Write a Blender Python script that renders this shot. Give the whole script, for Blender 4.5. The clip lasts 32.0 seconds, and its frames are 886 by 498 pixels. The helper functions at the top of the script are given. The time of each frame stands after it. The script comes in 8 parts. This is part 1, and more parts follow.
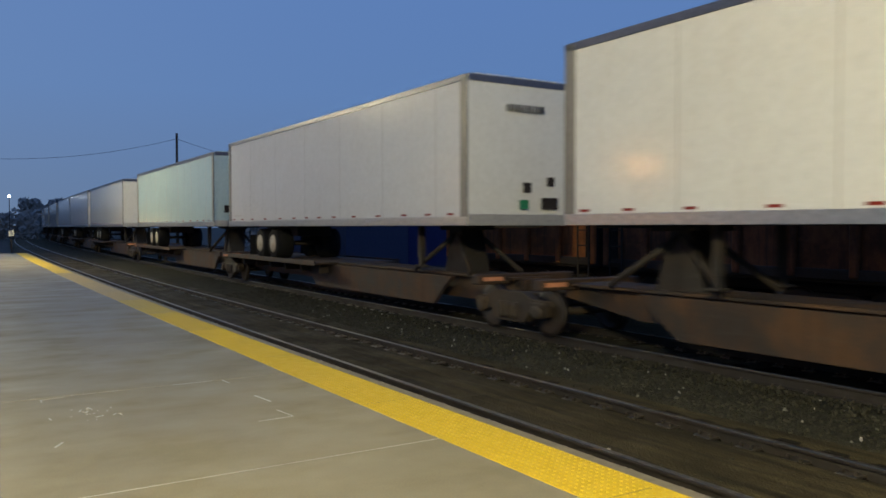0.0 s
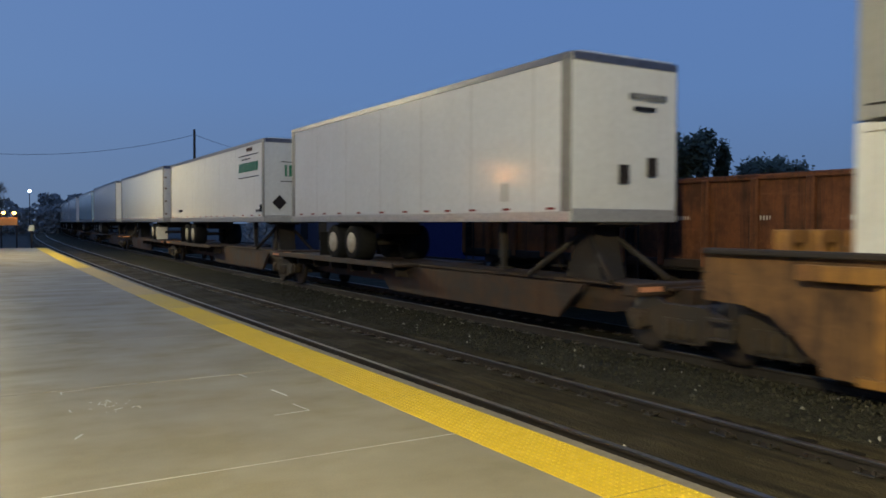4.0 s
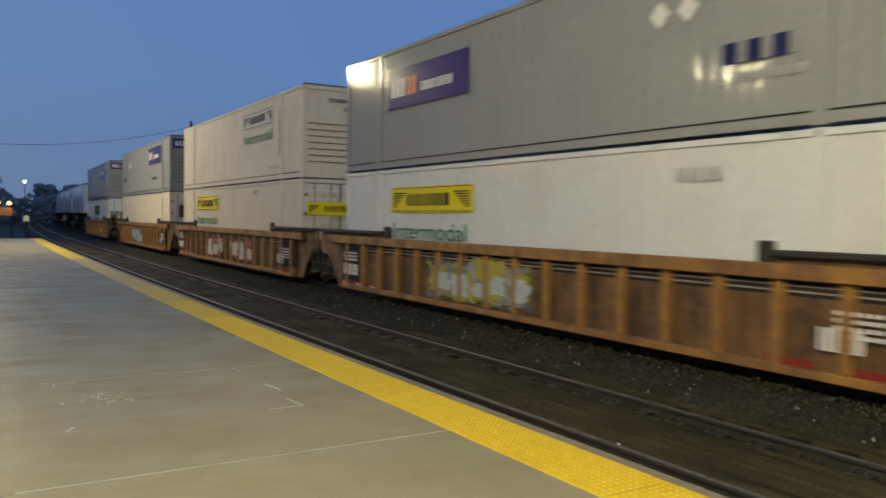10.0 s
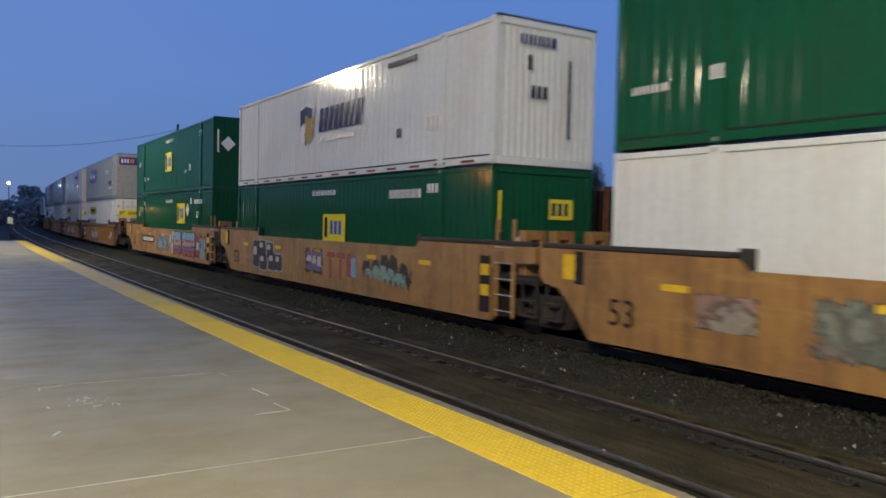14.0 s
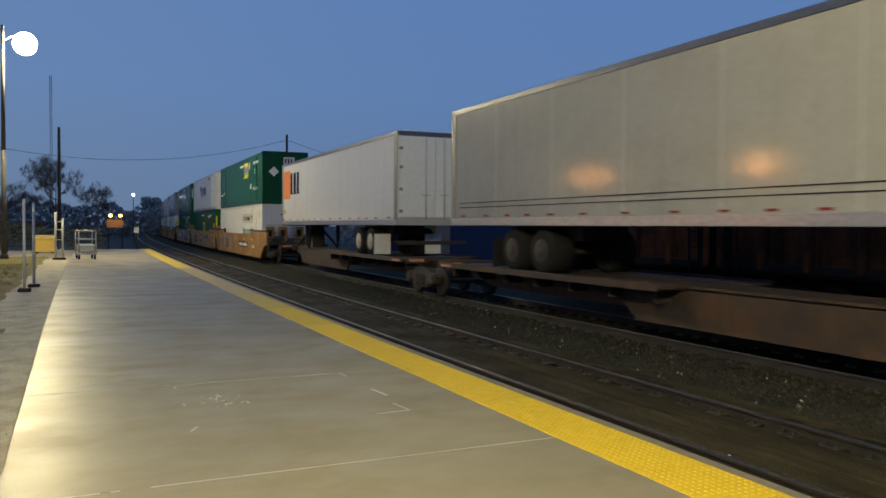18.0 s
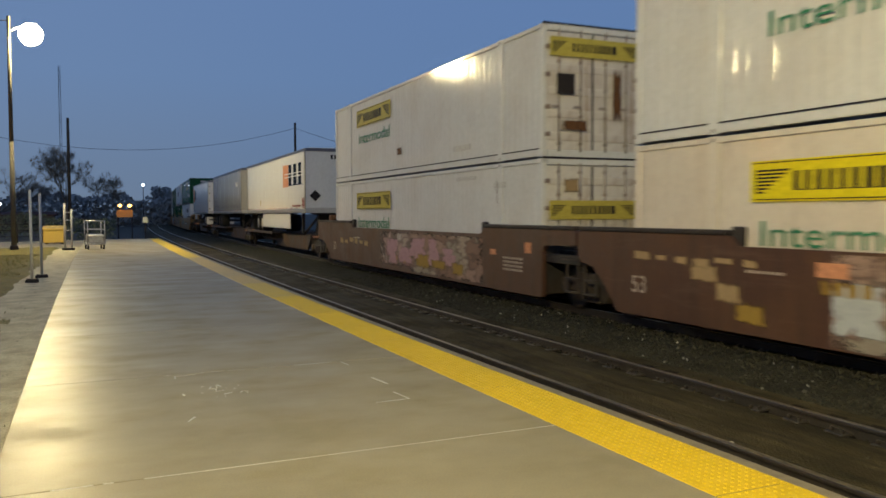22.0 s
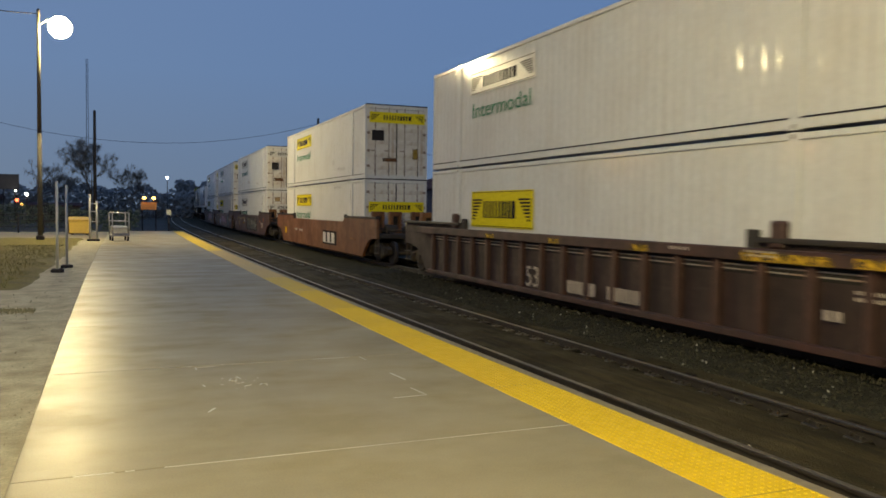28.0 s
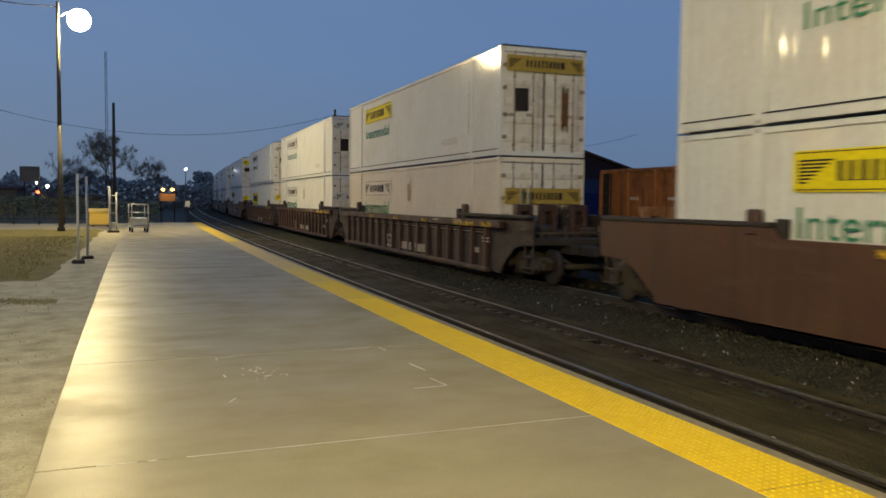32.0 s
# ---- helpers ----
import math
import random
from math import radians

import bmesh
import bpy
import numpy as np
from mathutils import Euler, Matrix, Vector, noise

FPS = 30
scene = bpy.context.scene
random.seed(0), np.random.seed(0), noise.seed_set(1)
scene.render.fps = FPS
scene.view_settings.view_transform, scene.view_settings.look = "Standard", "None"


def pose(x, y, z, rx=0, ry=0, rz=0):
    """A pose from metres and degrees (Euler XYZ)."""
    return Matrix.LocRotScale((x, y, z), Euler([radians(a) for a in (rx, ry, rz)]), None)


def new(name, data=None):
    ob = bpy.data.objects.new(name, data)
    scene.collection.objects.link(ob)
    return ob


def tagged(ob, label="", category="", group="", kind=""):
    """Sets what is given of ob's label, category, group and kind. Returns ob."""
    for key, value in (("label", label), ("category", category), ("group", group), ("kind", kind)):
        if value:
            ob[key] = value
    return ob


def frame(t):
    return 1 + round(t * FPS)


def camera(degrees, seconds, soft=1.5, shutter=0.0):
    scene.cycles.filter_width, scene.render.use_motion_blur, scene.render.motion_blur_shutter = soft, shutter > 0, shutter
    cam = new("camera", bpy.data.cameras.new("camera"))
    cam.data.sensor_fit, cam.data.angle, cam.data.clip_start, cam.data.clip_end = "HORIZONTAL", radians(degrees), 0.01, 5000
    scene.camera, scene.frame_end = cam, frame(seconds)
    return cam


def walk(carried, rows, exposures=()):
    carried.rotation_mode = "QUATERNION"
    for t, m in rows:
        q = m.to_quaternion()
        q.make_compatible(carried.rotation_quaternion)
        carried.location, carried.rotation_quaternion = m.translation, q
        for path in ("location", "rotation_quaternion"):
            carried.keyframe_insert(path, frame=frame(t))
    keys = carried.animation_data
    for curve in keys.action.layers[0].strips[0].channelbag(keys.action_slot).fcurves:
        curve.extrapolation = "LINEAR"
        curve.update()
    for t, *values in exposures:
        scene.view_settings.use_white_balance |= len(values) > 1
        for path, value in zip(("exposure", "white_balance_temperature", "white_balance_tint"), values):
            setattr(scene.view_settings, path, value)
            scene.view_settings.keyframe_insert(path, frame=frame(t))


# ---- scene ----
cam = camera(57.82, 32.0, soft=1.65, shutter=0.35)
PATH = [
    (0, pose(0.144, 0.198, 1.753, 88.42, 0.04, -32.25)),
    (0.5, pose(0.151, 0.203, 1.752, 88.39, 0.20, -32.19)),
    (1, pose(0.149, 0.225, 1.754, 88.37, 0.37, -32.12)),
    (1.5, pose(0.161, 0.223, 1.752, 88.53, 0.52, -32.09)),
    (2, pose(0.151, 0.217, 1.746, 88.72, 0.50, -32.05)),
    (2.5, pose(0.140, 0.213, 1.745, 88.80, 0.34, -31.69)),
    (4.5, pose(0.134, 0.184, 1.747, 88.09, -0.34, -30.99)),
    (5, pose(0.142, 0.190, 1.747, 88.18, -0.52, -30.85)),
    (5.5, pose(0.144, 0.168, 1.748, 88.31, -0.52, -30.76)),
    (6, pose(0.146, 0.181, 1.745, 88.46, -0.60, -30.67)),
    (6.5, pose(0.139, 0.175, 1.755, 88.46, -0.60, -30.46)),
    (7, pose(0.137, 0.197, 1.750, 88.49, -0.70, -30.14)),
    (7.5, pose(0.135, 0.207, 1.747, 88.37, -0.97, -29.89)),
    (8, pose(0.132, 0.192, 1.754, 88.41, -0.92, -29.82)),
    (8.5, pose(0.135, 0.200, 1.752, 88.37, -0.69, -29.93)),
    (9, pose(0.140, 0.212, 1.748, 88.10, -0.65, -30.06)),
    (9.5, pose(0.140, 0.202, 1.748, 87.89, -0.68, -30.19)),
    (10, pose(0.150, 0.217, 1.750, 87.84, -0.87, -31.39)),
    (10.5, pose(0.145, 0.203, 1.757, 87.49, -1.73, -40.75)),
    (11, pose(0.109, 0.234, 1.768, 87.36, -2.56, -42.41)),
    (11.5, pose(0.102, 0.210, 1.772, 86.97, -2.51, -40.81)),
    (12, pose(0.117, 0.197, 1.767, 87.12, -1.90, -38.50)),
    (12.5, pose(0.127, 0.208, 1.766, 87.72, -1.29, -37.02)),
    (13, pose(0.151, 0.178, 1.766, 88.11, -1.02, -36.16)),
    (13.5, pose(0.153, 0.209, 1.757, 88.12, -1.01, -35.13)),
    (14, pose(0.116, 0.182, 1.763, 88.22, -1.30, -32.31)),
    (14.5, pose(0.144, 0.219, 1.759, 88.18, -1.59, -30.65)),
    (15, pose(0.147, 0.201, 1.760, 88.07, -1.37, -29.69)),
    (15.5, pose(0.140, 0.200, 1.761, 88.05, -1.07, -28.54)),
    (17.5, pose(0.016, 0.194, 1.766, 88.79, -0.61, -25.28)),
    (18, pose(-0.019, 0.197, 1.745, 88.40, -0.41, -25.04)),
    (18.5, pose(-0.006, 0.203, 1.744, 87.54, -0.17, -25.32)),
    (19, pose(0.014, 0.191, 1.750, 87.10, -0.03, -25.87)),
    (19.5, pose(0.082, 0.185, 1.754, 87.21, 0.18, -26.11)),
    (20, pose(0.132, 0.201, 1.753, 87.44, -0.02, -26.08)),
    (20.5, pose(0.146, 0.179, 1.761, 87.83, 0.09, -25.49)),
    (21, pose(0.144, 0.204, 1.749, 87.80, 0.27, -25.12)),
    (21.5, pose(0.129, 0.208, 1.745, 87.50, 0.34, -24.82)),
    (22, pose(0.117, 0.228, 1.745, 87.45, 0.17, -24.34)),
    (22.5, pose(0.116, 0.206, 1.750, 87.43, 0.15, -23.94)),
    (23, pose(0.110, 0.199, 1.752, 87.48, 0.15, -23.61)),
    (23.5, pose(0.113, 0.201, 1.754, 87.62, 0.03, -23.17)),
    (24, pose(0.111, 0.203, 1.757, 87.67, -0.01, -22.84)),
    (24.5, pose(0.106, 0.218, 1.755, 87.75, -0.07, -22.85)),
    (25, pose(0.081, 0.217, 1.757, 87.88, -0.23, -22.99)),
    (25.5, pose(0.051, 0.212, 1.759, 88.05, -0.57, -23.26)),
    (26, pose(0.052, 0.205, 1.756, 88.30, -1.09, -23.61)),
    (26.5, pose(0.091, 0.192, 1.761, 88.16, -1.00, -23.81)),
    (28.5, pose(0.108, 0.194, 1.744, 87.16, -0.82, -22.60)),
    (29, pose(0.106, 0.207, 1.748, 87.40, -0.92, -22.57)),
    (29.5, pose(0.106, 0.235, 1.756, 87.51, -0.83, -22.31)),
    (30, pose(0.099, 0.236, 1.730, 87.02, -0.45, -22.22)),
    (30.5, pose(0.086, 0.223, 1.735, 86.79, -0.47, -22.10)),
    (31, pose(0.093, 0.227, 1.736, 86.67, -0.62, -22.14)),
    (31.5, pose(0.100, 0.244, 1.739, 86.41, -0.68, -21.88)),
    (32, pose(0.095, 0.239, 1.737, 86.60, -0.65, -21.65)),
]
# the white balance drifts as the pan meets the green containers
walk(cam, PATH, exposures=[(0.0, 0.03, 6600, 10), (10.1, 0.0, 6600, 10), (10.8, 0.05, 5350, 19), (11.3, 0.0, 5300, 20), (12.0, -0.17, 5250, 21), (13.0, 0.14, 5800, 20), (15.0, 0.05, 5950, 16), (17.5, 0.0, 6800, 9), (20.0, 0.03, 6800, 9), (21.5, 0.0, 7400, 9), (32.0, 0.0, 7700, 9)])


# ---- plan: y runs along the tracks, x across them, platform top at z = 0 ----
K = 0.000265          # the line bends gently to the right: x grows by K * y * y
RAIL_Z = -0.27        # top of rail on the train's track
TRAIN_X = 10.60       # centre of the train's track
NEAR_X = 5.82         # centre of the empty track
FAR_X = 15.10         # centre of the track with the parked cars
EDGE_IN, EDGE_OUT, LIP = 3.64, 4.245, 4.375
LEFT = -0.47
SKY = 1.17
LAMP_FAR, LAMP_NEAR = 760.0, 960.0   # how strongly the two globes glow


def bend(y):
    """How far the line has bent to the right at y."""
    if y > 220:
        return K * 220 * 220 + 2 * K * 220 * (y - 220)
    return K * y * y


def run(t):
    """How far the train has gone at t seconds."""
    return 12.9253 * t + 0.00217 * ((t - 16) ** 2 - 256)


# ---- world and light ----
world = bpy.data.worlds.new("dusk_sky")
scene.world = world
world.use_nodes = True
wn, wl = world.node_tree.nodes, world.node_tree.links
bg = wn["Background"]
tc = wn.new("ShaderNodeTexCoord")
sep = wn.new("ShaderNodeSeparateXYZ")
ramp = wn.new("ShaderNodeValToRGB")
wl.new(tc.outputs["Generated"], sep.inputs[0])
wl.new(sep.outputs["Z"], ramp.inputs[0])
ramp.color_ramp.elements[0].position = 0.0
ramp.color_ramp.elements[0].color = (0.084, 0.146, 0.272, 1)
ramp.color_ramp.elements[1].position = 0.55
ramp.color_ramp.elements[1].color = (0.080, 0.172, 0.44, 1)
e = ramp.color_ramp.elements.new(0.16)
e.color = (0.086, 0.172, 0.372, 1)
pale = wn.new("ShaderNodeValToRGB")      # the side where the day has gone, under thin mist
wl.new(sep.outputs["Z"], pale.inputs[0])
pale.color_ramp.elements[0].color = (0.122, 0.182, 0.292, 1)
pale.color_ramp.elements[1].position = 0.55
pale.color_ramp.elements[1].color = (0.092, 0.180, 0.43, 1)
pale.color_ramp.elements.new(0.16).color = (0.112, 0.200, 0.392, 1)
side = wn.new("ShaderNodeMapRange")
side.interpolation_type = "SMOOTHSTEP"
for sock, val in (("From Min", -0.25), ("From Max", 0.62), ("To Min", 1.0), ("To Max", 0.15)):
    side.inputs[sock].default_value = val
wl.new(sep.outputs["X"], side.inputs["Value"])
both = wn.new("ShaderNodeMix")
both.data_type = "RGBA"
wl.new(side.outputs[0], both.inputs[0])
wl.new(ramp.outputs[0], both.inputs[6])
wl.new(pale.outputs[0], both.inputs[7])
wl.new(both.outputs[2], bg.inputs["Color"])
bg.inputs["Strength"].default_value = SKY


# ---- helpers ----
def nodes_of(name, rough=0.6, metal=0.0):
    m = bpy.data.materials.new(name)
    m.use_nodes = True
    nt = m.node_tree
    b = nt.nodes["Principled BSDF"]
    b.inputs["Roughness"].default_value = rough
    b.inputs["Metallic"].default_value = metal
    return m, nt.nodes, nt.links, b


def tex(nd, kind, scale, coord=None, links=None, detail=4.0, rough=0.55):
    n = nd.new(kind)
    n.inputs["Scale"].default_value = scale
    if kind == "ShaderNodeTexNoise":
        n.inputs["Detail"].default_value = detail
        n.inputs["Roughness"].default_value = rough
    if coord is not None:
        links.new(coord, n.inputs["Vector"])
    return n


def ramp_node(nd, links, src, stops):
    r = nd.new("ShaderNodeValToRGB")
    els = r.color_ramp.elements
    els[0].position, els[0].color = stops[0][0], (*stops[0][1], 1)
    els[1].position, els[1].color = stops[-1][0], (*stops[-1][1], 1)
    for p, c in stops[1:-1]:
        els.new(p).color = (*c, 1)
    links.new(src, r.inputs[0])
    return r.outputs[0]


def mixc(nd, links, fac, a, b, mode="MIX"):
    n = nd.new("ShaderNodeMix")
    n.data_type, n.blend_type = "RGBA", mode
    for sock, val in ((n.inputs[0], fac), (n.inputs[6], a), (n.inputs[7], b)):
        if isinstance(val, bpy.types.NodeSocket):
            links.new(val, sock)
        elif isinstance(val, (int, float)):
            sock.default_value = val
        else:
            sock.default_value = (*val, 1)
    return n.outputs[2]


def stretched(nd, links, coord, sx, sy, sz):
    n = nd.new("ShaderNodeMapping")
    n.inputs["Scale"].default_value = (sx, sy, sz)
    links.new(coord, n.inputs["Vector"])
    return n.outputs[0]


def bump(nd, links, b, height, strength, dist):
    n = nd.new("ShaderNodeBump")
    n.inputs["Strength"].default_value = strength
    n.inputs["Distance"].default_value = dist
    links.new(height, n.inputs["Height"])
    links.new(n.outputs[0], b.inputs["Normal"])


def objc(nd):
    return nd.new("ShaderNodeTexCoord").outputs["Object"]


def painted(name, col, rough=0.4, dirt=(0.12, 0.09, 0.06), amount=0.35, streak=True, metal=0.0, grain=0.03, ripple=0.0, spec=0.5):
    """Weathered paint on steel or aluminium: two scales of grime, vertical streaks, slight waviness."""
    m, nd, ln, b = nodes_of(name, rough, metal)
    b.inputs["Specular IOR Level"].default_value = spec
    co = objc(nd)
    big = tex(nd, "ShaderNodeTexNoise", 0.6, co, ln, 5)
    fine = tex(nd, "ShaderNodeTexNoise", 9.0, co, ln, 6, 0.65)
    base = mixc(nd, ln, ramp_node(nd, ln, fine.outputs[0], [(0.3, (0, 0, 0)), (0.75, (1, 1, 1))]), col, [c * 0.86 for c in col])
    if streak:
        st = tex(nd, "ShaderNodeTexNoise", 1.0, stretched(nd, ln, co, 3.5, 3.5, 0.25), ln, 5, 0.7)
        base = mixc(nd, ln, ramp_node(nd, ln, st.outputs[0], [(0.52, (0, 0, 0)), (0.85, (amount,) * 3)]), base, dirt)
    base = mixc(nd, ln, ramp_node(nd, ln, big.outputs[0], [(0.45, (0, 0, 0)), (0.8, (amount,) * 3)]), base, dirt)
    ln.new(base, b.inputs["Base Color"])
    ln.new(ramp_node(nd, ln, fine.outputs[0], [(0.2, (rough * 0.75,) * 3), (0.8, (min(1, rough * 1.35),) * 3)]), b.inputs["Roughness"])
    height = big.outputs[0]
    if ripple:
        # sheet metal dished between its uprights
        wave = tex(nd, "ShaderNodeTexNoise", 1.0, stretched(nd, ln, co, 0.0, 3.3, 0.06), ln, 2, 0.5)
        add = nd.new("ShaderNodeMath")
        add.operation = "MULTIPLY_ADD"
        ln.new(wave.outputs[0], add.inputs[0])
        add.inputs[1].default_value = ripple
        ln.new(height, add.inputs[2])
        height = add.outputs[0]
    bump(nd, ln, b, height, grain, 0.05)
    return m


def plain(name, col, rough=0.6, metal=0.0, amount=0.25):
    """Small parts: colour with fine mottling."""
    m, nd, ln, b = nodes_of(name, rough, metal)
    b.inputs["Specular IOR Level"].default_value = 0.5 if metal else 0.04
    f = tex(nd, "ShaderNodeTexNoise", 14.0, objc(nd), ln, 4)
    ln.new(mixc(nd, ln, ramp_node(nd, ln, f.outputs[0], [(0.35, (0, 0, 0)), (0.7, (1, 1, 1))]), col, [c * (1 - amount) for c in col]), b.inputs["Base Color"])
    return m


def glowing(name, col, strength):
    m, nd, ln, b = nodes_of(name, 0.4)
    b.inputs["Base Color"].default_value = (*col, 1)
    b.inputs["Emission Color"].default_value = (*col, 1)
    b.inputs["Emission Strength"].default_value = strength
    return m


def patchy(name, cols, scale=1.0, cover=0.62, edge=2.4, stretch=(1, 1, 1), rough=0.65):
    """Paint or rust that lies in worn patches: colours in cells, bare where it has flaked off and towards its ragged rim."""
    m, nd, ln, b = nodes_of(name, rough)
    b.inputs["Specular IOR Level"].default_value = 0.2
    co = stretched(nd, ln, objc(nd), *stretch)
    warp = tex(nd, "ShaderNodeTexNoise", 1.7 * scale, co, ln, 4)
    bent = nd.new("ShaderNodeVectorMath")
    bent.operation = "MULTIPLY_ADD"
    bent.inputs[1].default_value = (1.3 / scale, 1.3 / scale, 0.0)
    ln.new(warp.outputs["Color"], bent.inputs[0])
    ln.new(co, bent.inputs[2])
    if len(cols) > 1:
        v = tex(nd, "ShaderNodeTexVoronoi", 1.5 * scale, bent.outputs[0], ln)
        sp = nd.new("ShaderNodeSeparateXYZ")
        ln.new(v.outputs["Color"], sp.inputs[0])
        r = nd.new("ShaderNodeValToRGB")
        r.color_ramp.interpolation = "CONSTANT"
        els = r.color_ramp.elements
        els[0].position, els[0].color = 0.0, (*cols[0], 1)
        els[1].position, els[1].color = 1 - 1 / len(cols), (*cols[-1], 1)
        for i, c in enumerate(cols[1:-1]):
            els.new((i + 1) / len(cols)).color = (*c, 1)
        ln.new(sp.outputs[0], r.inputs[0])
        base = r.outputs[0]
        rim = tex(nd, "ShaderNodeTexVoronoi", 1.5 * scale, bent.outputs[0], ln)
        rim.feature = "DISTANCE_TO_EDGE"
        base = mixc(nd, ln, ramp_node(nd, ln, rim.outputs["Distance"], [(0.03, (0.75,) * 3), (0.12, (0, 0, 0))]), base, [c * 0.3 for c in cols[0]])
    else:
        base = cols[0]
    f = tex(nd, "ShaderNodeTexNoise", 9.0, co, ln, 6, 0.7)
    ln.new(mixc(nd, ln, ramp_node(nd, ln, f.outputs[0], [(0.35, (0, 0, 0)), (0.72, (0.6,) * 3)]), base, [c * 0.5 for c in cols[0]]), b.inputs["Base Color"])
    gen = nd.new("ShaderNodeTexCoord").outputs["Generated"]
    gs = nd.new("ShaderNodeSeparateXYZ")
    ln.new(gen, gs.inputs[0])

    def math_node(op, a, c):
        k = nd.new("ShaderNodeMath")
        k.operation = op
        for sock, val in ((k.inputs[0], a), (k.inputs[1], c)):
            if isinstance(val, bpy.types.NodeSocket):
                ln.new(val, sock)
            else:
                sock.default_value = val
        return k.outputs[0]
    near = []
    for ax in (0, 1):
        d = math_node("ABSOLUTE", math_node("SUBTRACT", gs.outputs[ax], 0.5), 0.0)
        near.append(math_node("SUBTRACT", 0.5, d))
    rimd = math_node("MINIMUM", math_node("MULTIPLY", math_node("MINIMUM", near[0], near[1]), edge), 0.35)
    flake = tex(nd, "ShaderNodeTexNoise", 2.6 * scale, co, ln, 8, 0.72)
    have = math_node("ADD", rimd, flake.outputs[0])
    ln.new(ramp_node(nd, ln, have, [(1.05 - cover, (0, 0, 0)), (min(1.0, 1.17 - cover), (1, 1, 1))]), b.inputs["Alpha"])
    return m


def rusty(name, col, rust=(0.16, 0.06, 0.025), amount=0.6, rough=0.75, scuff=0.35):
    """Old painted steel: rust in patches and runs, chalky scuffs, fine pitting."""
    m, nd, ln, b = nodes_of(name, rough)
    co = objc(nd)
    a = tex(nd, "ShaderNodeTexNoise", 1.1, co, ln, 8, 0.7)
    s = tex(nd, "ShaderNodeTexNoise", 1.0, stretched(nd, ln, co, 5, 5, 0.3), ln, 6, 0.72)
    w = tex(nd, "ShaderNodeTexNoise", 1.0, stretched(nd, ln, co, 4, 0.7, 6), ln, 6, 0.7)
    f = tex(nd, "ShaderNodeTexNoise", 22.0, co, ln, 4)
    base = mixc(nd, ln, ramp_node(nd, ln, a.outputs[0], [(0.42, (0, 0, 0)), (0.6, (amount,) * 3)]), col, rust)
    base = mixc(nd, ln, ramp_node(nd, ln, s.outputs[0], [(0.48, (0, 0, 0)), (0.7, (min(1, amount * 1.1),) * 3)]), base, [c * 0.4 for c in rust])
    base = mixc(nd, ln, ramp_node(nd, ln, w.outputs[0], [(0.56, (0, 0, 0)), (0.74, (scuff,) * 3)]), base, [min(0.5, c * 1.5 + 0.04) for c in col])
    base = mixc(nd, ln, ramp_node(nd, ln, f.outputs[0], [(0.35, (0, 0, 0)), (0.75, (0.3,) * 3)]), base, [c * 0.4 for c in col])
    ln.new(base, b.inputs["Base Color"])
    ln.new(ramp_node(nd, ln, a.outputs[0], [(0.3, (rough * 0.8,) * 3), (0.65, (min(1, rough * 1.25),) * 3)]), b.inputs["Roughness"])
    bump(nd, ln, b, f.outputs[0], 0.15, 0.01)
    return m


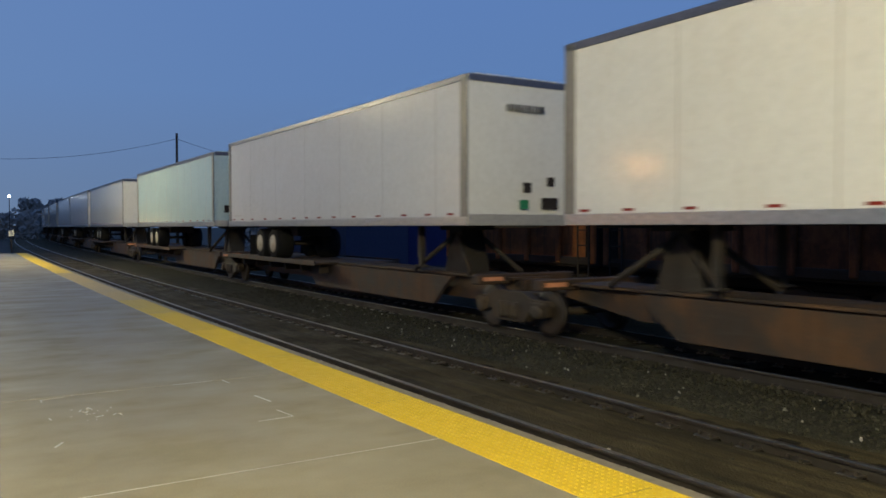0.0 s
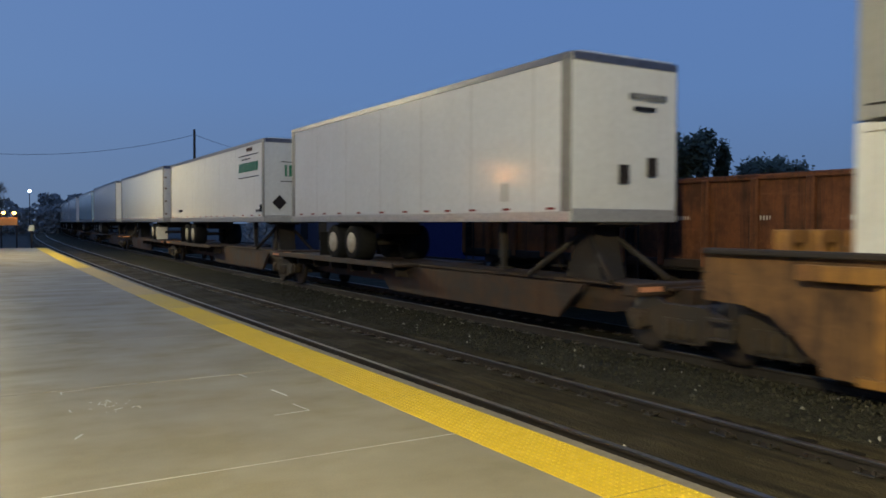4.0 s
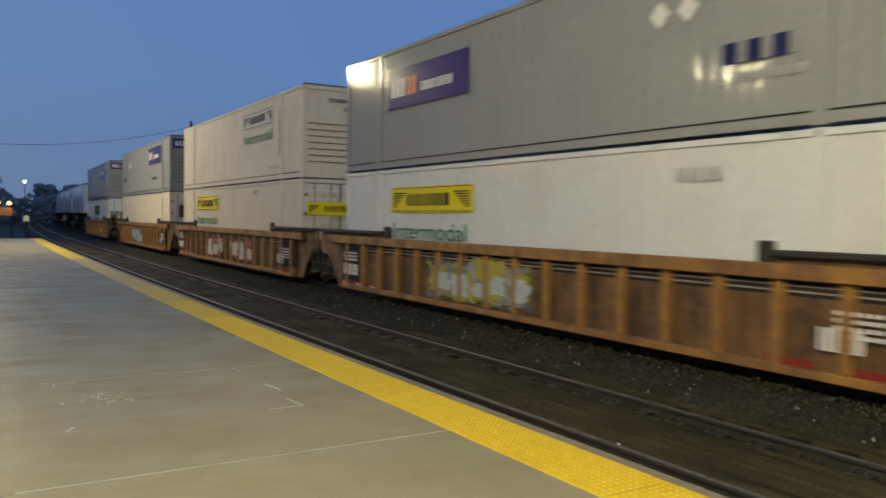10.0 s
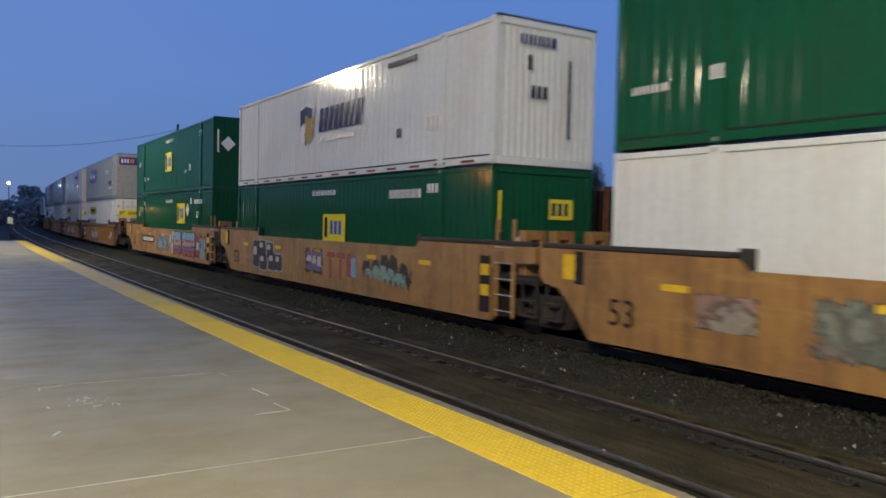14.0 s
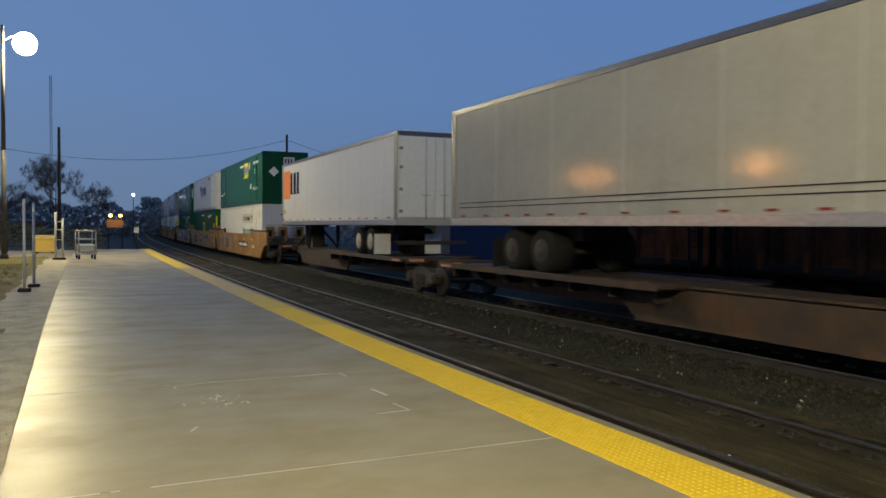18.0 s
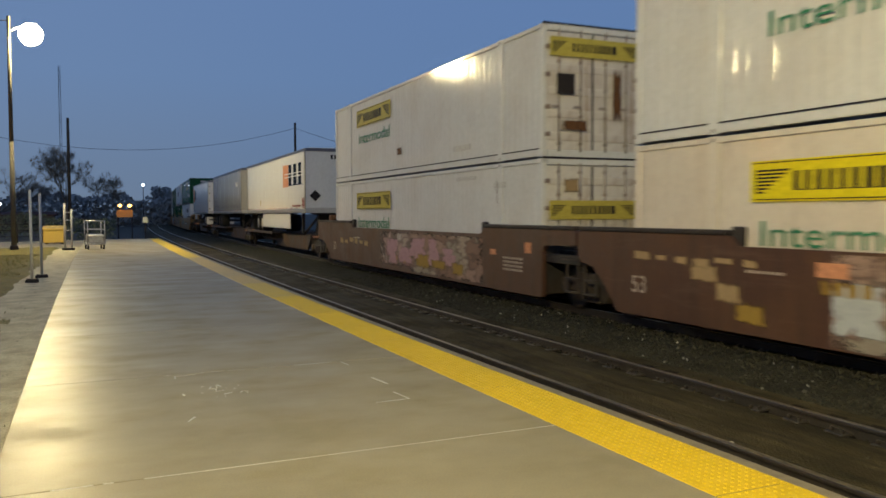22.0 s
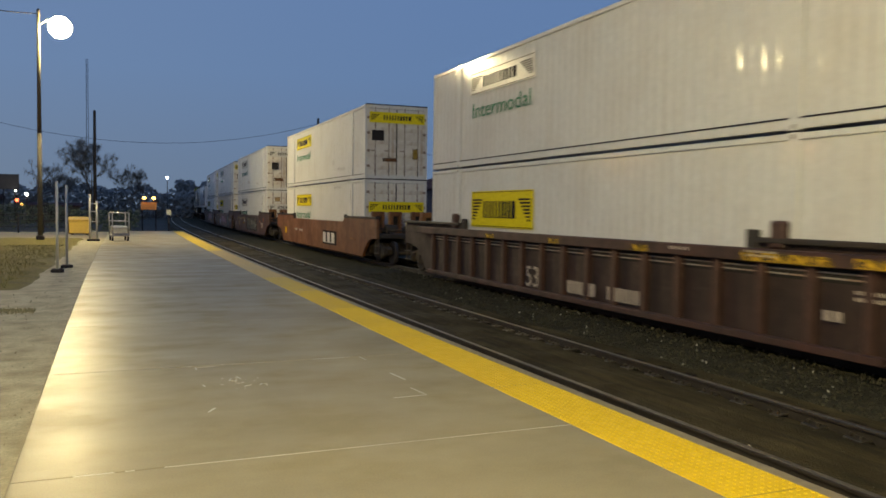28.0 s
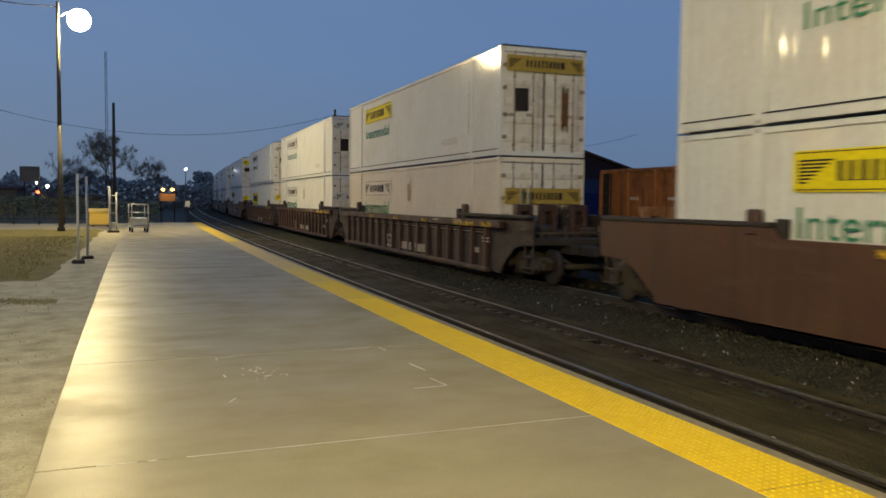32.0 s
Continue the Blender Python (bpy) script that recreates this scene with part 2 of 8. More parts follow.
# ---- materials ----
def concrete_wet():
    """Damp troweled concrete: tan, blotched, with a film of water that lies in patches and runs across the slabs."""
    m, nd, ln, b = nodes_of("wet_concrete", 0.3)
    co = objc(nd)
    big = tex(nd, "ShaderNodeTexNoise", 0.33, stretched(nd, ln, co, 0.8, 1.3, 1), ln, 5, 0.6)
    pool = tex(nd, "ShaderNodeTexNoise", 0.9, stretched(nd, ln, co, 0.8, 1.25, 1), ln, 4, 0.55)
    rill = tex(nd, "ShaderNodeTexNoise", 1.0, stretched(nd, ln, co, 0.7, 1.3, 1), ln, 4, 0.55)
    mid = tex(nd, "ShaderNodeTexNoise", 3.1, co, ln, 6, 0.65)
    pit = tex(nd, "ShaderNodeTexNoise", 26.0, co, ln, 4, 0.6)
    fine = tex(nd, "ShaderNodeTexNoise", 75.0, co, ln, 3)
    base = mixc(nd, ln, ramp_node(nd, ln, big.outputs[0], [(0.35, (0, 0, 0)), (0.68, (1, 1, 1))]), (0.286, 0.245, 0.146), (0.236, 0.203, 0.127))
    base = mixc(nd, ln, ramp_node(nd, ln, mid.outputs[0], [(0.52, (0, 0, 0)), (0.8, (0.4, 0.4, 0.4))]), base, (0.33, 0.285, 0.175))
    base = mixc(nd, ln, ramp_node(nd, ln, pool.outputs[0], [(0.42, (0, 0, 0)), (0.85, (0.25, 0.25, 0.25))]), base, (0.12, 0.105, 0.06))
    base = mixc(nd, ln, ramp_node(nd, ln, rill.outputs[0], [(0.45, (0, 0, 0)), (0.85, (0.25, 0.25, 0.25))]), base, (0.14, 0.122, 0.07))
    base = mixc(nd, ln, ramp_node(nd, ln, fine.outputs[0], [(0.4, (0, 0, 0)), (0.7, (0.3, 0.3, 0.3))]), base, (0.14, 0.12, 0.09))
    ln.new(base, b.inputs["Base Color"])
    film = ramp_node(nd, ln, pool.outputs[0], [(0.25, (0.24,) * 3), (0.8, (0.40,) * 3)])
    dry = ramp_node(nd, ln, big.outputs[0], [(0.3, (0, 0, 0)), (0.8, (0.7,) * 3)])
    ln.new(mixc(nd, ln, dry, film, (0.5, 0.5, 0.5)), b.inputs["Roughness"])
    damp = tex(nd, "ShaderNodeTexNoise", 1.0, stretched(nd, ln, co, 0.9, 1.15, 1), ln, 3, 0.6)
    ln.new(ramp_node(nd, ln, damp.outputs[0], [(0.36, (0.008,) * 3), (0.62, (0.075,) * 3)]), b.inputs["Specular IOR Level"])
    mx = nd.new("ShaderNodeMath")
    mx.operation = "MULTIPLY_ADD"
    ln.new(fine.outputs[0], mx.inputs[0])
    mx.inputs[1].default_value = 0.10
    mz = nd.new("ShaderNodeMath")
    mz.operation = "MULTIPLY"
    mz.inputs[1].default_value = 0.22
    ln.new(mid.outputs[0], mz.inputs[0])
    ln.new(mz.outputs[0], mx.inputs[2])
    my = nd.new("ShaderNodeMath")
    my.operation = "MULTIPLY_ADD"
    ln.new(pit.outputs[0], my.inputs[0])
    my.inputs[1].default_value = 0.28
    ln.new(mx.outputs[0], my.inputs[2])
    bump(nd, ln, b, my.outputs[0], 0.15, 0.012)
    return m


def stony(name, a, b_, c, scale, rough=0.85, strength=0.6, dist=0.03, spec=0.3):
    m, nd, ln, b = nodes_of(name, rough)
    b.inputs["Specular IOR Level"].default_value = spec
    co = objc(nd)
    v = tex(nd, "ShaderNodeTexVoronoi", scale, co, ln)
    n = tex(nd, "ShaderNodeTexNoise", scale * 0.06, co, ln, 5)
    base = mixc(nd, ln, v.outputs["Color"], a, b_)
    base = mixc(nd, ln, ramp_node(nd, ln, n.outputs[0], [(0.4, (0, 0, 0)), (0.7, (0.8,) * 3)]), base, c)
    ln.new(base, b.inputs["Base Color"])
    bump(nd, ln, b, v.outputs["Distance"], strength, dist)
    return m


def mud_mat():
    """Oily mud drawn out along the track, with paler drier ridges."""
    m, nd, ln, b = nodes_of("track_mud", 0.6)
    co = objc(nd)
    run_ = tex(nd, "ShaderNodeTexNoise", 1.0, stretched(nd, ln, co, 9, 0.5, 4), ln, 6, 0.65)
    big = tex(nd, "ShaderNodeTexNoise", 0.9, co, ln, 5)
    grit = tex(nd, "ShaderNodeTexVoronoi", 42.0, co, ln)
    base = mixc(nd, ln, ramp_node(nd, ln, run_.outputs[0], [(0.36, (0, 0, 0)), (0.66, (1, 1, 1))]), (0.017, 0.0136, 0.0065), (0.068, 0.0525, 0.0225))
    base = mixc(nd, ln, ramp_node(nd, ln, big.outputs[0], [(0.45, (0, 0, 0)), (0.7, (0.7, 0.7, 0.7))]), base, (0.019, 0.0162, 0.0092))
    base = mixc(nd, ln, ramp_node(nd, ln, grit.outputs["Distance"], [(0.1, (0.5, 0.5, 0.5)), (0.5, (0, 0, 0))]), base, (0.028, 0.024, 0.013))
    ln.new(base, b.inputs["Base Color"])
    ln.new(ramp_node(nd, ln, big.outputs[0], [(0.4, (0.6,) * 3), (0.65, (0.9,) * 3)]), b.inputs["Roughness"])
    b.inputs["Specular IOR Level"].default_value = 0.06
    bump(nd, ln, b, grit.outputs["Distance"], 0.4, 0.02)
    return m


def stones_mat():
    m, nd, ln, b = nodes_of("ballast_stone", 0.75)
    b.inputs["Specular IOR Level"].default_value = 0.1
    g = nd.new("ShaderNodeNewGeometry")
    f = tex(nd, "ShaderNodeTexNoise", 40.0, objc(nd), ln, 3)
    base = ramp_node(nd, ln, g.outputs["Random Per Island"], [(0, (0.014, 0.0132, 0.008)), (0.7, (0.030, 0.0282, 0.0172)), (0.985, (0.05, 0.047, 0.030)), (0.994, (0.11, 0.105, 0.08)), (1, (0.24, 0.23, 0.19))])
    ln.new(mixc(nd, ln, ramp_node(nd, ln, f.outputs[0], [(0.4, (0, 0, 0)), (0.7, (0.6,) * 3)]), base, (0.024, 0.022, 0.014)), b.inputs["Base Color"])
    return m


def leafy(name, a, c):
    m, nd, ln, b = nodes_of(name, 0.7)
    g = nd.new("ShaderNodeNewGeometry")
    ln.new(ramp_node(nd, ln, g.outputs["Random Per Island"], [(0, a), (1, c)]), b.inputs["Base Color"])
    return m


M = {}
M["concrete"] = concrete_wet()
M["lip"] = painted("edge_concrete", (0.185, 0.15, 0.09), 0.6, (0.12, 0.1, 0.08), 0.5, streak=False)
M["tactile"] = painted("tactile_yellow", (0.64, 0.43, 0.012), 0.55, (0.30, 0.19, 0.02), 0.35, streak=False, spec=0.3)
M["white_mark"] = painted("chalk_white", (0.55, 0.53, 0.46), 0.6, (0.25, 0.22, 0.18), 0.9, streak=False)
M["bed"] = mud_mat()
M["ballast"] = stony("ballast", (0.023, 0.0215, 0.0128), (0.047, 0.0445, 0.0265), (0.0145, 0.0137, 0.0083), 30, 0.85, 0.6, 0.03, 0.08)
M["stone"] = stones_mat()
M["gravel"] = stony("gravel", (0.28, 0.25, 0.155), (0.42, 0.375, 0.25), (0.19, 0.165, 0.095), 45, 0.85, 0.5, 0.015)
M["grass"] = stony("grass_sod", (0.085, 0.08, 0.013), (0.15, 0.115, 0.022), (0.065, 0.055, 0.015), 30, 0.9, 0.6, 0.03)
M["grit"] = leafy("grit", (0.085, 0.08, 0.035), (0.19, 0.165, 0.085))
M["blade"] = leafy("grass_blade", (0.09, 0.10, 0.018), (0.22, 0.18, 0.05))
M["soil"] = stony("soil", (0.035, 0.034, 0.028), (0.06, 0.056, 0.045), (0.025, 0.028, 0.02), 3, 0.9, 0.4, 0.05)
M["rail"] = rusty("rail_side", (0.010, 0.008, 0.005), (0.016, 0.009, 0.004), 0.6, 0.75)
M["railhead"] = plain("rail_head", (0.27, 0.245, 0.20), 0.34, 1.0, 0.5)
M["tie"] = plain("tie_wood", (0.018, 0.015, 0.010), 0.8, 0, 0.5)
M["plate"] = plain("tie_plate", (0.20, 0.17, 0.13), 0.30, 0.85, 0.6)
M["white_box"] = painted("box_white", (0.585, 0.59, 0.57), 0.11, (0.33, 0.25, 0.17), 0.26, spec=0.036, ripple=6.0)
M["door_white"] = painted("door_white", (0.60, 0.57, 0.51), 0.3, (0.23, 0.125, 0.05), 0.85, grain=0.05)
M["cream_box"] = painted("box_cream", (0.60, 0.545, 0.46), 0.11, (0.34, 0.22, 0.13), 0.3, spec=0.04, ripple=6.0)
M["grey_box"] = painted("box_grey", (0.27, 0.27, 0.262), 0.11, (0.16, 0.15, 0.14), 0.2, metal=0.04, spec=0.06, ripple=6.0)
M["green_box"] = painted("box_green", (0.009, 0.072, 0.033), 0.11, (0.022, 0.045, 0.03), 0.45, spec=0.085, ripple=6.0)
M["white_trailer"] = painted("trailer_white", (0.605, 0.61, 0.60), 0.14, (0.4, 0.34, 0.27), 0.16, grain=0.05, spec=0.25, ripple=2.0)
M["teal_trailer"] = painted("trailer_pale_blue", (0.42, 0.55, 0.58), 0.14, (0.25, 0.25, 0.25), 0.2, grain=0.05, spec=0.25, ripple=2.0)
M["grey_trailer"] = painted("trailer_grey", (0.32, 0.31, 0.285), 0.13, (0.17, 0.15, 0.125), 0.3, metal=0.05, grain=0.05, spec=0.12, ripple=2.0)
M["alu"] = plain("aluminium_rail", (0.5, 0.5, 0.49), 0.32, 0.8, 0.3)
M["seam"] = plain("dark_seam", (0.03, 0.028, 0.026), 0.7)
M["steel"] = plain("galvanised_steel", (0.45, 0.44, 0.42), 0.4, 0.75, 0.35)
M["rustbar"] = rusty("lock_rod", (0.3, 0.27, 0.24), (0.2, 0.08, 0.03), 0.6, 0.55)
M["rubber"] = plain("rubber", (0.018, 0.018, 0.018), 0.75)
M["under"] = rusty("underframe", (0.016, 0.014, 0.012), (0.04, 0.022, 0.012), 0.5, 0.75)
M["truck"] = rusty("truck_cast", (0.021, 0.0158, 0.0095), (0.066, 0.041, 0.019), 0.65, 0.75)
M["wheel"] = rusty("wheel_steel", (0.020, 0.016, 0.012), (0.03, 0.018, 0.010), 0.6, 0.6)
M["well_yellow"] = rusty("well_yellow", (0.30, 0.145, 0.025), (0.12, 0.052, 0.022), 0.85, 0.6)
M["well_tan"] = rusty("well_tan", (0.30, 0.155, 0.036), (0.18, 0.08, 0.026), 0.6, 0.5)
M["well_brown"] = rusty("well_brown", (0.054, 0.0195, 0.0075), (0.088, 0.036, 0.013), 0.75, 0.6)
M["well_orange"] = rusty("well_orange", (0.172, 0.060, 0.010), (0.085, 0.03, 0.009), 0.65, 0.5)
M["well_maroon"] = rusty("well_maroon", (0.056, 0.0205, 0.0125), (0.026, 0.0135, 0.009), 0.75, 0.6)
M["spine"] = rusty("spine_rust", (0.017, 0.013, 0.009), (0.085, 0.04, 0.014), 0.85, 0.7)
M["safety"] = plain("safety_yellow", (0.72, 0.45, 0.02), 0.5)
M["red"] = plain("marker_red", (0.20, 0.03, 0.02), 0.5)
M["white"] = plain("marking_white", (0.68, 0.66, 0.62), 0.16)
M["panel_pale"] = plain("panel_pale", (0.55, 0.54, 0.50), 0.2)
M["black"] = plain("marking_black", (0.02, 0.02, 0.022), 0.16)
M["green_ink"] = plain("marking_green", (0.03, 0.19, 0.10), 0.16)
M["yellow_panel"] = plain("panel_yellow", (0.70, 0.58, 0.03), 0.16)
M["yellow_faded"] = plain("panel_yellow_faded", (0.47, 0.39, 0.085), 0.16)
M["gold_panel"] = plain("panel_gold", (0.34, 0.24, 0.06), 0.16)
M["purple"] = plain("panel_purple", (0.05, 0.035, 0.16), 0.16)
M["blue_ink"] = plain("marking_blue", (0.05, 0.09, 0.42), 0.16)
M["navy"] = plain("marking_navy", (0.025, 0.03, 0.09), 0.16)
M["orange_ink"] = plain("marking_orange", (0.75, 0.24, 0.06), 0.16)
M["orange_faded"] = plain("marking_orange_faded", (0.60, 0.27, 0.15), 0.16, 0, 0.35)
M["spray_sky"] = patchy("spray_sky", [(0.17, 0.34, 0.47)], 1.8, 0.38, 3.0)
M["spray_rose"] = patchy("spray_rose", [(0.38, 0.22, 0.24)], 1.8, 0.38, 3.0)
M["spray_pale"] = patchy("spray_pale", [(0.42, 0.44, 0.43)], 1.8, 0.38, 3.0)
M["rim"] = painted("rim_white", (0.40, 0.36, 0.28), 0.5, (0.10, 0.075, 0.045), 0.8)
M["pale_stone"] = plain("pale_stone", (0.34, 0.32, 0.28), 0.7, 0, 0.4)
M["spray_blue"] = patchy("spray_blue", [(0.22, 0.36, 0.45)], 1.8, 0.38, 3.0)
M["spray_pink"] = patchy("spray_pink", [(0.42, 0.17, 0.16)], 1.8, 0.38, 3.0)
M["spray_purple"] = patchy("spray_purple", [(0.16, 0.11, 0.19)], 1.8, 0.38, 3.0)
M["spray_white"] = patchy("spray_white", [(0.48, 0.43, 0.38)], 1.8, 0.38, 3.0)
M["spray_black"] = patchy("spray_black", [(0.035, 0.032, 0.035)], 1.8, 0.38, 3.0)
M["spray_red"] = patchy("spray_red", [(0.30, 0.075, 0.06)], 1.8, 0.38, 3.0)
M["spray_teal"] = patchy("spray_teal", [(0.20, 0.30, 0.25)], 1.8, 0.38, 3.0)
for stain, tint in (("stain_rust", (0.13, 0.06, 0.025)), ("stain_dark", (0.035, 0.028, 0.022)), ("stain_tan", (0.33, 0.23, 0.12)), ("stain_ochre", (0.30, 0.19, 0.04))):
    M[stain] = patchy(stain, [tint], 1.5, 0.38, 1.3, (3.4, 0.5, 1), 0.8)
M["mural_pink"] = patchy("mural_pink", [(0.30, 0.20, 0.165), (0.40, 0.36, 0.31), (0.20, 0.10, 0.10), (0.33, 0.27, 0.22), (0.30, 0.17, 0.07), (0.12, 0.095, 0.07), (0.36, 0.25, 0.21)], 2.1, 0.45, 2.2, (0.7, 1.0, 1))
M["mural_rose"] = patchy("mural_rose", [(0.25, 0.155, 0.115), (0.30, 0.20, 0.155), (0.33, 0.27, 0.21), (0.20, 0.115, 0.08), (0.26, 0.23, 0.175)], 1.7, 0.62, 1.8, (0.6, 1.0, 1))
M["mural_moss"] = patchy("mural_moss", [(0.10, 0.095, 0.065), (0.15, 0.145, 0.11), (0.085, 0.075, 0.07), (0.13, 0.09, 0.055)], 2.0, 0.38, 2.2, (0.6, 1.0, 1))
M["mural_olive"] = patchy("mural_olive", [(0.27, 0.25, 0.21), (0.34, 0.29, 0.06), (0.20, 0.21, 0.22), (0.30, 0.30, 0.29)], 1.5, 0.42, 1.8, (1, 1, 1))
M["stripe_worn"] = patchy("stripe_worn", [(0.55, 0.34, 0.03)], 4.0, 0.6, 6.0)
M["chalky"] = patchy("chalky_white", [(0.40, 0.34, 0.28)], 5.0, 0.72, 6.0)
M["spray_olive"] = patchy("spray_olive", [(0.36, 0.31, 0.05)], 1.8, 0.38, 3.0)
M["mural_sky"] = patchy("mural_sky", [(0.16, 0.27, 0.36), (0.26, 0.35, 0.40), (0.30, 0.31, 0.33)], 2.0, 0.34, 1.6, (1.6, 0.7, 1))
M["mural_red"] = patchy("mural_red", [(0.31, 0.085, 0.065), (0.36, 0.14, 0.115), (0.25, 0.06, 0.05)], 1.5, 0.40, 1.8, (1, 1, 1))
M["mural_teal"] = patchy("mural_teal", [(0.17, 0.18, 0.14), (0.21, 0.215, 0.17), (0.15, 0.13, 0.10), (0.19, 0.15, 0.115)], 1.9, 0.42, 1.6, (1, 1, 1))
M["ore_orange"] = rusty("hopper_orange", (0.29, 0.095, 0.02), (0.13, 0.045, 0.016), 0.8, 0.7)
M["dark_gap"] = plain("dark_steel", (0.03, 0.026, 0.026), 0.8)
M["blue_wall"] = painted("blue_siding", (0.012, 0.020, 0.060), 0.6, (0.016, 0.025, 0.066), 0.3)
M["roof"] = plain("dark_roof", (0.06, 0.035, 0.035), 0.8)
M["pole"] = plain("pole_wood", (0.075, 0.06, 0.045), 0.85, 0, 0.4)
M["lamp_pole"] = plain("weathered_pole", (0.085, 0.08, 0.065), 0.6, 0, 0.3)
M["lamp_glow"] = glowing("lamp_lens", (1.0, 0.875, 0.51), LAMP_FAR)
M["lamp_glow_near"] = glowing("lamp_lens_near", (1.0, 0.875, 0.51), LAMP_NEAR)
M["far_glow"] = glowing("far_lamp_lens", (0.85, 0.95, 1.0), 40.0)
M["amber_glow"] = glowing("amber_lens", (1.0, 0.50, 0.12), 9.0)
M["sodium_glow"] = glowing("sodium_lens", (1.0, 0.42, 0.08), 420.0)
M["red_glow"] = glowing("red_lens", (1.0, 0.12, 0.05), 6.0)
M["post"] = painted("post_pale", (0.42, 0.42, 0.38), 0.5, (0.2, 0.18, 0.14), 0.4)
M["bin"] = painted("cabinet_yellow", (0.40, 0.27, 0.05), 0.5, (0.2, 0.13, 0.05), 0.4)
# bark and twigs lightened: mist over the trees is put into the colour
M["bark"] = plain("bark", (0.15, 0.14, 0.125), 0.9, 0, 0.4)
M["leaf"] = leafy("dark_leaves", (0.03, 0.045, 0.03), (0.07, 0.09, 0.055))
M["twig"] = plain("twigs", (0.19, 0.18, 0.165), 0.9)
# pale grey stands for haze over the distant woods
M["hazy_wood"] = leafy("far_woods", (0.15, 0.155, 0.15), (0.25, 0.25, 0.235))
M["wall_dark"] = painted("dark_wall", (0.06, 0.055, 0.055), 0.8, (0.03, 0.03, 0.03), 0.4)
M["sign_orange"] = plain("sign_orange", (0.75, 0.33, 0.12), 0.6)
M["wire"] = plain("cable", (0.015, 0.015, 0.017), 0.6)


# ---- mesh helpers ----
def link(name, data, parent=None, label="", m=None):
    ob = new(name, data)
    if parent is not None:
        ob.parent = parent
    if m is not None:
        ob.matrix_basis = m
    if label:
        ob["label"] = label
    return ob


def to_mesh(bm, name, mats, smooth=False):
    bmesh.ops.recalc_face_normals(bm, faces=bm.faces)
    me = bpy.data.meshes.new(name)
    bm.to_mesh(me)
    bm.free()
    for m in (mats if isinstance(mats, (list, tuple)) else [mats]):
        me.materials.append(m)
    if smooth:
        for p in me.polygons:
            p.use_smooth = True
    return me


def part(name, bm, material, parent=None, label="", smooth=False):
    return link(name, to_mesh(bm, name, material, smooth), parent, label)


def piece(name, me, parent, m, label="", material=None):
    """One more object on a shared mesh; material: paint of its own."""
    ob = link(name, me, parent, label, m)
    if material is not None:
        ob.material_slots[0].link = "OBJECT"
        ob.material_slots[0].material = material
    return ob


def box(bm, x0, x1, y0, y1, z0, z1, mat=0, c=0.0):
    """A box, with its edges cut by c."""
    made = bmesh.ops.create_cube(bm, size=1.0)["verts"]
    for v in made:
        v.co = Vector((x0 + (v.co.x + 0.5) * (x1 - x0), y0 + (v.co.y + 0.5) * (y1 - y0), z0 + (v.co.z + 0.5) * (z1 - z0)))
    faces = {f for v in made for f in v.link_faces}
    for f in faces:
        f.material_index = mat
    if c > 0:
        edges = list({e for f in faces for e in f.edges})
        bmesh.ops.bevel(bm, geom=edges, offset=c, segments=1, affect="EDGES", profile=0.5)


def tube(bm, a, b, r, n=8, r2=None, mat=0, caps=True):
    a, b = Vector(a), Vector(b)
    d = b - a
    q = d.to_track_quat("Z", "Y").to_matrix()
    r2 = r if r2 is None else r2
    low, high = [], []
    for i in range(n):
        w = 2 * math.pi * i / n
        v = q @ Vector((math.cos(w), math.sin(w), 0))
        low.append(bm.verts.new(a + v * r))
        high.append(bm.verts.new(b + v * r2))
    for i in range(n):
        f = bm.faces.new((low[i], low[(i + 1) % n], high[(i + 1) % n], high[i]))
        f.material_index = mat
        f.smooth = True
    if caps:
        bm.faces.new(low[::-1]).material_index = mat
        bm.faces.new(high).material_index = mat


def lathe(bm, prof, n=20, axis="x", mat=0, centre=(0, 0, 0)):
    """Turn a profile of (along, radius) round an axis."""
    rings = []
    c = Vector(centre)
    for s, r in prof:
        ring = []
        for i in range(n):
            w = 2 * math.pi * i / n
            p = (s, r * math.cos(w), r * math.sin(w)) if axis == "x" else (r * math.cos(w), r * math.sin(w), s)
            ring.append(bm.verts.new(c + Vector(p)))
        rings.append(ring)
    for a, b in zip(rings, rings[1:]):
        for i in range(n):
            f = bm.faces.new((a[i], a[(i + 1) % n], b[(i + 1) % n], b[i]))
            f.material_index = mat
            f.smooth = True
    bm.faces.new(rings[0][::-1]).material_index = mat
    bm.faces.new(rings[-1]).material_index = mat


def prism(bm, pts, x0, x1, mat=0):
    """A polygon in y, z given a thickness along x."""
    a = [bm.verts.new((x0, y, z)) for y, z in pts]
    b = [bm.verts.new((x1, y, z)) for y, z in pts]
    bm.faces.new(a).material_index = mat
    bm.faces.new(b[::-1]).material_index = mat
    n = len(pts)
    for i in range(n):
        bm.faces.new((a[i], b[i], b[(i + 1) % n], a[(i + 1) % n])).material_index = mat


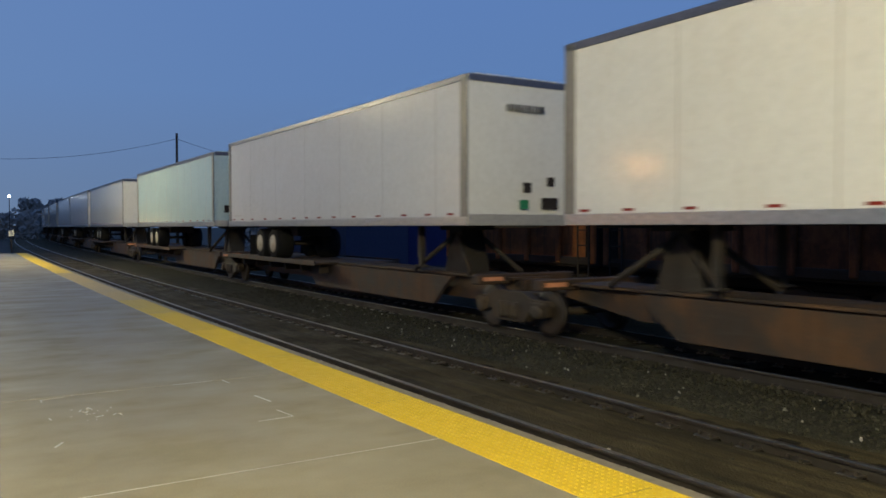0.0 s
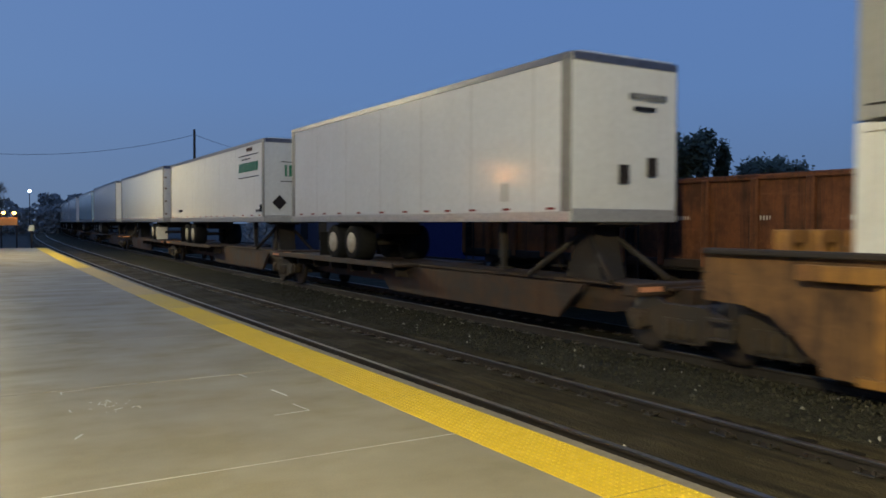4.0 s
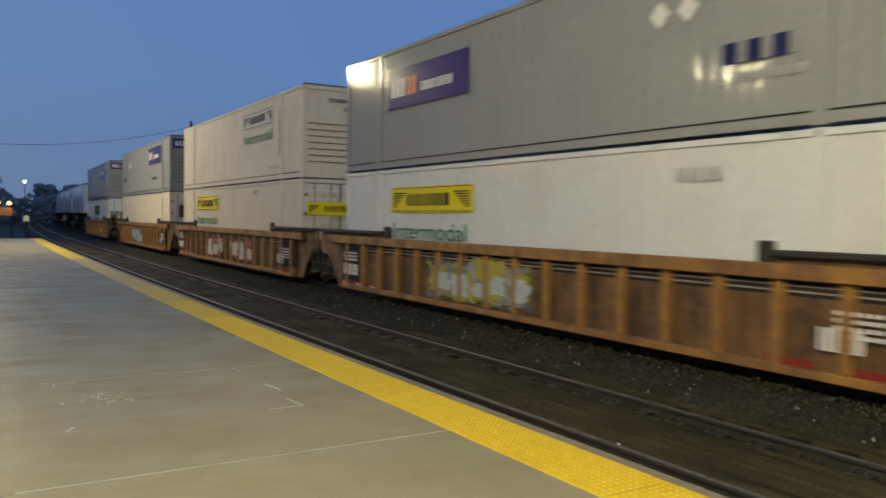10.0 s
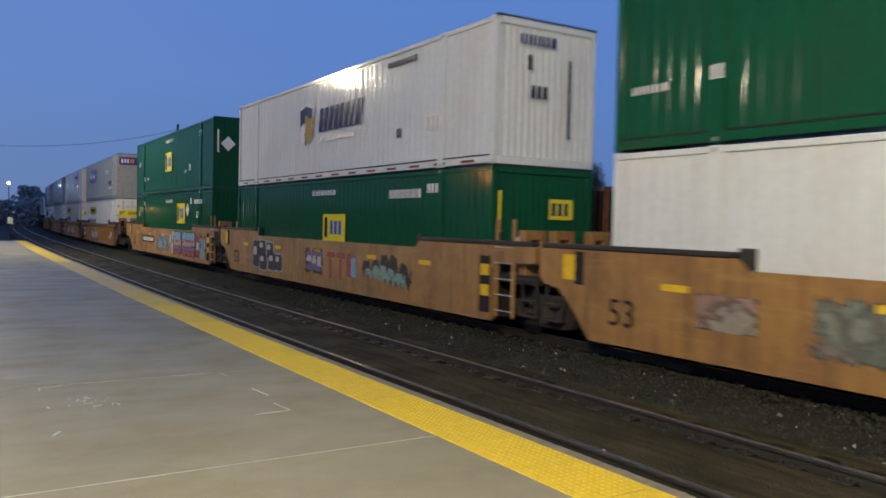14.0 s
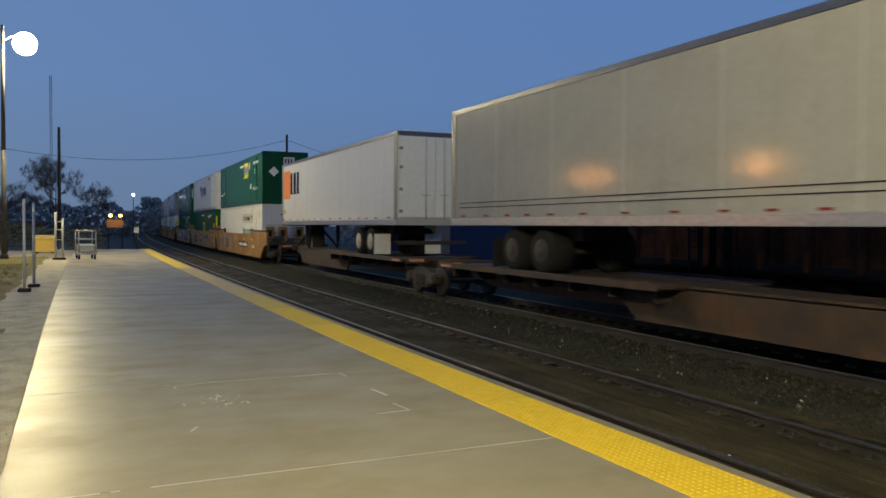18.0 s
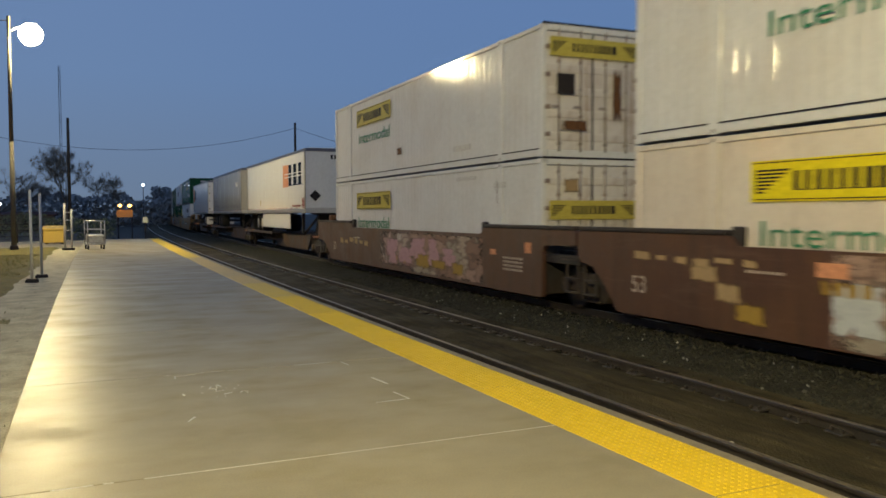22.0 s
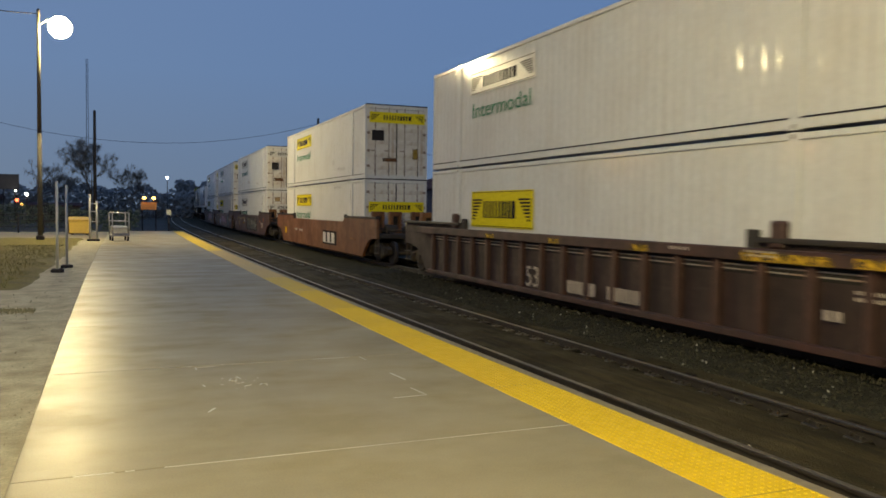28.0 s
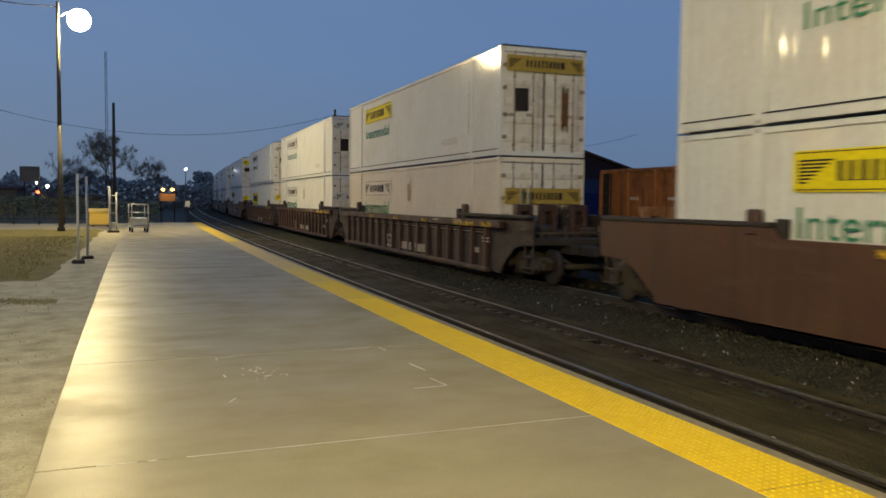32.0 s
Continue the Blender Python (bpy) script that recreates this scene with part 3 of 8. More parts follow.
def swept(name, prof, y0, y1, step, mat, parent=None, x=0.0, label="", closed=True, wob=None):
    """A section of (x, z) carried along the bending line."""
    n = max(1, round((y1 - y0) / step))
    verts, faces, k = [], [], len(prof)
    for i in range(n + 1):
        y = y0 + (y1 - y0) * i / n
        for j, (px, pz) in enumerate(prof):
            dz = wob(px, y) if wob else 0.0
            verts.append((x + px + bend(y), y, pz + dz))
    for i in range(n):
        for j in range(k if closed else k - 1):
            a, b = i * k + j, i * k + (j + 1) % k
            faces.append((a, b, b + k, a + k))
    if closed:
        faces += [tuple(range(k))[::-1], tuple(n * k + j for j in range(k))]
    me = bpy.data.meshes.new(name)
    me.from_pydata(verts, [], faces)
    me.materials.append(mat)
    bm = bmesh.new()
    bm.from_mesh(me)
    if closed:
        bmesh.ops.recalc_face_normals(bm, faces=bm.faces)
    else:
        for f in bm.faces:
            if f.normal.z < 0:
                f.normal_flip()
    bm.to_mesh(me)
    bm.free()
    return link(name, me, parent, label)


def letters(word, height, mat):
    """A flat word of the built-in font, its left foot at the origin."""
    cu = bpy.data.curves.new(word, "FONT")
    cu.body, cu.size, cu.extrude = word, height * 1.35, 0.002
    ob = new("tmp", cu)
    me = bpy.data.meshes.new_from_object(ob.evaluated_get(bpy.context.evaluated_depsgraph_get()))
    bpy.data.objects.remove(ob)
    me.materials.clear()
    me.materials.append(mat)
    return me


ON_SIDE = Matrix(((0, 0, -1, 0), (-1, 0, 0, 0), (0, 1, 0, 0), (0, 0, 0, 1)))   # words on the side that faces the platform
ON_END = Matrix(((1, 0, 0, 0), (0, 0, -1, 0), (0, 1, 0, 0), (0, 0, 0, 1)))     # words on the trailing end


def slab_mesh(name, w, h, mat, t=0.004):
    bm = bmesh.new()
    box(bm, 0, w, 0, h, 0, t)
    return to_mesh(bm, name, mat)


def bars_mesh(name, n, w, h, mat, seed=1, slant=0.0):
    """One strip of lettering: upright strokes on a hairline, as wide and high as the writing."""
    rnd = random.Random(seed)
    bm = bmesh.new()
    wide = n < 4
    if not wide:
        n = round(n * 1.6)
    step, low = w / n, h * 0.04
    pts = [(0, 0)]
    top = []
    for i in range(n):
        a = i * step
        b = a + step * (1.0 if i == n - 1 and not wide else rnd.uniform(0.56, 0.64) if wide else rnd.uniform(0.46, 0.66))
        top += [(a, low), (a + slant, h), (b + slant, h), (b, low)]
    pts = [(0, 0), (max(w, top[-1][0]), 0)] + top[::-1]
    hi = [bm.verts.new((x, y, 0.006)) for x, y in pts]
    lo = [bm.verts.new((x, y, 0.0)) for x, y in pts]
    bm.faces.new(hi)
    for i in range(len(pts)):
        k = (i + 1) % len(pts)
        bm.faces.new((lo[i], lo[k], hi[k], hi[i]))
    return to_mesh(bm, name, mat)


def blob_mesh(name, w, h, mat, seed, t=0.004, ragged=0.3, n=34):
    """An uneven patch of sprayed paint, centred."""
    rnd = random.Random(seed)
    ph = [rnd.uniform(0, 6.3) for _ in range(5)]
    bm = bmesh.new()
    ring, top = [], []
    for i in range(n):
        a = 2 * math.pi * i / n
        r = 1 + ragged * (0.5 * math.sin(3 * a + ph[0]) + 0.4 * math.sin(5 * a + ph[1]) + 0.35 * math.sin(8 * a + ph[2]) + 0.25 * math.sin(13 * a + ph[3]))
        cx, cy = math.cos(a), math.sin(a)
        s = max(abs(cx), abs(cy)) ** 0.7
        ring.append(bm.verts.new((0.5 * w * r * cx / s * 0.85, max(-0.5 * h, min(0.5 * h, 0.5 * h * r * cy / s)), 0)))
    for v in ring:
        top.append(bm.verts.new(v.co + Vector((0, 0, t))))
    bm.faces.new(top)
    for i in range(n):
        bm.faces.new((ring[i], ring[(i + 1) % n], top[(i + 1) % n], top[i]))
    return to_mesh(bm, name, mat)


def at_side(x, y, z):
    return Matrix.Translation((x, y, z)) @ ON_SIDE


def at_end(x, y, z):
    return Matrix.Translation((x, y, z)) @ ON_END


# ---- ground ----
def build_ground():
    xs = [-900, -200, -60, -20, -8, -0.6, -0.3, 4.2, 4.3, 18, 30, 80, 300, 900]
    zs = [-0.6, -0.6, -0.3, -0.12, -0.1, -0.1, -0.62, -0.62, -0.62, -0.62, -0.6, -0.6, -0.6, -0.6]
    ys = [-300, -60, -20, 0, 10, 20, 30, 40, 50, 60, 70, 85, 110, 150, 220, 500, 3000]
    verts = [(x + bend(y) * (1 if abs(x) < 50 else 0.5), y, z) for y in ys for x, z in zip(xs, zs)]
    n = len(xs)
    faces = [(i * n + j, i * n + j + 1, i * n + n + j + 1, i * n + n + j) for i in range(len(ys) - 1) for j in range(n - 1)]
    me = bpy.data.meshes.new("ground")
    me.from_pydata(verts, [], faces)
    me.materials.append(M["soil"])
    tagged(link("ground", me), "dark damp soil and scrub reaching to the horizon", "ground", kind="structure")
    g = swept("gravel_path", [(-9.0, -0.09), (-6, -0.085), (-4, -0.08), (-3, -0.08), (-2.2, -0.075), (-1.6, -0.07), (-1.0, -0.06), (LEFT - 0.01, -0.05)], -30, 61, 0.5, M["gravel"], closed=False, wob=lambda x, y: 0.018 * noise.noise((x * 2.2, y * 1.3, 3)))
    tagged(g, "pale gravel strip beside the concrete platform", "gravel", kind="structure")
    def turf(x, y):
        edge = 0.55 * noise.noise((x * 0.55, y * 0.5, 2))
        fall = max(0.0, (20.6 + edge - y) / 2.0) + max(0.0, (x + 1.75 - 0.5 * edge) / 0.5)
        return 0.022 * noise.noise((x * 0.9, y * 0.9, 8)) + 0.012 * noise.noise((x * 4, y * 4, 3)) - 0.09 * min(1.6, fall)
    lawn = swept("lawn", [(-24, -0.05), (-14, -0.04)] + [(-9 + 0.26 * k, -0.035) for k in range(30)], 17, 49, 0.35, M["grass"], closed=False, wob=turf)
    tagged(lawn, "patchy yellowish winter grass beside the gravel", "lawn", kind="structure")
    pad = swept("paved_pad", [(-20, -0.04), (-0.5, -0.03)], 48.5, 57, 1.0, M["lip"], closed=False)
    tagged(pad, "pale paved pad at the far end of the lawn", "pavement", kind="structure")
    # dark grit and moss along the gravel
    rnd = random.Random(31)
    verts, faces = [], []
    for i in range(1400):
        if i < 350:
            y = 3.0 + 22 * rnd.random() ** 1.3
            x = LEFT - 0.03 - abs(rnd.gauss(0, 0.5)) + bend(y)
        else:
            # a mossy drift on the gravel short of the lawn
            x = -1.0 - abs(rnd.gauss(0, 0.75))
            y = 15.6 - 0.3 * (x + 1.6) + rnd.gauss(0, 0.22) + 0.4 * noise.noise((x * 2, 1, 4))
        r, h, a0 = rnd.uniform(0.006, 0.017), rnd.uniform(0.004, 0.012), rnd.uniform(0, 6.3)
        b = len(verts)
        verts += [(x + r * rnd.uniform(0.6, 1.2) * math.cos(a0 + 1.2566 * k), y + r * rnd.uniform(0.6, 1.2) * math.sin(a0 + 1.2566 * k), -0.075) for k in range(5)]
        verts.append((x, y, -0.05 + h))
        faces += [(b + k, b + (k + 1) % 5, b + 5) for k in range(5)]
    me = bpy.data.meshes.new("gravel_grit")
    me.from_pydata(verts, [], faces)
    me.materials.append(M["grit"])
    tagged(link("gravel_grit", me), "dark grit and moss on the pale gravel", "grit", kind="stuff")
    # grass blades
    rnd = random.Random(5)
    verts, faces = [], []
    for _ in range(9000):
        y = rnd.uniform(19.8, 40)
        edge = -1.95 + 0.35 * noise.noise((y * 0.5, 2, 1)) + bend(y)
        x = edge - abs(rnd.gauss(0, 2.2))
        h, a, w = rnd.uniform(0.03, 0.09), rnd.uniform(0, 6.3), rnd.uniform(0.006, 0.014)
        dx, dy = math.cos(a), math.sin(a)
        b = len(verts)
        verts += [(x - dx * w, y - dy * w, -0.06), (x + dx * w, y + dy * w, -0.06), (x + dy * h * 0.5, y - dx * h * 0.5, -0.045 + h)]
        faces.append((b, b + 1, b + 2))
    me = bpy.data.meshes.new("grass_blades")
    me.from_pydata(verts, [], faces)
    me.materials.append(M["blade"])
    tagged(link("grass_blades", me), "short dull green and straw grass blades", "grass", kind="stuff")


def build_platform():
    plat = tagged(new("platform"), "wet concrete station platform with a yellow tactile edge", "platform", kind="structure")
    # core under the slabs
    swept("core", [(LEFT + 0.03, -0.6), (LEFT + 0.03, -0.03), (LIP - 0.03, -0.03), (LIP - 0.03, -0.6)], -32.5, 60.9, 3.5, M["lip"], plat)
    joints = [5.80 + 3.5 * k for k in range(-11, 16)] + [60.95]
    for a, b in zip(joints, joints[1:]):
        bm = bmesh.new()
        g = 0.006
        rows = [a + g + (b - a - 2 * g) * i / 4 for i in range(5)]
        prof = [(LEFT, -0.3), (LEFT, -0.012), (LEFT + 0.012, 0.0), (EDGE_IN - 0.004, 0.0), (EDGE_IN - 0.004, -0.03)]
        grid = [[bm.verts.new((px + bend(y), y, pz)) for px, pz in prof] for y in rows]
        for r0, r1 in zip(grid, grid[1:]):
            for j in range(len(prof) - 1):
                bm.faces.new((r0[j], r0[j + 1], r1[j + 1], r1[j]))
        for r in (grid[0], grid[-1]):
            down = [bm.verts.new((v.co.x, v.co.y, -0.03)) for v in r[2:4]]
            bm.faces.new((r[2], r[3], down[1], down[0]))
        part("slab", bm, M["concrete"], plat)
    # pale sealant left in two joints
    for y, x0, x1, w in ((5.80, -0.1, EDGE_IN - 0.01, 0.003), (9.30, 0.9, 1.75, 0.0022), (9.30, 2.3, 2.75, 0.0022)):
        n = 60 if y < 6 else 30
        for i in range(n):
            a, b = x0 + (x1 - x0) * i / n, x0 + (x1 - x0) * (i + 1) / n
            if noise.noise((a * 2.3, y, 4)) + 0.5 * noise.noise((a * 11, y, 2)) < -0.3 - 0.1 * (a - 1.6):
                continue
            bm = bmesh.new()
            ww = w * (0.7 + 0.6 * abs(noise.noise((a * 3, y, 1))))
            box(bm, a + bend(y), b + bend(y), y - ww, y + ww, -0.012, 0.0015 + 0.0004 * (i % 2))
            part("joint_sealant", bm, M["white_mark"], plat)
    # tactile paving
    tj = [3.96 + 3.3 * k for k in range(-11, 18)]
    tj = [y for y in tj if y < 59] + [60.9]
    for a, b in zip(tj, tj[1:]):
        bm = bmesh.new()
        g = 0.004
        rows = [a + g, (a + b) / 2, b - g]
        prof = [(EDGE_IN, -0.03), (EDGE_IN, 0.001), (EDGE_IN + 0.008, 0.005), (EDGE_OUT - 0.008, 0.005), (EDGE_OUT, 0.001), (EDGE_OUT, -0.03)]
        grid = [[bm.verts.new((px + bend(y), y, pz)) for px, pz in prof] for y in rows]
        for r0, r1 in zip(grid, grid[1:]):
            for j in range(len(prof) - 1):
                bm.faces.new((r0[j], r0[j + 1], r1[j + 1], r1[j]))
        mid = (a + b) / 2
        # tan tiles here paint in how the wet strip reflects at low angles
        part("tactile_tile", bm, M["tactile_sheen"] if 21 < mid < 34 else M["tactile_half"] if 13 < mid <= 21 else M["tactile"], plat)
    verts, faces = [], []
    y = 1.9
    while y < 17:
        n = 8 if y < 9 else 6
        for i in range(10):
            x = EDGE_IN + 0.034 + i * 0.0597 + bend(y)
            b = len(verts)
            for r, z in ((0.0135, 0.004), (0.0085, 0.0105)):
                verts += [(x + r * math.cos(6.2832 * k / n), y + r * math.sin(6.2832 * k / n), z) for k in range(n)]
            faces += [(b + k, b + (k + 1) % n, b + n + (k + 1) % n, b + n + k) for k in range(n)] + [tuple(b + n + k for k in range(n))]
        y += 0.0597
    me = bpy.data.meshes.new("tactile_domes")
    me.from_pydata(verts, [], faces)
    me.materials.append(M["tactile"])
    tagged(link("tactile_domes", me, plat), kind="stuff")
    # concrete nosing
    for a, b in zip(joints, joints[1:]):
        bm = bmesh.new()
        rows = [a + 0.003, (a + b) / 2, b - 0.003]
        prof = [(EDGE_OUT + 0.003, -0.03), (EDGE_OUT + 0.003, 0.002), (LIP - 0.02, 0.002), (LIP, -0.018), (LIP, -0.6)]
        grid = [[bm.verts.new((px + bend(y) + 0.004 * noise.noise((y * 1.7, px, 0)), y, pz)) for px, pz in prof] for y in rows]
        for r0, r1 in zip(grid, grid[1:]):
            for j in range(len(prof) - 1):
                bm.faces.new((r0[j], r0[j + 1], r1[j + 1], r1[j]))
        part("nosing", bm, M["lip"], plat)
    # survey marks painted on the slabs
    strokes = [((2.86, 7.52), (2.90, 7.19), 0.02), ((2.90, 7.19), (2.56, 7.17), 0.016), ((2.90, 8.26), (2.94, 7.90), 0.03), ((2.86, 9.28), (2.88, 9.05), 0.02),
               ((0.97, 7.33), (0.90, 7.20), 0.028), ((0.98, 9.08), (0.99, 9.22), 0.02), ((0.97, 9.2), (1.2, 9.23), 0.006),
               ((1.24, 8.42), (1.27, 8.52), 0.018), ((1.34, 8.12), (1.42, 8.17), 0.016), ((1.36, 8.48), (1.34, 8.6), 0.014), ((0.98, 8.22), (0.97, 8.3), 0.02), ((1.5, 8.14), (1.53, 8.19), 0.016)]
    rnd = random.Random(19)
    for _ in range(18):                      # scuffed chalk scribble
        px, py, turn = rnd.gauss(1.36, 0.13), rnd.gauss(8.34, 0.2), rnd.uniform(0, 3.14)
        ln = rnd.uniform(0.012, 0.035)
        strokes.append(((px, py), (px + ln * math.cos(turn), py + ln * math.sin(turn)), rnd.uniform(0.004, 0.009)))
    for k, (a, b, w) in enumerate(strokes):
        w *= 0.8
        a, b = Vector(a), Vector(b)
        d = (b - a).normalized()
        s = Vector((-d.y, d.x)) * w / 2
        bm = bmesh.new()
        top = [bm.verts.new((p.x + bend(p.y), p.y, 0.0022 + 0.00012 * k)) for p in (a - s, b - s * 0.7, b + s * 0.7, a + s)]
        low = [bm.verts.new((v.co.x, v.co.y, -0.002)) for v in top]
        bm.faces.new(top)
        for i in range(4):
            bm.faces.new((low[i], low[(i + 1) % 4], top[(i + 1) % 4], top[i]))
        part("painted_mark", bm, M["white_mark"], plat)


RAIL_PROF = [(-0.068, -0.172), (0.068, -0.172), (0.068, -0.162), (0.012, -0.145), (0.009, -0.045), (0.034, -0.036), (0.036, -0.012), (0.028, -0.003), (-0.028, -0.003), (-0.036, -0.012), (-0.034, -0.036), (-0.009, -0.045), (-0.012, -0.145), (-0.068, -0.162)]


def build_track(name, cx, top, y0, y1, ties, label, tie_drop=0.18, plates=True):
    tr = tagged(new(name), label, "railway track", kind="structure")
    for s in (-0.7535, 0.7535):
        swept("rail", [(px, pz + top) for px, pz in RAIL_PROF], y0, y1, 3.0, M["rail"], tr, cx + s)
        swept("rail_head", [(-0.030, top - 0.006), (-0.028, top), (0.028, top), (0.030, top - 0.006)], y0, y1, 3.0, M["railhead"], tr, cx + s)
    bm = bmesh.new()
    box(bm, -1.3, 1.3, -0.115, 0.115, -0.17, 0.0, c=0.012)
    tie = to_mesh(bm, "tie", M["tie"])
    bm = bmesh.new()
    box(bm, -0.17, 0.17, -0.095, 0.095, 0.0, 0.018, c=0.004)
    for sx in (-0.11, 0.11):
        box(bm, sx - 0.013, sx + 0.013, -0.075, -0.045, 0.018, 0.05)
        box(bm, sx - 0.013, sx + 0.013, 0.045, 0.075, 0.018, 0.05)
    plate = to_mesh(bm, "tie_plate", M["plate"])
    rnd = random.Random(len(name))
    y = ties[0]
    while y < ties[1]:
        w = 0.02 * rnd.uniform(-1, 1)
        piece("tie", tie, tr, pose(cx + bend(y) + w, y, top - tie_drop + rnd.uniform(-0.012, 0.006), 0, 0, rnd.uniform(-0.8, 0.8)))
        if plates:
            for s in (-0.7535, 0.7535):
                piece("tie_plate", plate, tr, pose(cx + s + bend(y), y, top - tie_drop + 0.012, rnd.uniform(-6, 6), rnd.uniform(-3, 3)))
        y += 0.5 + rnd.uniform(-0.02, 0.02)
    return tr


def build_beds():
    def mud(x, y):
        return 0.022 * noise.noise((x * 3.1, y * 1.2, 1)) + 0.012 * noise.noise((x * 9, y * 6, 2)) - 0.03 * max(0.0, noise.noise((x * 1.9, y * 2.1, 7)) - 0.35)
    prof = []
    for i in range(29):
        x = -1.46 + 2.92 * i / 28
        z = -0.300 + 0.028 * math.exp(-((x - 0.02) / 0.13) ** 2) + 0.022 * math.exp(-((abs(x) - 0.35) / 0.16) ** 2) - 0.03 * math.exp(-((abs(x) - 1.2) / 0.18) ** 2)
        if abs(abs(x) - 0.7535) < 0.11:
            z -= 0.028
        prof.append((x, z))
    tagged(swept("mud_bed", prof, -2, 40, 0.14, M["bed"], None, NEAR_X, closed=False, wob=mud), "dark oily mud fouling the empty track", "track bed", kind="structure")
    tagged(swept("mud_bed_far", prof[::4] + [prof[-1]], 40, 220, 4, M["bed"], None, NEAR_X, closed=False), "dark oily mud fouling the empty track", "track bed", kind="structure")

    def rough(x, y):
        return 0.03 * noise.noise((x * 5, y * 5, 4)) + 0.03 * noise.noise((x * 1.3, y * 0.8, 6)) + 0.018 * noise.noise((x * 13, y * 13, 5))
    p2 = [(7.22 + 0.09 * i, -0.40 + 0.045 * math.sin(min(1, i / 10) * 1.57) - 0.004 * max(0, i - 14)) for i in range(27)]
    tagged(swept("ballast", p2, -2, 34, 0.09, M["ballast"], None, 0, closed=False, wob=rough), "grey crushed stone ballast between the tracks", "ballast", kind="structure")
    p3 = [(9.5 + 0.3 * i, -0.44 + 0.02 * math.sin(i)) for i in range(29)]
    tagged(swept("ballast_bed", p3, -8, 60, 0.4, M["ballast"], None, 0, closed=False, wob=rough), "dark ballast under the train", "ballast", kind="structure")
    p4 = [(7.2 + 0.8 * i, -0.41 - 0.003 * i) for i in range(14)]
    tagged(swept("ballast_far", p4, 34, 220, 3, M["ballast"], None, 0, closed=False), "dark ballast further along the line", "ballast", kind="structure")
    # loose stones
    rnd = random.Random(11)
    shapes = []
    for k in range(9):
        bm = bmesh.new()
        bmesh.ops.create_icosphere(bm, subdivisions=1, radius=1.0)
        for v in bm.verts:
            v.co *= rnd.uniform(0.72, 1.15)
        bm.verts.index_update()
        shapes.append(([v.co.copy() for v in bm.verts], [tuple(v.index for v in f.verts) for f in bm.faces]))
        bm.free()
    verts, faces = [], []
    for i in range(7600):
        y = 1.5 + 24 * rnd.random() ** 1.5
        if i % 9 == 0:
            x = rnd.uniform(4.5, 7.2)
            z = -0.30
            s = rnd.uniform(0.012, 0.026)
            if rnd.random() < 0.5:
                continue
        else:
            x = 7.25 + 2.1 * rnd.random() ** 0.9
            z = -0.40 + 0.045 * math.sin(min(1, (x - 7.22) / 0.9) * 1.57) + rough(x, y)
            s = rnd.uniform(0.018, 0.042)
        vs, fs = shapes[i % 9]
        m = Matrix.Translation((x + bend(y), y, z)) @ Euler((rnd.uniform(0, 6), rnd.uniform(0, 6), rnd.uniform(0, 6))).to_matrix().to_4x4() @ Matrix.Diagonal((s, s * rnd.uniform(0.7, 1.1), s * rnd.uniform(0.5, 0.8), 1))
        b = len(verts)
        verts += [tuple(m @ v) for v in vs]
        faces += [tuple(b + q for q in f) for f in fs]
    me = bpy.data.meshes.new("loose_stones")
    me.from_pydata(verts, [], faces)
    me.materials.append(M["stone"])
    tagged(link("loose_stones", me), "loose wet ballast stones, a few of them pale", "stones", kind="stuff")
    # bright broken pieces; those at tie spacing by the near rail are painted glints
    verts, faces = [], []
    for i in range(48):
        y = 2.5 + 17 * rnd.random() ** 1.3
        x = rnd.choice((7.9, 8.2, 8.6, 8.9)) + rnd.uniform(-0.35, 0.3)
        if i % 3 == 0:
            x = rnd.uniform(5.18, 5.32)
            y = 1.0 + 0.5 * (i // 3) * 1.0 + rnd.uniform(-0.06, 0.06)
        s = rnd.uniform(0.010, 0.024)
        vs, fs = shapes[i % 9]
        z = -0.335 if x > 6 else -0.30
        m = Matrix.Translation((x + bend(y), y, z + 0.01)) @ Euler((rnd.uniform(0, 6), rnd.uniform(0, 6), rnd.uniform(0, 6))).to_matrix().to_4x4() @ Matrix.Diagonal((s * 1.3, s, s * 0.6, 1))
        b = len(verts)
        verts += [tuple(m @ v) for v in vs]
        faces += [tuple(b + q for q in f) for f in fs]
    me = bpy.data.meshes.new("pale_stones_glints")
    me.from_pydata(verts, [], faces)
    me.materials.append(M["pale_stone"])
    tagged(link("pale_stones_glints", me), "pale stones and litter on the ballast, and painted glints by the near rail", "stones", kind="stuff")


# tan stands for light off the wet strip, mixed into its yellow
M["tactile_sheen"] = painted("tactile_sheen", (0.47, 0.335, 0.13), 0.72, (0.34, 0.28, 0.17), 0.6, streak=False, spec=0.25)
M["tactile_half"] = painted("tactile_half_sheen", (0.54, 0.37, 0.05), 0.68, (0.38, 0.29, 0.13), 0.6, streak=False, spec=0.25)
build_ground()
build_platform()
build_track("track_empty", NEAR_X, -0.2, -6, 220, (-2, 46), "worn empty track with mud-covered sleepers", 0.122)
build_track("track_train", TRAIN_X, RAIL_Z, -20, 220, (-4, 40), "track that carries the moving train", 0.185)
build_track("track_siding", FAR_X, RAIL_Z, -20, 120, (6, 20), "siding with parked rusty gondola cars", 0.185, False)
build_beds()


# ---- the train: every thing stands at its own centre on the line and is carried by motions() ----
MOVERS = []
M["post_grey"] = plain("post_grey", (0.17, 0.165, 0.15), 0.45, 0.2, 0.3)
MESH = {}


def once(key, make):
    if key not in MESH:
        MESH[key] = make()
    return MESH[key]


def riding(name, u, z, label, category, group=""):
    ob = tagged(new(name), label, category, group)
    MOVERS.append((ob, u, z))
    return ob


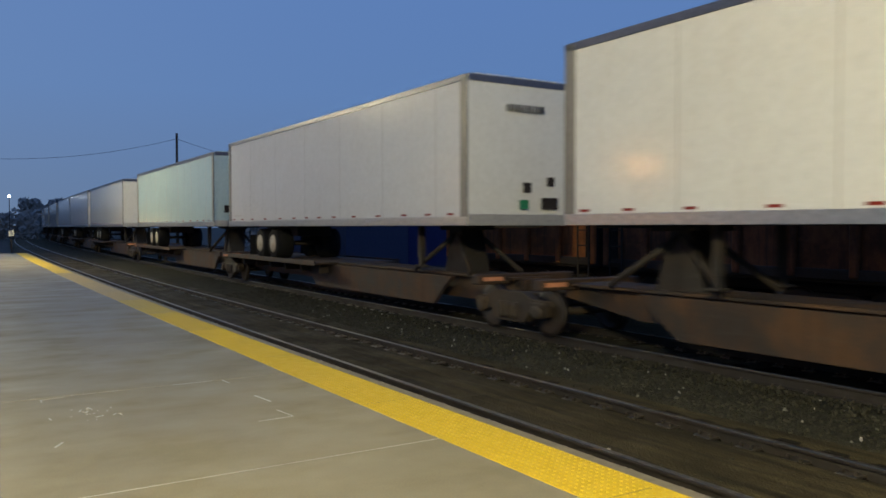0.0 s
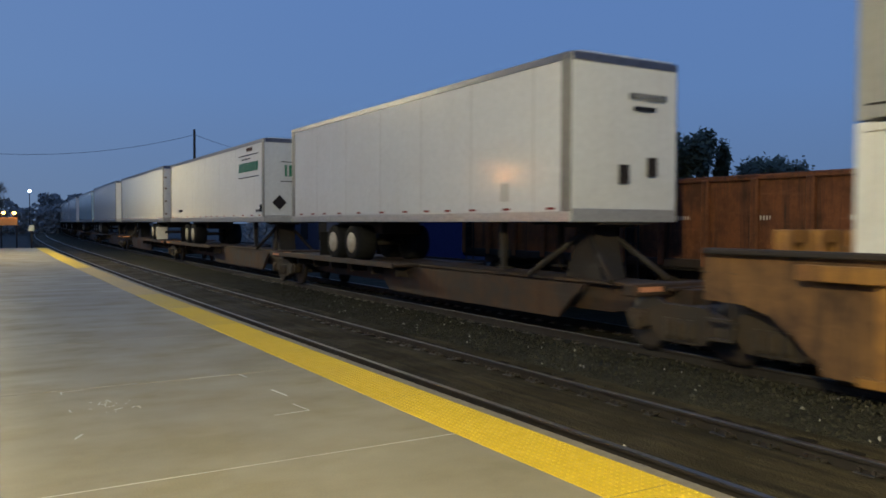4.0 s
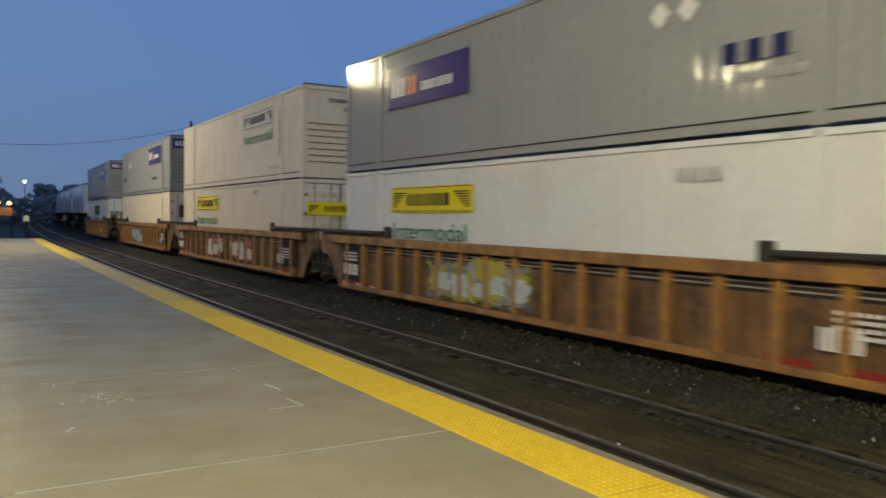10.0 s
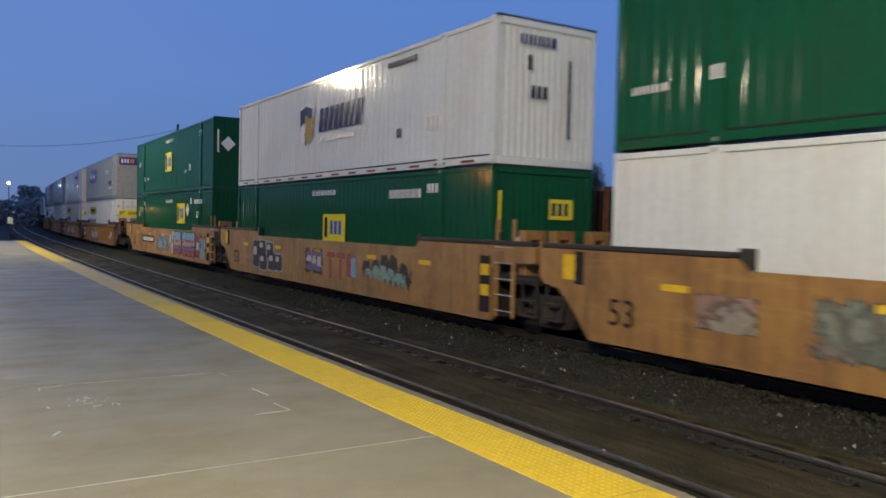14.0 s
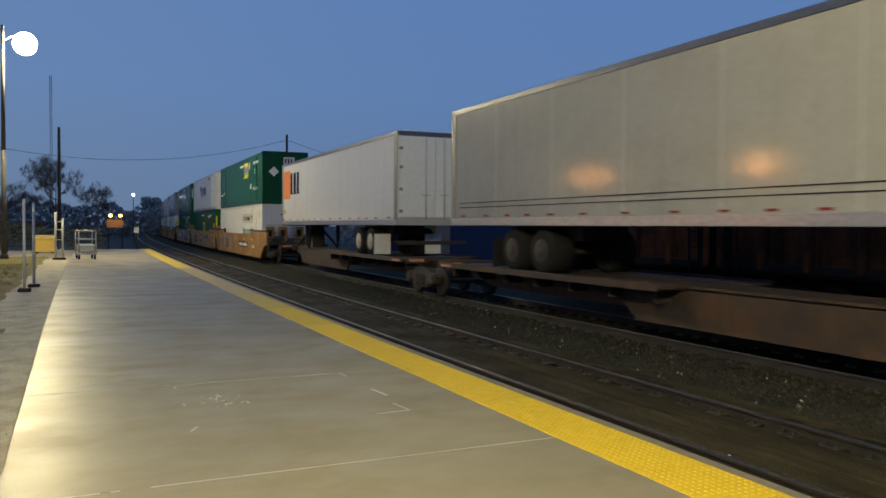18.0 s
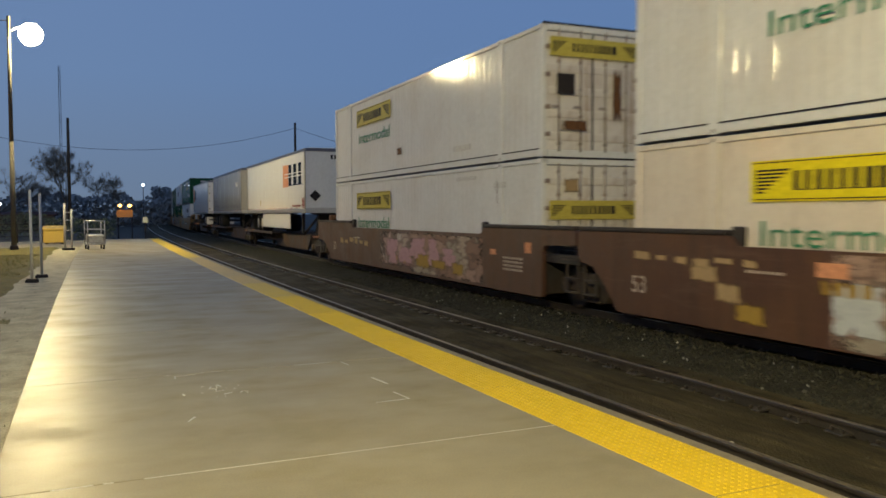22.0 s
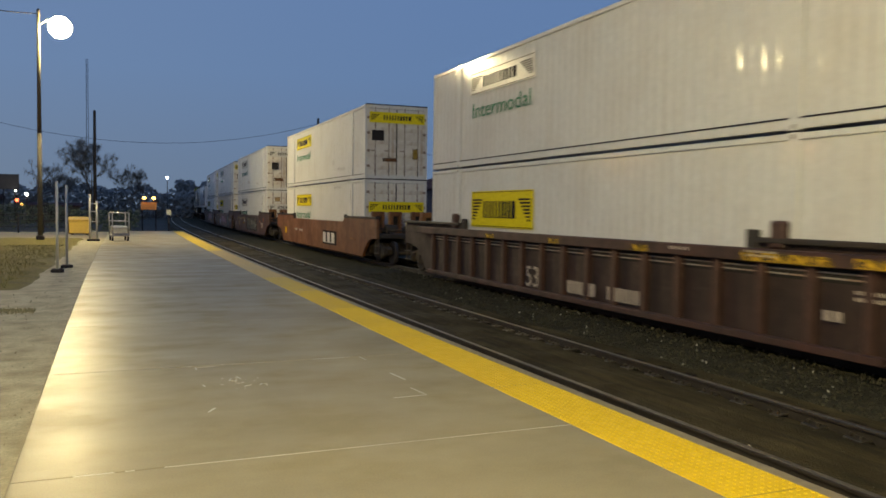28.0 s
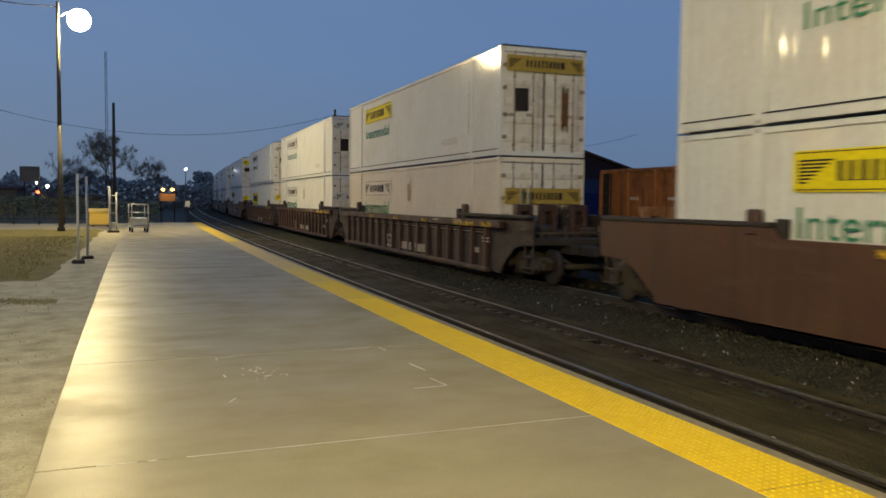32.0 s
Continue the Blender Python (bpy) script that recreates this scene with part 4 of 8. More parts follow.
CL, CW, CH = 16.15, 1.3, 2.9     # container length, half width, height


def shell_53(deep):
    """Corrugated box: both sides ribbed by the given depth, plain front, roof and floor."""
    bm = bmesh.new()
    ys, n = [], 60
    half = CL / 2 - 0.12
    pitch = 2 * half / n
    for i in range(n):
        a = -half + i * pitch
        ys += [(a, 0.0), (a + pitch * 0.34, 0.0), (a + pitch * 0.5, deep), (a + pitch * 0.84, deep)]
    ys.append((half, 0.0))
    for s in (-1, 1):
        lo = [bm.verts.new((s * (CW - 0.03 - d), y, 0.14)) for y, d in ys]
        hi = [bm.verts.new((s * (CW - 0.03 - d), y, CH - 0.1)) for y, d in ys]
        for i in range(len(ys) - 1):
            bm.faces.new((lo[i], lo[i + 1], hi[i + 1], hi[i]))
    box(bm, -CW + 0.06, CW - 0.06, -half - 0.06, half + 0.06, 0.1, 0.16)
    box(bm, -CW + 0.04, CW - 0.04, -half - 0.08, half + 0.08, CH - 0.06, CH - 0.02)
    box(bm, -CW + 0.07, CW - 0.07, half + 0.02, half + 0.08, 0.12, CH - 0.05)
    box(bm, -CW + 0.07, CW - 0.07, -half - 0.02, -half + 0.03, 0.12, CH - 0.05)
    return to_mesh(bm, "shell", M["white_box"])


def rail_mesh(h, t):
    bm = bmesh.new()
    box(bm, -t / 2, t / 2, -CL / 2 + 0.1, CL / 2 - 0.1, 0, h, c=0.012)
    return to_mesh(bm, "rail_bar", M["white_box"])


def simple(key, dims, mat, c=0.008):
    def make():
        bm = bmesh.new()
        box(bm, *dims, c=c)
        return to_mesh(bm, key, mat)
    return once(key, make)


def casting_mesh():
    bm = bmesh.new()
    box(bm, -0.08, 0.08, -0.09, 0.09, 0, 0.12, c=0.01)
    box(bm, -0.086, -0.07, -0.035, 0.035, 0.03, 0.09)
    return to_mesh(bm, "casting", M["rustbar"])


def door_mesh():
    bm = bmesh.new()
    box(bm, -0.605, 0.605, -0.03, 0.03, 0.16, CH - 0.16, c=0.01)
    return to_mesh(bm, "door_leaf", M["white_box"])


def rod_mesh():
    bm = bmesh.new()
    tube(bm, (0, -0.02, 0.12), (0, -0.02, CH - 0.1), 0.02, 8)
    for z in (0.3, 0.9, 1.5, 2.1, 2.6):
        box(bm, -0.035, 0.035, -0.035, 0.02, z - 0.03, z + 0.03)
    box(bm, -0.2, 0.0, -0.06, -0.035, 1.08, 1.13)
    return to_mesh(bm, "lock_rod", M["rustbar"])


def louvre_mesh():
    bm = bmesh.new()
    box(bm, -1.1, 1.1, -0.04, 0.0, 0, 0.02)
    return to_mesh(bm, "end_rib", M["under"])


def corrugated_end():
    bm = bmesh.new()
    n = 14
    pts = []
    for i in range(n):
        a = -1.15 + 2.3 * i / n
        p = 2.3 / n
        pts += [(a, 0), (a + p * 0.4, 0), (a + p * 0.5, 0.03), (a + p * 0.9, 0.03)]
    pts.append((1.15, 0))
    lo = [bm.verts.new((x, -0.04 + d, 0.16)) for x, d in pts]
    hi = [bm.verts.new((x, -0.04 + d, CH - 0.14)) for x, d in pts]
    for i in range(len(pts) - 1):
        bm.faces.new((lo[i], lo[i + 1], hi[i + 1], hi[i]))
    return to_mesh(bm, "end_wall", M["white_box"])


def container(u, level, paint, end, logos, label, group="stacked containers", seam="seam"):
    z = 0.32 if level == 0 else 3.245
    c = riding("shipping_container", u, z, label, "container", group)
    pm = M[paint]
    deep = 0.013 if paint in ("green_box", "grey_box") else 0.010 if paint == "white_box" else 0.005
    piece("shell", once("shell53%g" % deep, lambda: shell_53(deep)), c, pose(0, 0, 0), material=pm)
    for s in (-1, 1):
        piece("bottom_rail", once("c_bot", lambda: rail_mesh(0.15, 0.06)), c, pose(s * (CW - 0.03), 0, 0.02), material=pm)
        piece("top_rail", once("c_top", lambda: rail_mesh(0.1, 0.07)), c, pose(s * (CW - 0.035), 0, CH - 0.11), material=pm)
    piece("rail_seam", once("c_seam", lambda: simple("c_seam_bar", (-0.006, 0.006, -CL / 2 + 0.12, CL / 2 - 0.12, 0, 0.025), M["seam"], 0)), c, pose(-CW + 0.002, 0, 0.172))
    post = simple("corner_post", (-0.06, 0.06, -0.07, 0.07, 0, CH), M["white_box"])
    cast = once("casting", casting_mesh)
    lift = simple("lift_post", (-0.035, 0.035, -0.12, 0.12, 0, CH), M["white_box"])
    for s in (-1, 1):
        for e in (-1, 1):
            piece("corner_post", post, c, pose(s * (CW - 0.06), e * (CL / 2 - 0.07), 0), material=pm)
            piece("lift_post", lift, c, pose(s * (CW - 0.026), e * 6.10, 0), material=pm)
            for zz in (0.0, CH - 0.12):
                piece("casting", cast, c, pose(s * (CW - 0.075), e * 6.10, zz, 0, 0, 0 if s < 0 else 180))
                piece("casting", cast, c, pose(s * (CW - 0.075), e * (CL / 2 - 0.09), zz, 0, 0, 0 if s < 0 else 180), material=pm)
    ye = -CL / 2
    for zz, h in ((0.0, 0.16), (CH - 0.14, 0.14)):
        piece("end_beam", simple("end_beam%g" % h, (-CW + 0.13, CW - 0.13, -0.02, 0.1, 0, h), M["white_box"]), c, pose(0, ye, zz), material=pm)
        piece("end_beam", simple("end_beam%g" % h, (-CW + 0.13, CW - 0.13, -0.02, 0.1, 0, h), M["white_box"]), c, pose(0, -ye - 0.08, zz), material=pm)
    piece("header_seal", simple("header_seal", (-CW + 0.02, CW - 0.02, -0.03, 0.05, -0.01, 0.035), M["dark_gap"]), c, pose(0, ye, CH))
    if end[:5] == "doors":
        leaf = once("leaf", door_mesh)
        rod = once("rod", rod_mesh)
        for s in (-1, 1):
            dm = M["door_white"] if paint in ("white_box", "cream_box") and end == "doors" else pm
            d = piece("door", leaf, c, pose(s * 0.61, ye + 0.03, 0), material=dm)
            for zz in (0.45, 0.95, 1.45, 1.95, 2.4):
                piece("door_rib", simple("door_rib", (-0.56, 0.56, -0.048, -0.029, -0.09, 0.09), M["white_box"], 0.012), d, pose(0, 0, zz), material=dm)
            for q in (-0.28, 0.28):
                piece("lock_rod", rod, d, pose(q, -0.045, 0))
            for zz in (0.5, 1.1, 1.8, 2.4):
                piece("hinge", simple("hinge", (-0.06, 0.06, -0.03, 0.02, -0.05, 0.05), M["rustbar"]), d, pose(s * 0.56, -0.04, zz))
            piece("door_gasket", simple("gasket", (-0.012, 0.012, -0.04, -0.025, 0.17, CH - 0.17), M["seam"], 0), d, pose(-s * 0.6, 0, 0))
    elif end == "ribs":
        piece("end_wall", simple("flat_end", (-CW + 0.12, CW - 0.12, 0, 0.04, 0.15, CH - 0.13), M["white_box"]), c, pose(0, ye + 0.03, 0), material=pm)
        for k in range(7):
            piece("end_rib", once("louvre", louvre_mesh), c, pose(0, ye + 0.03, 0.5 + 0.2 * k))
    else:
        piece("end_wall", once("cor_end", corrugated_end), c, pose(0, ye + 0.06, 0), material=pm)
    for f in logos:
        f(c)
    return c


# writing and emblems; sx is just outside the side panels
SX = -CW - 0.004


def put(c, name, me, m, label=""):
    return piece(name, me, c, m, label)


def intermodal(y, z, mat="green_ink", h=0.40, wide=3.35, word="Intermodal"):
    def f(c):
        me = once("word%s%s" % (word, mat), lambda: letters(word, 0.36, M[mat]))
        w = max(v.co.x for v in me.vertices)
        put(c, "lettering", me, at_side(SX - 0.002, y, z) @ Matrix.Diagonal((wide / w, h / 0.36, 1, 1)), "the word %s" % word)
    return f


def fan_mesh(w, h, mat, flip):
    """A comb of fine level lines that shorten downwards, like a folded wing."""
    bm = bmesh.new()
    n, spine = 7, 0.012
    pts = [(0.0, 0.0)]
    for i in range(n):
        z, k = h * i / n, w * (0.25 + 0.75 * i / (n - 1))
        pts += [(spine, z), (k, z), (k, z + 0.55 * h / n), (spine, z + 0.55 * h / n)]
    pts.append((0.0, h * (n - 0.45) / n))
    if flip:
        pts = [(w - x, z) for x, z in pts][::-1]
    hi = [bm.verts.new((x, z, 0.005)) for x, z in pts]
    lo = [bm.verts.new((x, z, 0.0)) for x, z in pts]
    bm.faces.new(hi)
    for i in range(len(pts)):
        k = (i + 1) % len(pts)
        bm.faces.new((lo[i], lo[k], hi[k], hi[i]))
    return to_mesh(bm, "emblem_comb", mat)


def line_panel(y, z, panel="yellow_panel", ink="black", w=3.65, h=0.6):
    """A framed panel: a row of upright bars between two fans of lines."""
    panel = "panel_pale" if panel == "white" else panel

    def f(c):
        p = put(c, "emblem_panel", once("hp%s%g%g" % (panel, w, h), lambda: slab_mesh("emblem_panel", w, h, M[panel])), at_side(SX, y, z), "plain panel with dark bars")
        put(p, "lettering", once("hb%s%g%g" % (ink, w, h), lambda: bars_mesh("lettering", 6, w * 0.52, h * 0.46, M[ink], 4)), Matrix.Translation((w * 0.22, h * 0.26, 0.005)))
        for zz in (0.025, h - 0.04):
            put(p, "emblem_line", once("hl%s%g" % (ink, w), lambda: slab_mesh("emblem_line", w * 0.97, 0.016, M[ink])), Matrix.Translation((w * 0.015, zz, 0.004)))
        for q, flip in ((0.03, False), (0.79, True)):
            put(p, "emblem_comb", once("hs%s%g%g%d" % (ink, w, h, flip), lambda flip=flip: fan_mesh(w * 0.17, h * 0.62, M[ink], flip)), Matrix.Translation((w * q, h * 0.2, 0.004)))
    return f


def end_panel(z, panel, ink, w=2.3, h=0.42):
    panel = "panel_pale" if panel == "white" else panel

    def f(c):
        p = put(c, "end_panel", once("ep%s%g" % (panel, h), lambda: slab_mesh("end_panel", w, h, M[panel])), at_end(-w / 2, -CL / 2 - 0.075, z), "plain panel across the end")
        put(p, "lettering", once("epb%s%g" % (ink, h), lambda: bars_mesh("lettering", 6, w * 0.5, h * 0.44, M[ink], 4)), Matrix.Translation((w * 0.25, h * 0.28, 0.005)))
        for q, flip in ((0.03, False), (0.82, True)):
            put(p, "emblem_comb", once("eps%s%g%d" % (ink, h, flip), lambda flip=flip: fan_mesh(w * 0.15, h * 0.6, M[ink], flip)), Matrix.Translation((w * q, h * 0.2, 0.004)))
    return f


def courier(y, z, w=3.65, h=0.95):
    def f(c):
        p = put(c, "emblem_panel", once("cp%g" % w, lambda: slab_mesh("emblem_panel", w, h, M["purple"])), at_side(SX, y, z), "dark purple panel with white and orange bars")
        put(p, "lettering", once("cpw", lambda: bars_mesh("lettering", 3, 0.75, 0.42, M["white"], 2)), Matrix.Translation((0.2, 0.28, 0.005)))
        put(p, "lettering", once("cpo", lambda: bars_mesh("lettering", 2, 0.5, 0.42, M["orange_ink"], 3)), Matrix.Translation((0.98, 0.28, 0.005)))
        put(p, "lettering", once("cps", lambda: bars_mesh("lettering", 9, 1.35, 0.2, M["white"], 5)), Matrix.Translation((1.65, 0.3, 0.005)))
    return f


def courier_end(z):
    def f(c):
        p = put(c, "end_panel", once("cep", lambda: slab_mesh("end_panel", 2.3, 0.5, M["purple"])), at_end(-1.15, -CL / 2 - 0.075, z), "dark purple panel with pale bars")
        put(p, "lettering", once("cepw", lambda: bars_mesh("lettering", 3, 0.55, 0.26, M["white"], 2)), Matrix.Translation((0.12, 0.12, 0.005)))
        put(p, "lettering", once("cepo", lambda: bars_mesh("lettering", 2, 0.25, 0.26, M["orange_ink"], 3)), Matrix.Translation((0.7, 0.12, 0.005)))
        put(p, "lettering", once("ceps", lambda: bars_mesh("lettering", 9, 1.0, 0.14, M["spray_blue"], 5)), Matrix.Translation((1.1, 0.16, 0.005)))
    return f


def emblem_box(y, z, w=1.48, h=0.92):
    def f(c):
        p = put(c, "emblem_panel", once("emp%g%g" % (w, h), lambda: slab_mesh("emblem_panel", w, h, M["yellow_panel"])), at_side(SX, y, z), "yellow panel with dark and blue bars")
        put(p, "lettering", once("empk%g" % h, lambda: bars_mesh("lettering", 1, 0.34, h * 0.76, M["black"], 1)), Matrix.Translation((0.12, h * 0.12, 0.005)))
        put(p, "lettering", once("empb%g" % h, lambda: bars_mesh("lettering", 3, 0.85, h * 0.5, M["blue_ink"], 6)), Matrix.Translation((0.5, h * 0.25, 0.005)))
    return f


def emblem_end_box(z, x=-0.1, panel="white"):
    def f(c):
        p = put(c, "end_panel", once("eemp" + panel, lambda: slab_mesh("end_panel", 0.62, 0.42, M[panel])), at_end(x, -CL / 2 - 0.05, z), "small panel with dark bars")
        put(p, "lettering", once("eempb", lambda: bars_mesh("lettering", 3, 0.5, 0.26, M["navy"], 6)), Matrix.Translation((0.06, 0.08, 0.005)))
    return f


def diamond(x, y, z, side=True, mat="white", r=0.26):
    def f(c):
        def make():
            bm = bmesh.new()
            t = [bm.verts.new((r * a, r * b, 0.005)) for a, b in ((1, 0), (0, 1), (-1, 0), (0, -1))]
            l = [bm.verts.new((v.co.x, v.co.y, 0)) for v in t]
            bm.faces.new(t)
            for i in range(4):
                bm.faces.new((l[i], l[(i + 1) % 4], t[(i + 1) % 4], t[i]))
            return to_mesh(bm, "placard", M[mat])
        put(c, "placard", once("dia%s%g" % (mat, r), make), at_side(SX, y + 0.8, z) if side else at_end(x - 0.1, -CL / 2 - 0.05, z), "diamond-shaped placard")
    return f


def small_bars(y, z, w=1.1, h=0.16, mat="white", n=7):
    def f(c):
        put(c, "number_strip", once("nb%s%g%g%d" % (mat, w, h, n), lambda: bars_mesh("number_strip", n, w, h, M[mat], 7)), at_side(SX, y + 0.8, z))
    return f


def end_bars(x, z, w=0.6, h=0.14, mat="white", n=5):
    def f(c):
        put(c, "number_strip", once("nb%s%g%g%d" % (mat, w, h, n), lambda: bars_mesh("number_strip", n, w, h, M[mat], 7)), at_end(max(-1.2, x - 0.25), -CL / 2 - 0.075, z))
    return f


WASH = {"rustbar": "stain_rust", "spine": "stain_rust", "cream_box": "stain_tan", "roof": "stain_dark", "gold_panel": "stain_ochre"}


def rust_run(y, z, w, h, seed, mat="rustbar"):
    def f(c):
        put(c, "rust_stain", once("rr%s%d" % (mat, seed), lambda: slab_mesh("rust_stain", w, h, M[WASH.get(mat, mat)], 0.003)), at_side(SX, y + w / 2, z - h / 2))
    return f


def end_stain(x, z, w, h, seed, mat="spine"):
    def f(c):
        put(c, "rust_stain", once("es%s%d" % (mat, seed), lambda: slab_mesh("rust_stain", w, h, M[WASH.get(mat, mat)], 0.003)), at_end(x - w / 2, -CL / 2 - 0.084, z - h / 2))
    return f


def shield(y, z):
    def f(c):
        def make(s, m):
            def g():
                bm = bmesh.new()
                pts = [(-0.55, 0.55), (0, 0.68), (0.55, 0.55), (0.5, -0.1), (0, -0.68), (-0.5, -0.1)]
                t = [bm.verts.new((a * s, b * s, 0.004)) for a, b in pts]
                l = [bm.verts.new((v.co.x, v.co.y, 0)) for v in t]
                bm.faces.new(t)
                for i in range(6):
                    bm.faces.new((l[i], l[(i + 1) % 6], t[(i + 1) % 6], t[i]))
                return to_mesh(bm, "shield", M[m])
            return g
        p = put(c, "shield", once("sh1", make(1.0, "white")), at_side(SX, y, z), "shield emblem")
        q = put(p, "shield_field", once("sh2", make(0.86, "navy")), Matrix.Translation((-0.04, 0, 0.005)))
        put(p, "shield_figure", once("sh3", lambda: blob_mesh("figure", 0.75, 0.8, M["gold_panel"], 21, 0.004, 0.4)), Matrix.Translation((0.18, -0.1, 0.012)))
        put(p, "shield_figure", once("sh4", lambda: blob_mesh("figure", 0.35, 0.6, M["white"], 23, 0.004, 0.4)), Matrix.Translation((-0.22, -0.2, 0.012)))
    return f


def reflectors(z, n=14, mat="red"):
    def f(c):
        for i in range(n):
            y = CL / 2 - 0.9 - i * (CL - 1.8) / (n - 1)
            put(c, "reflector", simple("reflector" + mat, (-0.004, 0.004, -0.24, 0.24, 0, 0.05), M[mat], 0), pose(SX, y, z))
    return f


# ---- trucks and well cars ----
def wheel_mesh():
    bm = bmesh.new()
    lathe(bm, [(-0.07, 0.36), (-0.07, 0.455), (-0.03, 0.43), (0.05, 0.42), (0.06, 0.36), (0.03, 0.33), (0.02, 0.17), (0.07, 0.14), (0.07, 0.02)], 24, "x")
    return to_mesh(bm, "wheel", M["wheel"])


def frame_mesh():
    bm = bmesh.new()
    pts = [(-1.16, 0.56), (-1.1, 0.64), (-0.72, 0.66), (-0.42, 0.78), (0.42, 0.78), (0.72, 0.66), (1.1, 0.64), (1.16, 0.56), (1.08, 0.36), (0.84, 0.34), (0.62, 0.42), (0.46, 0.22), (-0.46, 0.22), (-0.62, 0.42), (-0.84, 0.34), (-1.08, 0.36)]
    prism(bm, pts, -0.09, 0.09)
    for y in (-0.89, 0.89):
        lathe(bm, [(-0.16, 0.06), (-0.16, 0.125), (0.0, 0.14), (0.02, 0.1)], 14, "x", centre=(0, y, 0.44))
        box(bm, -0.14, 0.1, y - 0.17, y + 0.17, 0.52, 0.62, c=0.02)
    for y in (-0.22, 0.0, 0.22):
        lathe(bm, [(0.26, 0.07), (0.34, 0.075), (0.42, 0.07), (0.5, 0.075), (0.58, 0.07)], 10, "z", centre=(-0.1, y, 0))
    box(bm, -0.13, 0.12, -0.36, 0.36, 0.2, 0.27, c=0.02)
    return to_mesh(bm, "side_frame", M["truck"])


def add_truck(car, y):
    wm, fm = once("wheel", wheel_mesh), once("sideframe", frame_mesh)
    t = part_empty("truck", car, pose(0, y, 0))
    for s in (-1, 1):
        piece("side_frame", fm, t, pose(s * 1.0, 0, 0, 0, 0, 0 if s < 0 else 180))
        for q in (-0.89, 0.89):
            piece("wheel", wm, t, pose(s * 0.7535, q, 0.42, 0, 0, 0 if s < 0 else 180))
    for q in (-0.89, 0.89):
        piece("axle", once("axle", lambda: axle_mesh()), t, pose(0, q, 0.42))
    piece("bolster", simple("bolster", (-1.05, 1.05, -0.2, 0.2, 0.45, 0.74), M["truck"], 0.02), t, pose(0, 0, 0))


def axle_mesh():
    bm = bmesh.new()
    tube(bm, (-0.95, 0, 0), (0.95, 0, 0), 0.075, 10)
    return to_mesh(bm, "axle", M["truck"])


def part_empty(name, parent, m):
    """A part whose own small body is the pin it turns on."""
    bm = bmesh.new()
    tube(bm, (0, 0, 0.5), (0, 0, 0.85), 0.16, 12)
    return link(name, once(name + "_pin", lambda: to_mesh(bm, name, M["truck"])), parent, "", m)


M["gear_rust"] = rusty("rust_orange", (0.19, 0.085, 0.03), (0.11, 0.045, 0.017), 0.7, 0.75)
M["gear"] = rusty("end_gear", (0.030, 0.024, 0.017), (0.06, 0.032, 0.014), 0.6, 0.7)
# recessed plates: darker, rustier copies of the paint, grime and shade in one colour
M["plate_shaded_grime"] = rusty("shaded_grimy_yellow", (0.17, 0.085, 0.024), (0.06, 0.03, 0.014), 0.9, 0.7)
M["plate_shaded_maroon"] = rusty("shaded_grimy_maroon", (0.036, 0.0165, 0.011), (0.021, 0.0125, 0.009), 0.8, 0.7)
WX = 1.46     # half width over the side sills


def well_side(front, rear, lip, ribbed):
    """Outline of a side plate in y, z: low between the trucks, arched up over them."""
    top, low = (1.50, 0.19) if not ribbed else (1.50, 0.14)
    hi = top + lip

    def nose(ext):
        f = 8.07 + ext
        if ext > 2:
            return [(f - 0.05, hi), (f, hi - 0.05), (f, 0.95), (f - 0.7, 0.92), (f - 1.12, 0.80), (f - 1.45, 0.58), (8.46, low + 0.12), (8.40, low)]
        return [(f - 0.05, hi), (f, hi - 0.05), (f, hi - 0.5), (f - 0.12, hi - 0.62), (f - 0.5, 0.98), (f - 0.92, 0.62), (8.46, low + 0.1), (8.40, low)]
    ahead = nose(front)
    behind = nose(rear)
    if not ribbed and rear < 2:
        # the plate ends upright; only its top beam runs on over the truck
        r, q = 8.07 + rear, 8.36
        behind = [(r - 0.05, hi), (r, hi - 0.05), (r, hi - 0.3), (q + 0.12, hi - 0.34), (q, hi - 0.46), (q, low + 0.06), (q - 0.06, low)]
    return [(5.35, top), (5.55, hi)] + ahead + [(-y, z) for y, z in behind[::-1]] + [(-5.55, hi), (-5.35, top)]


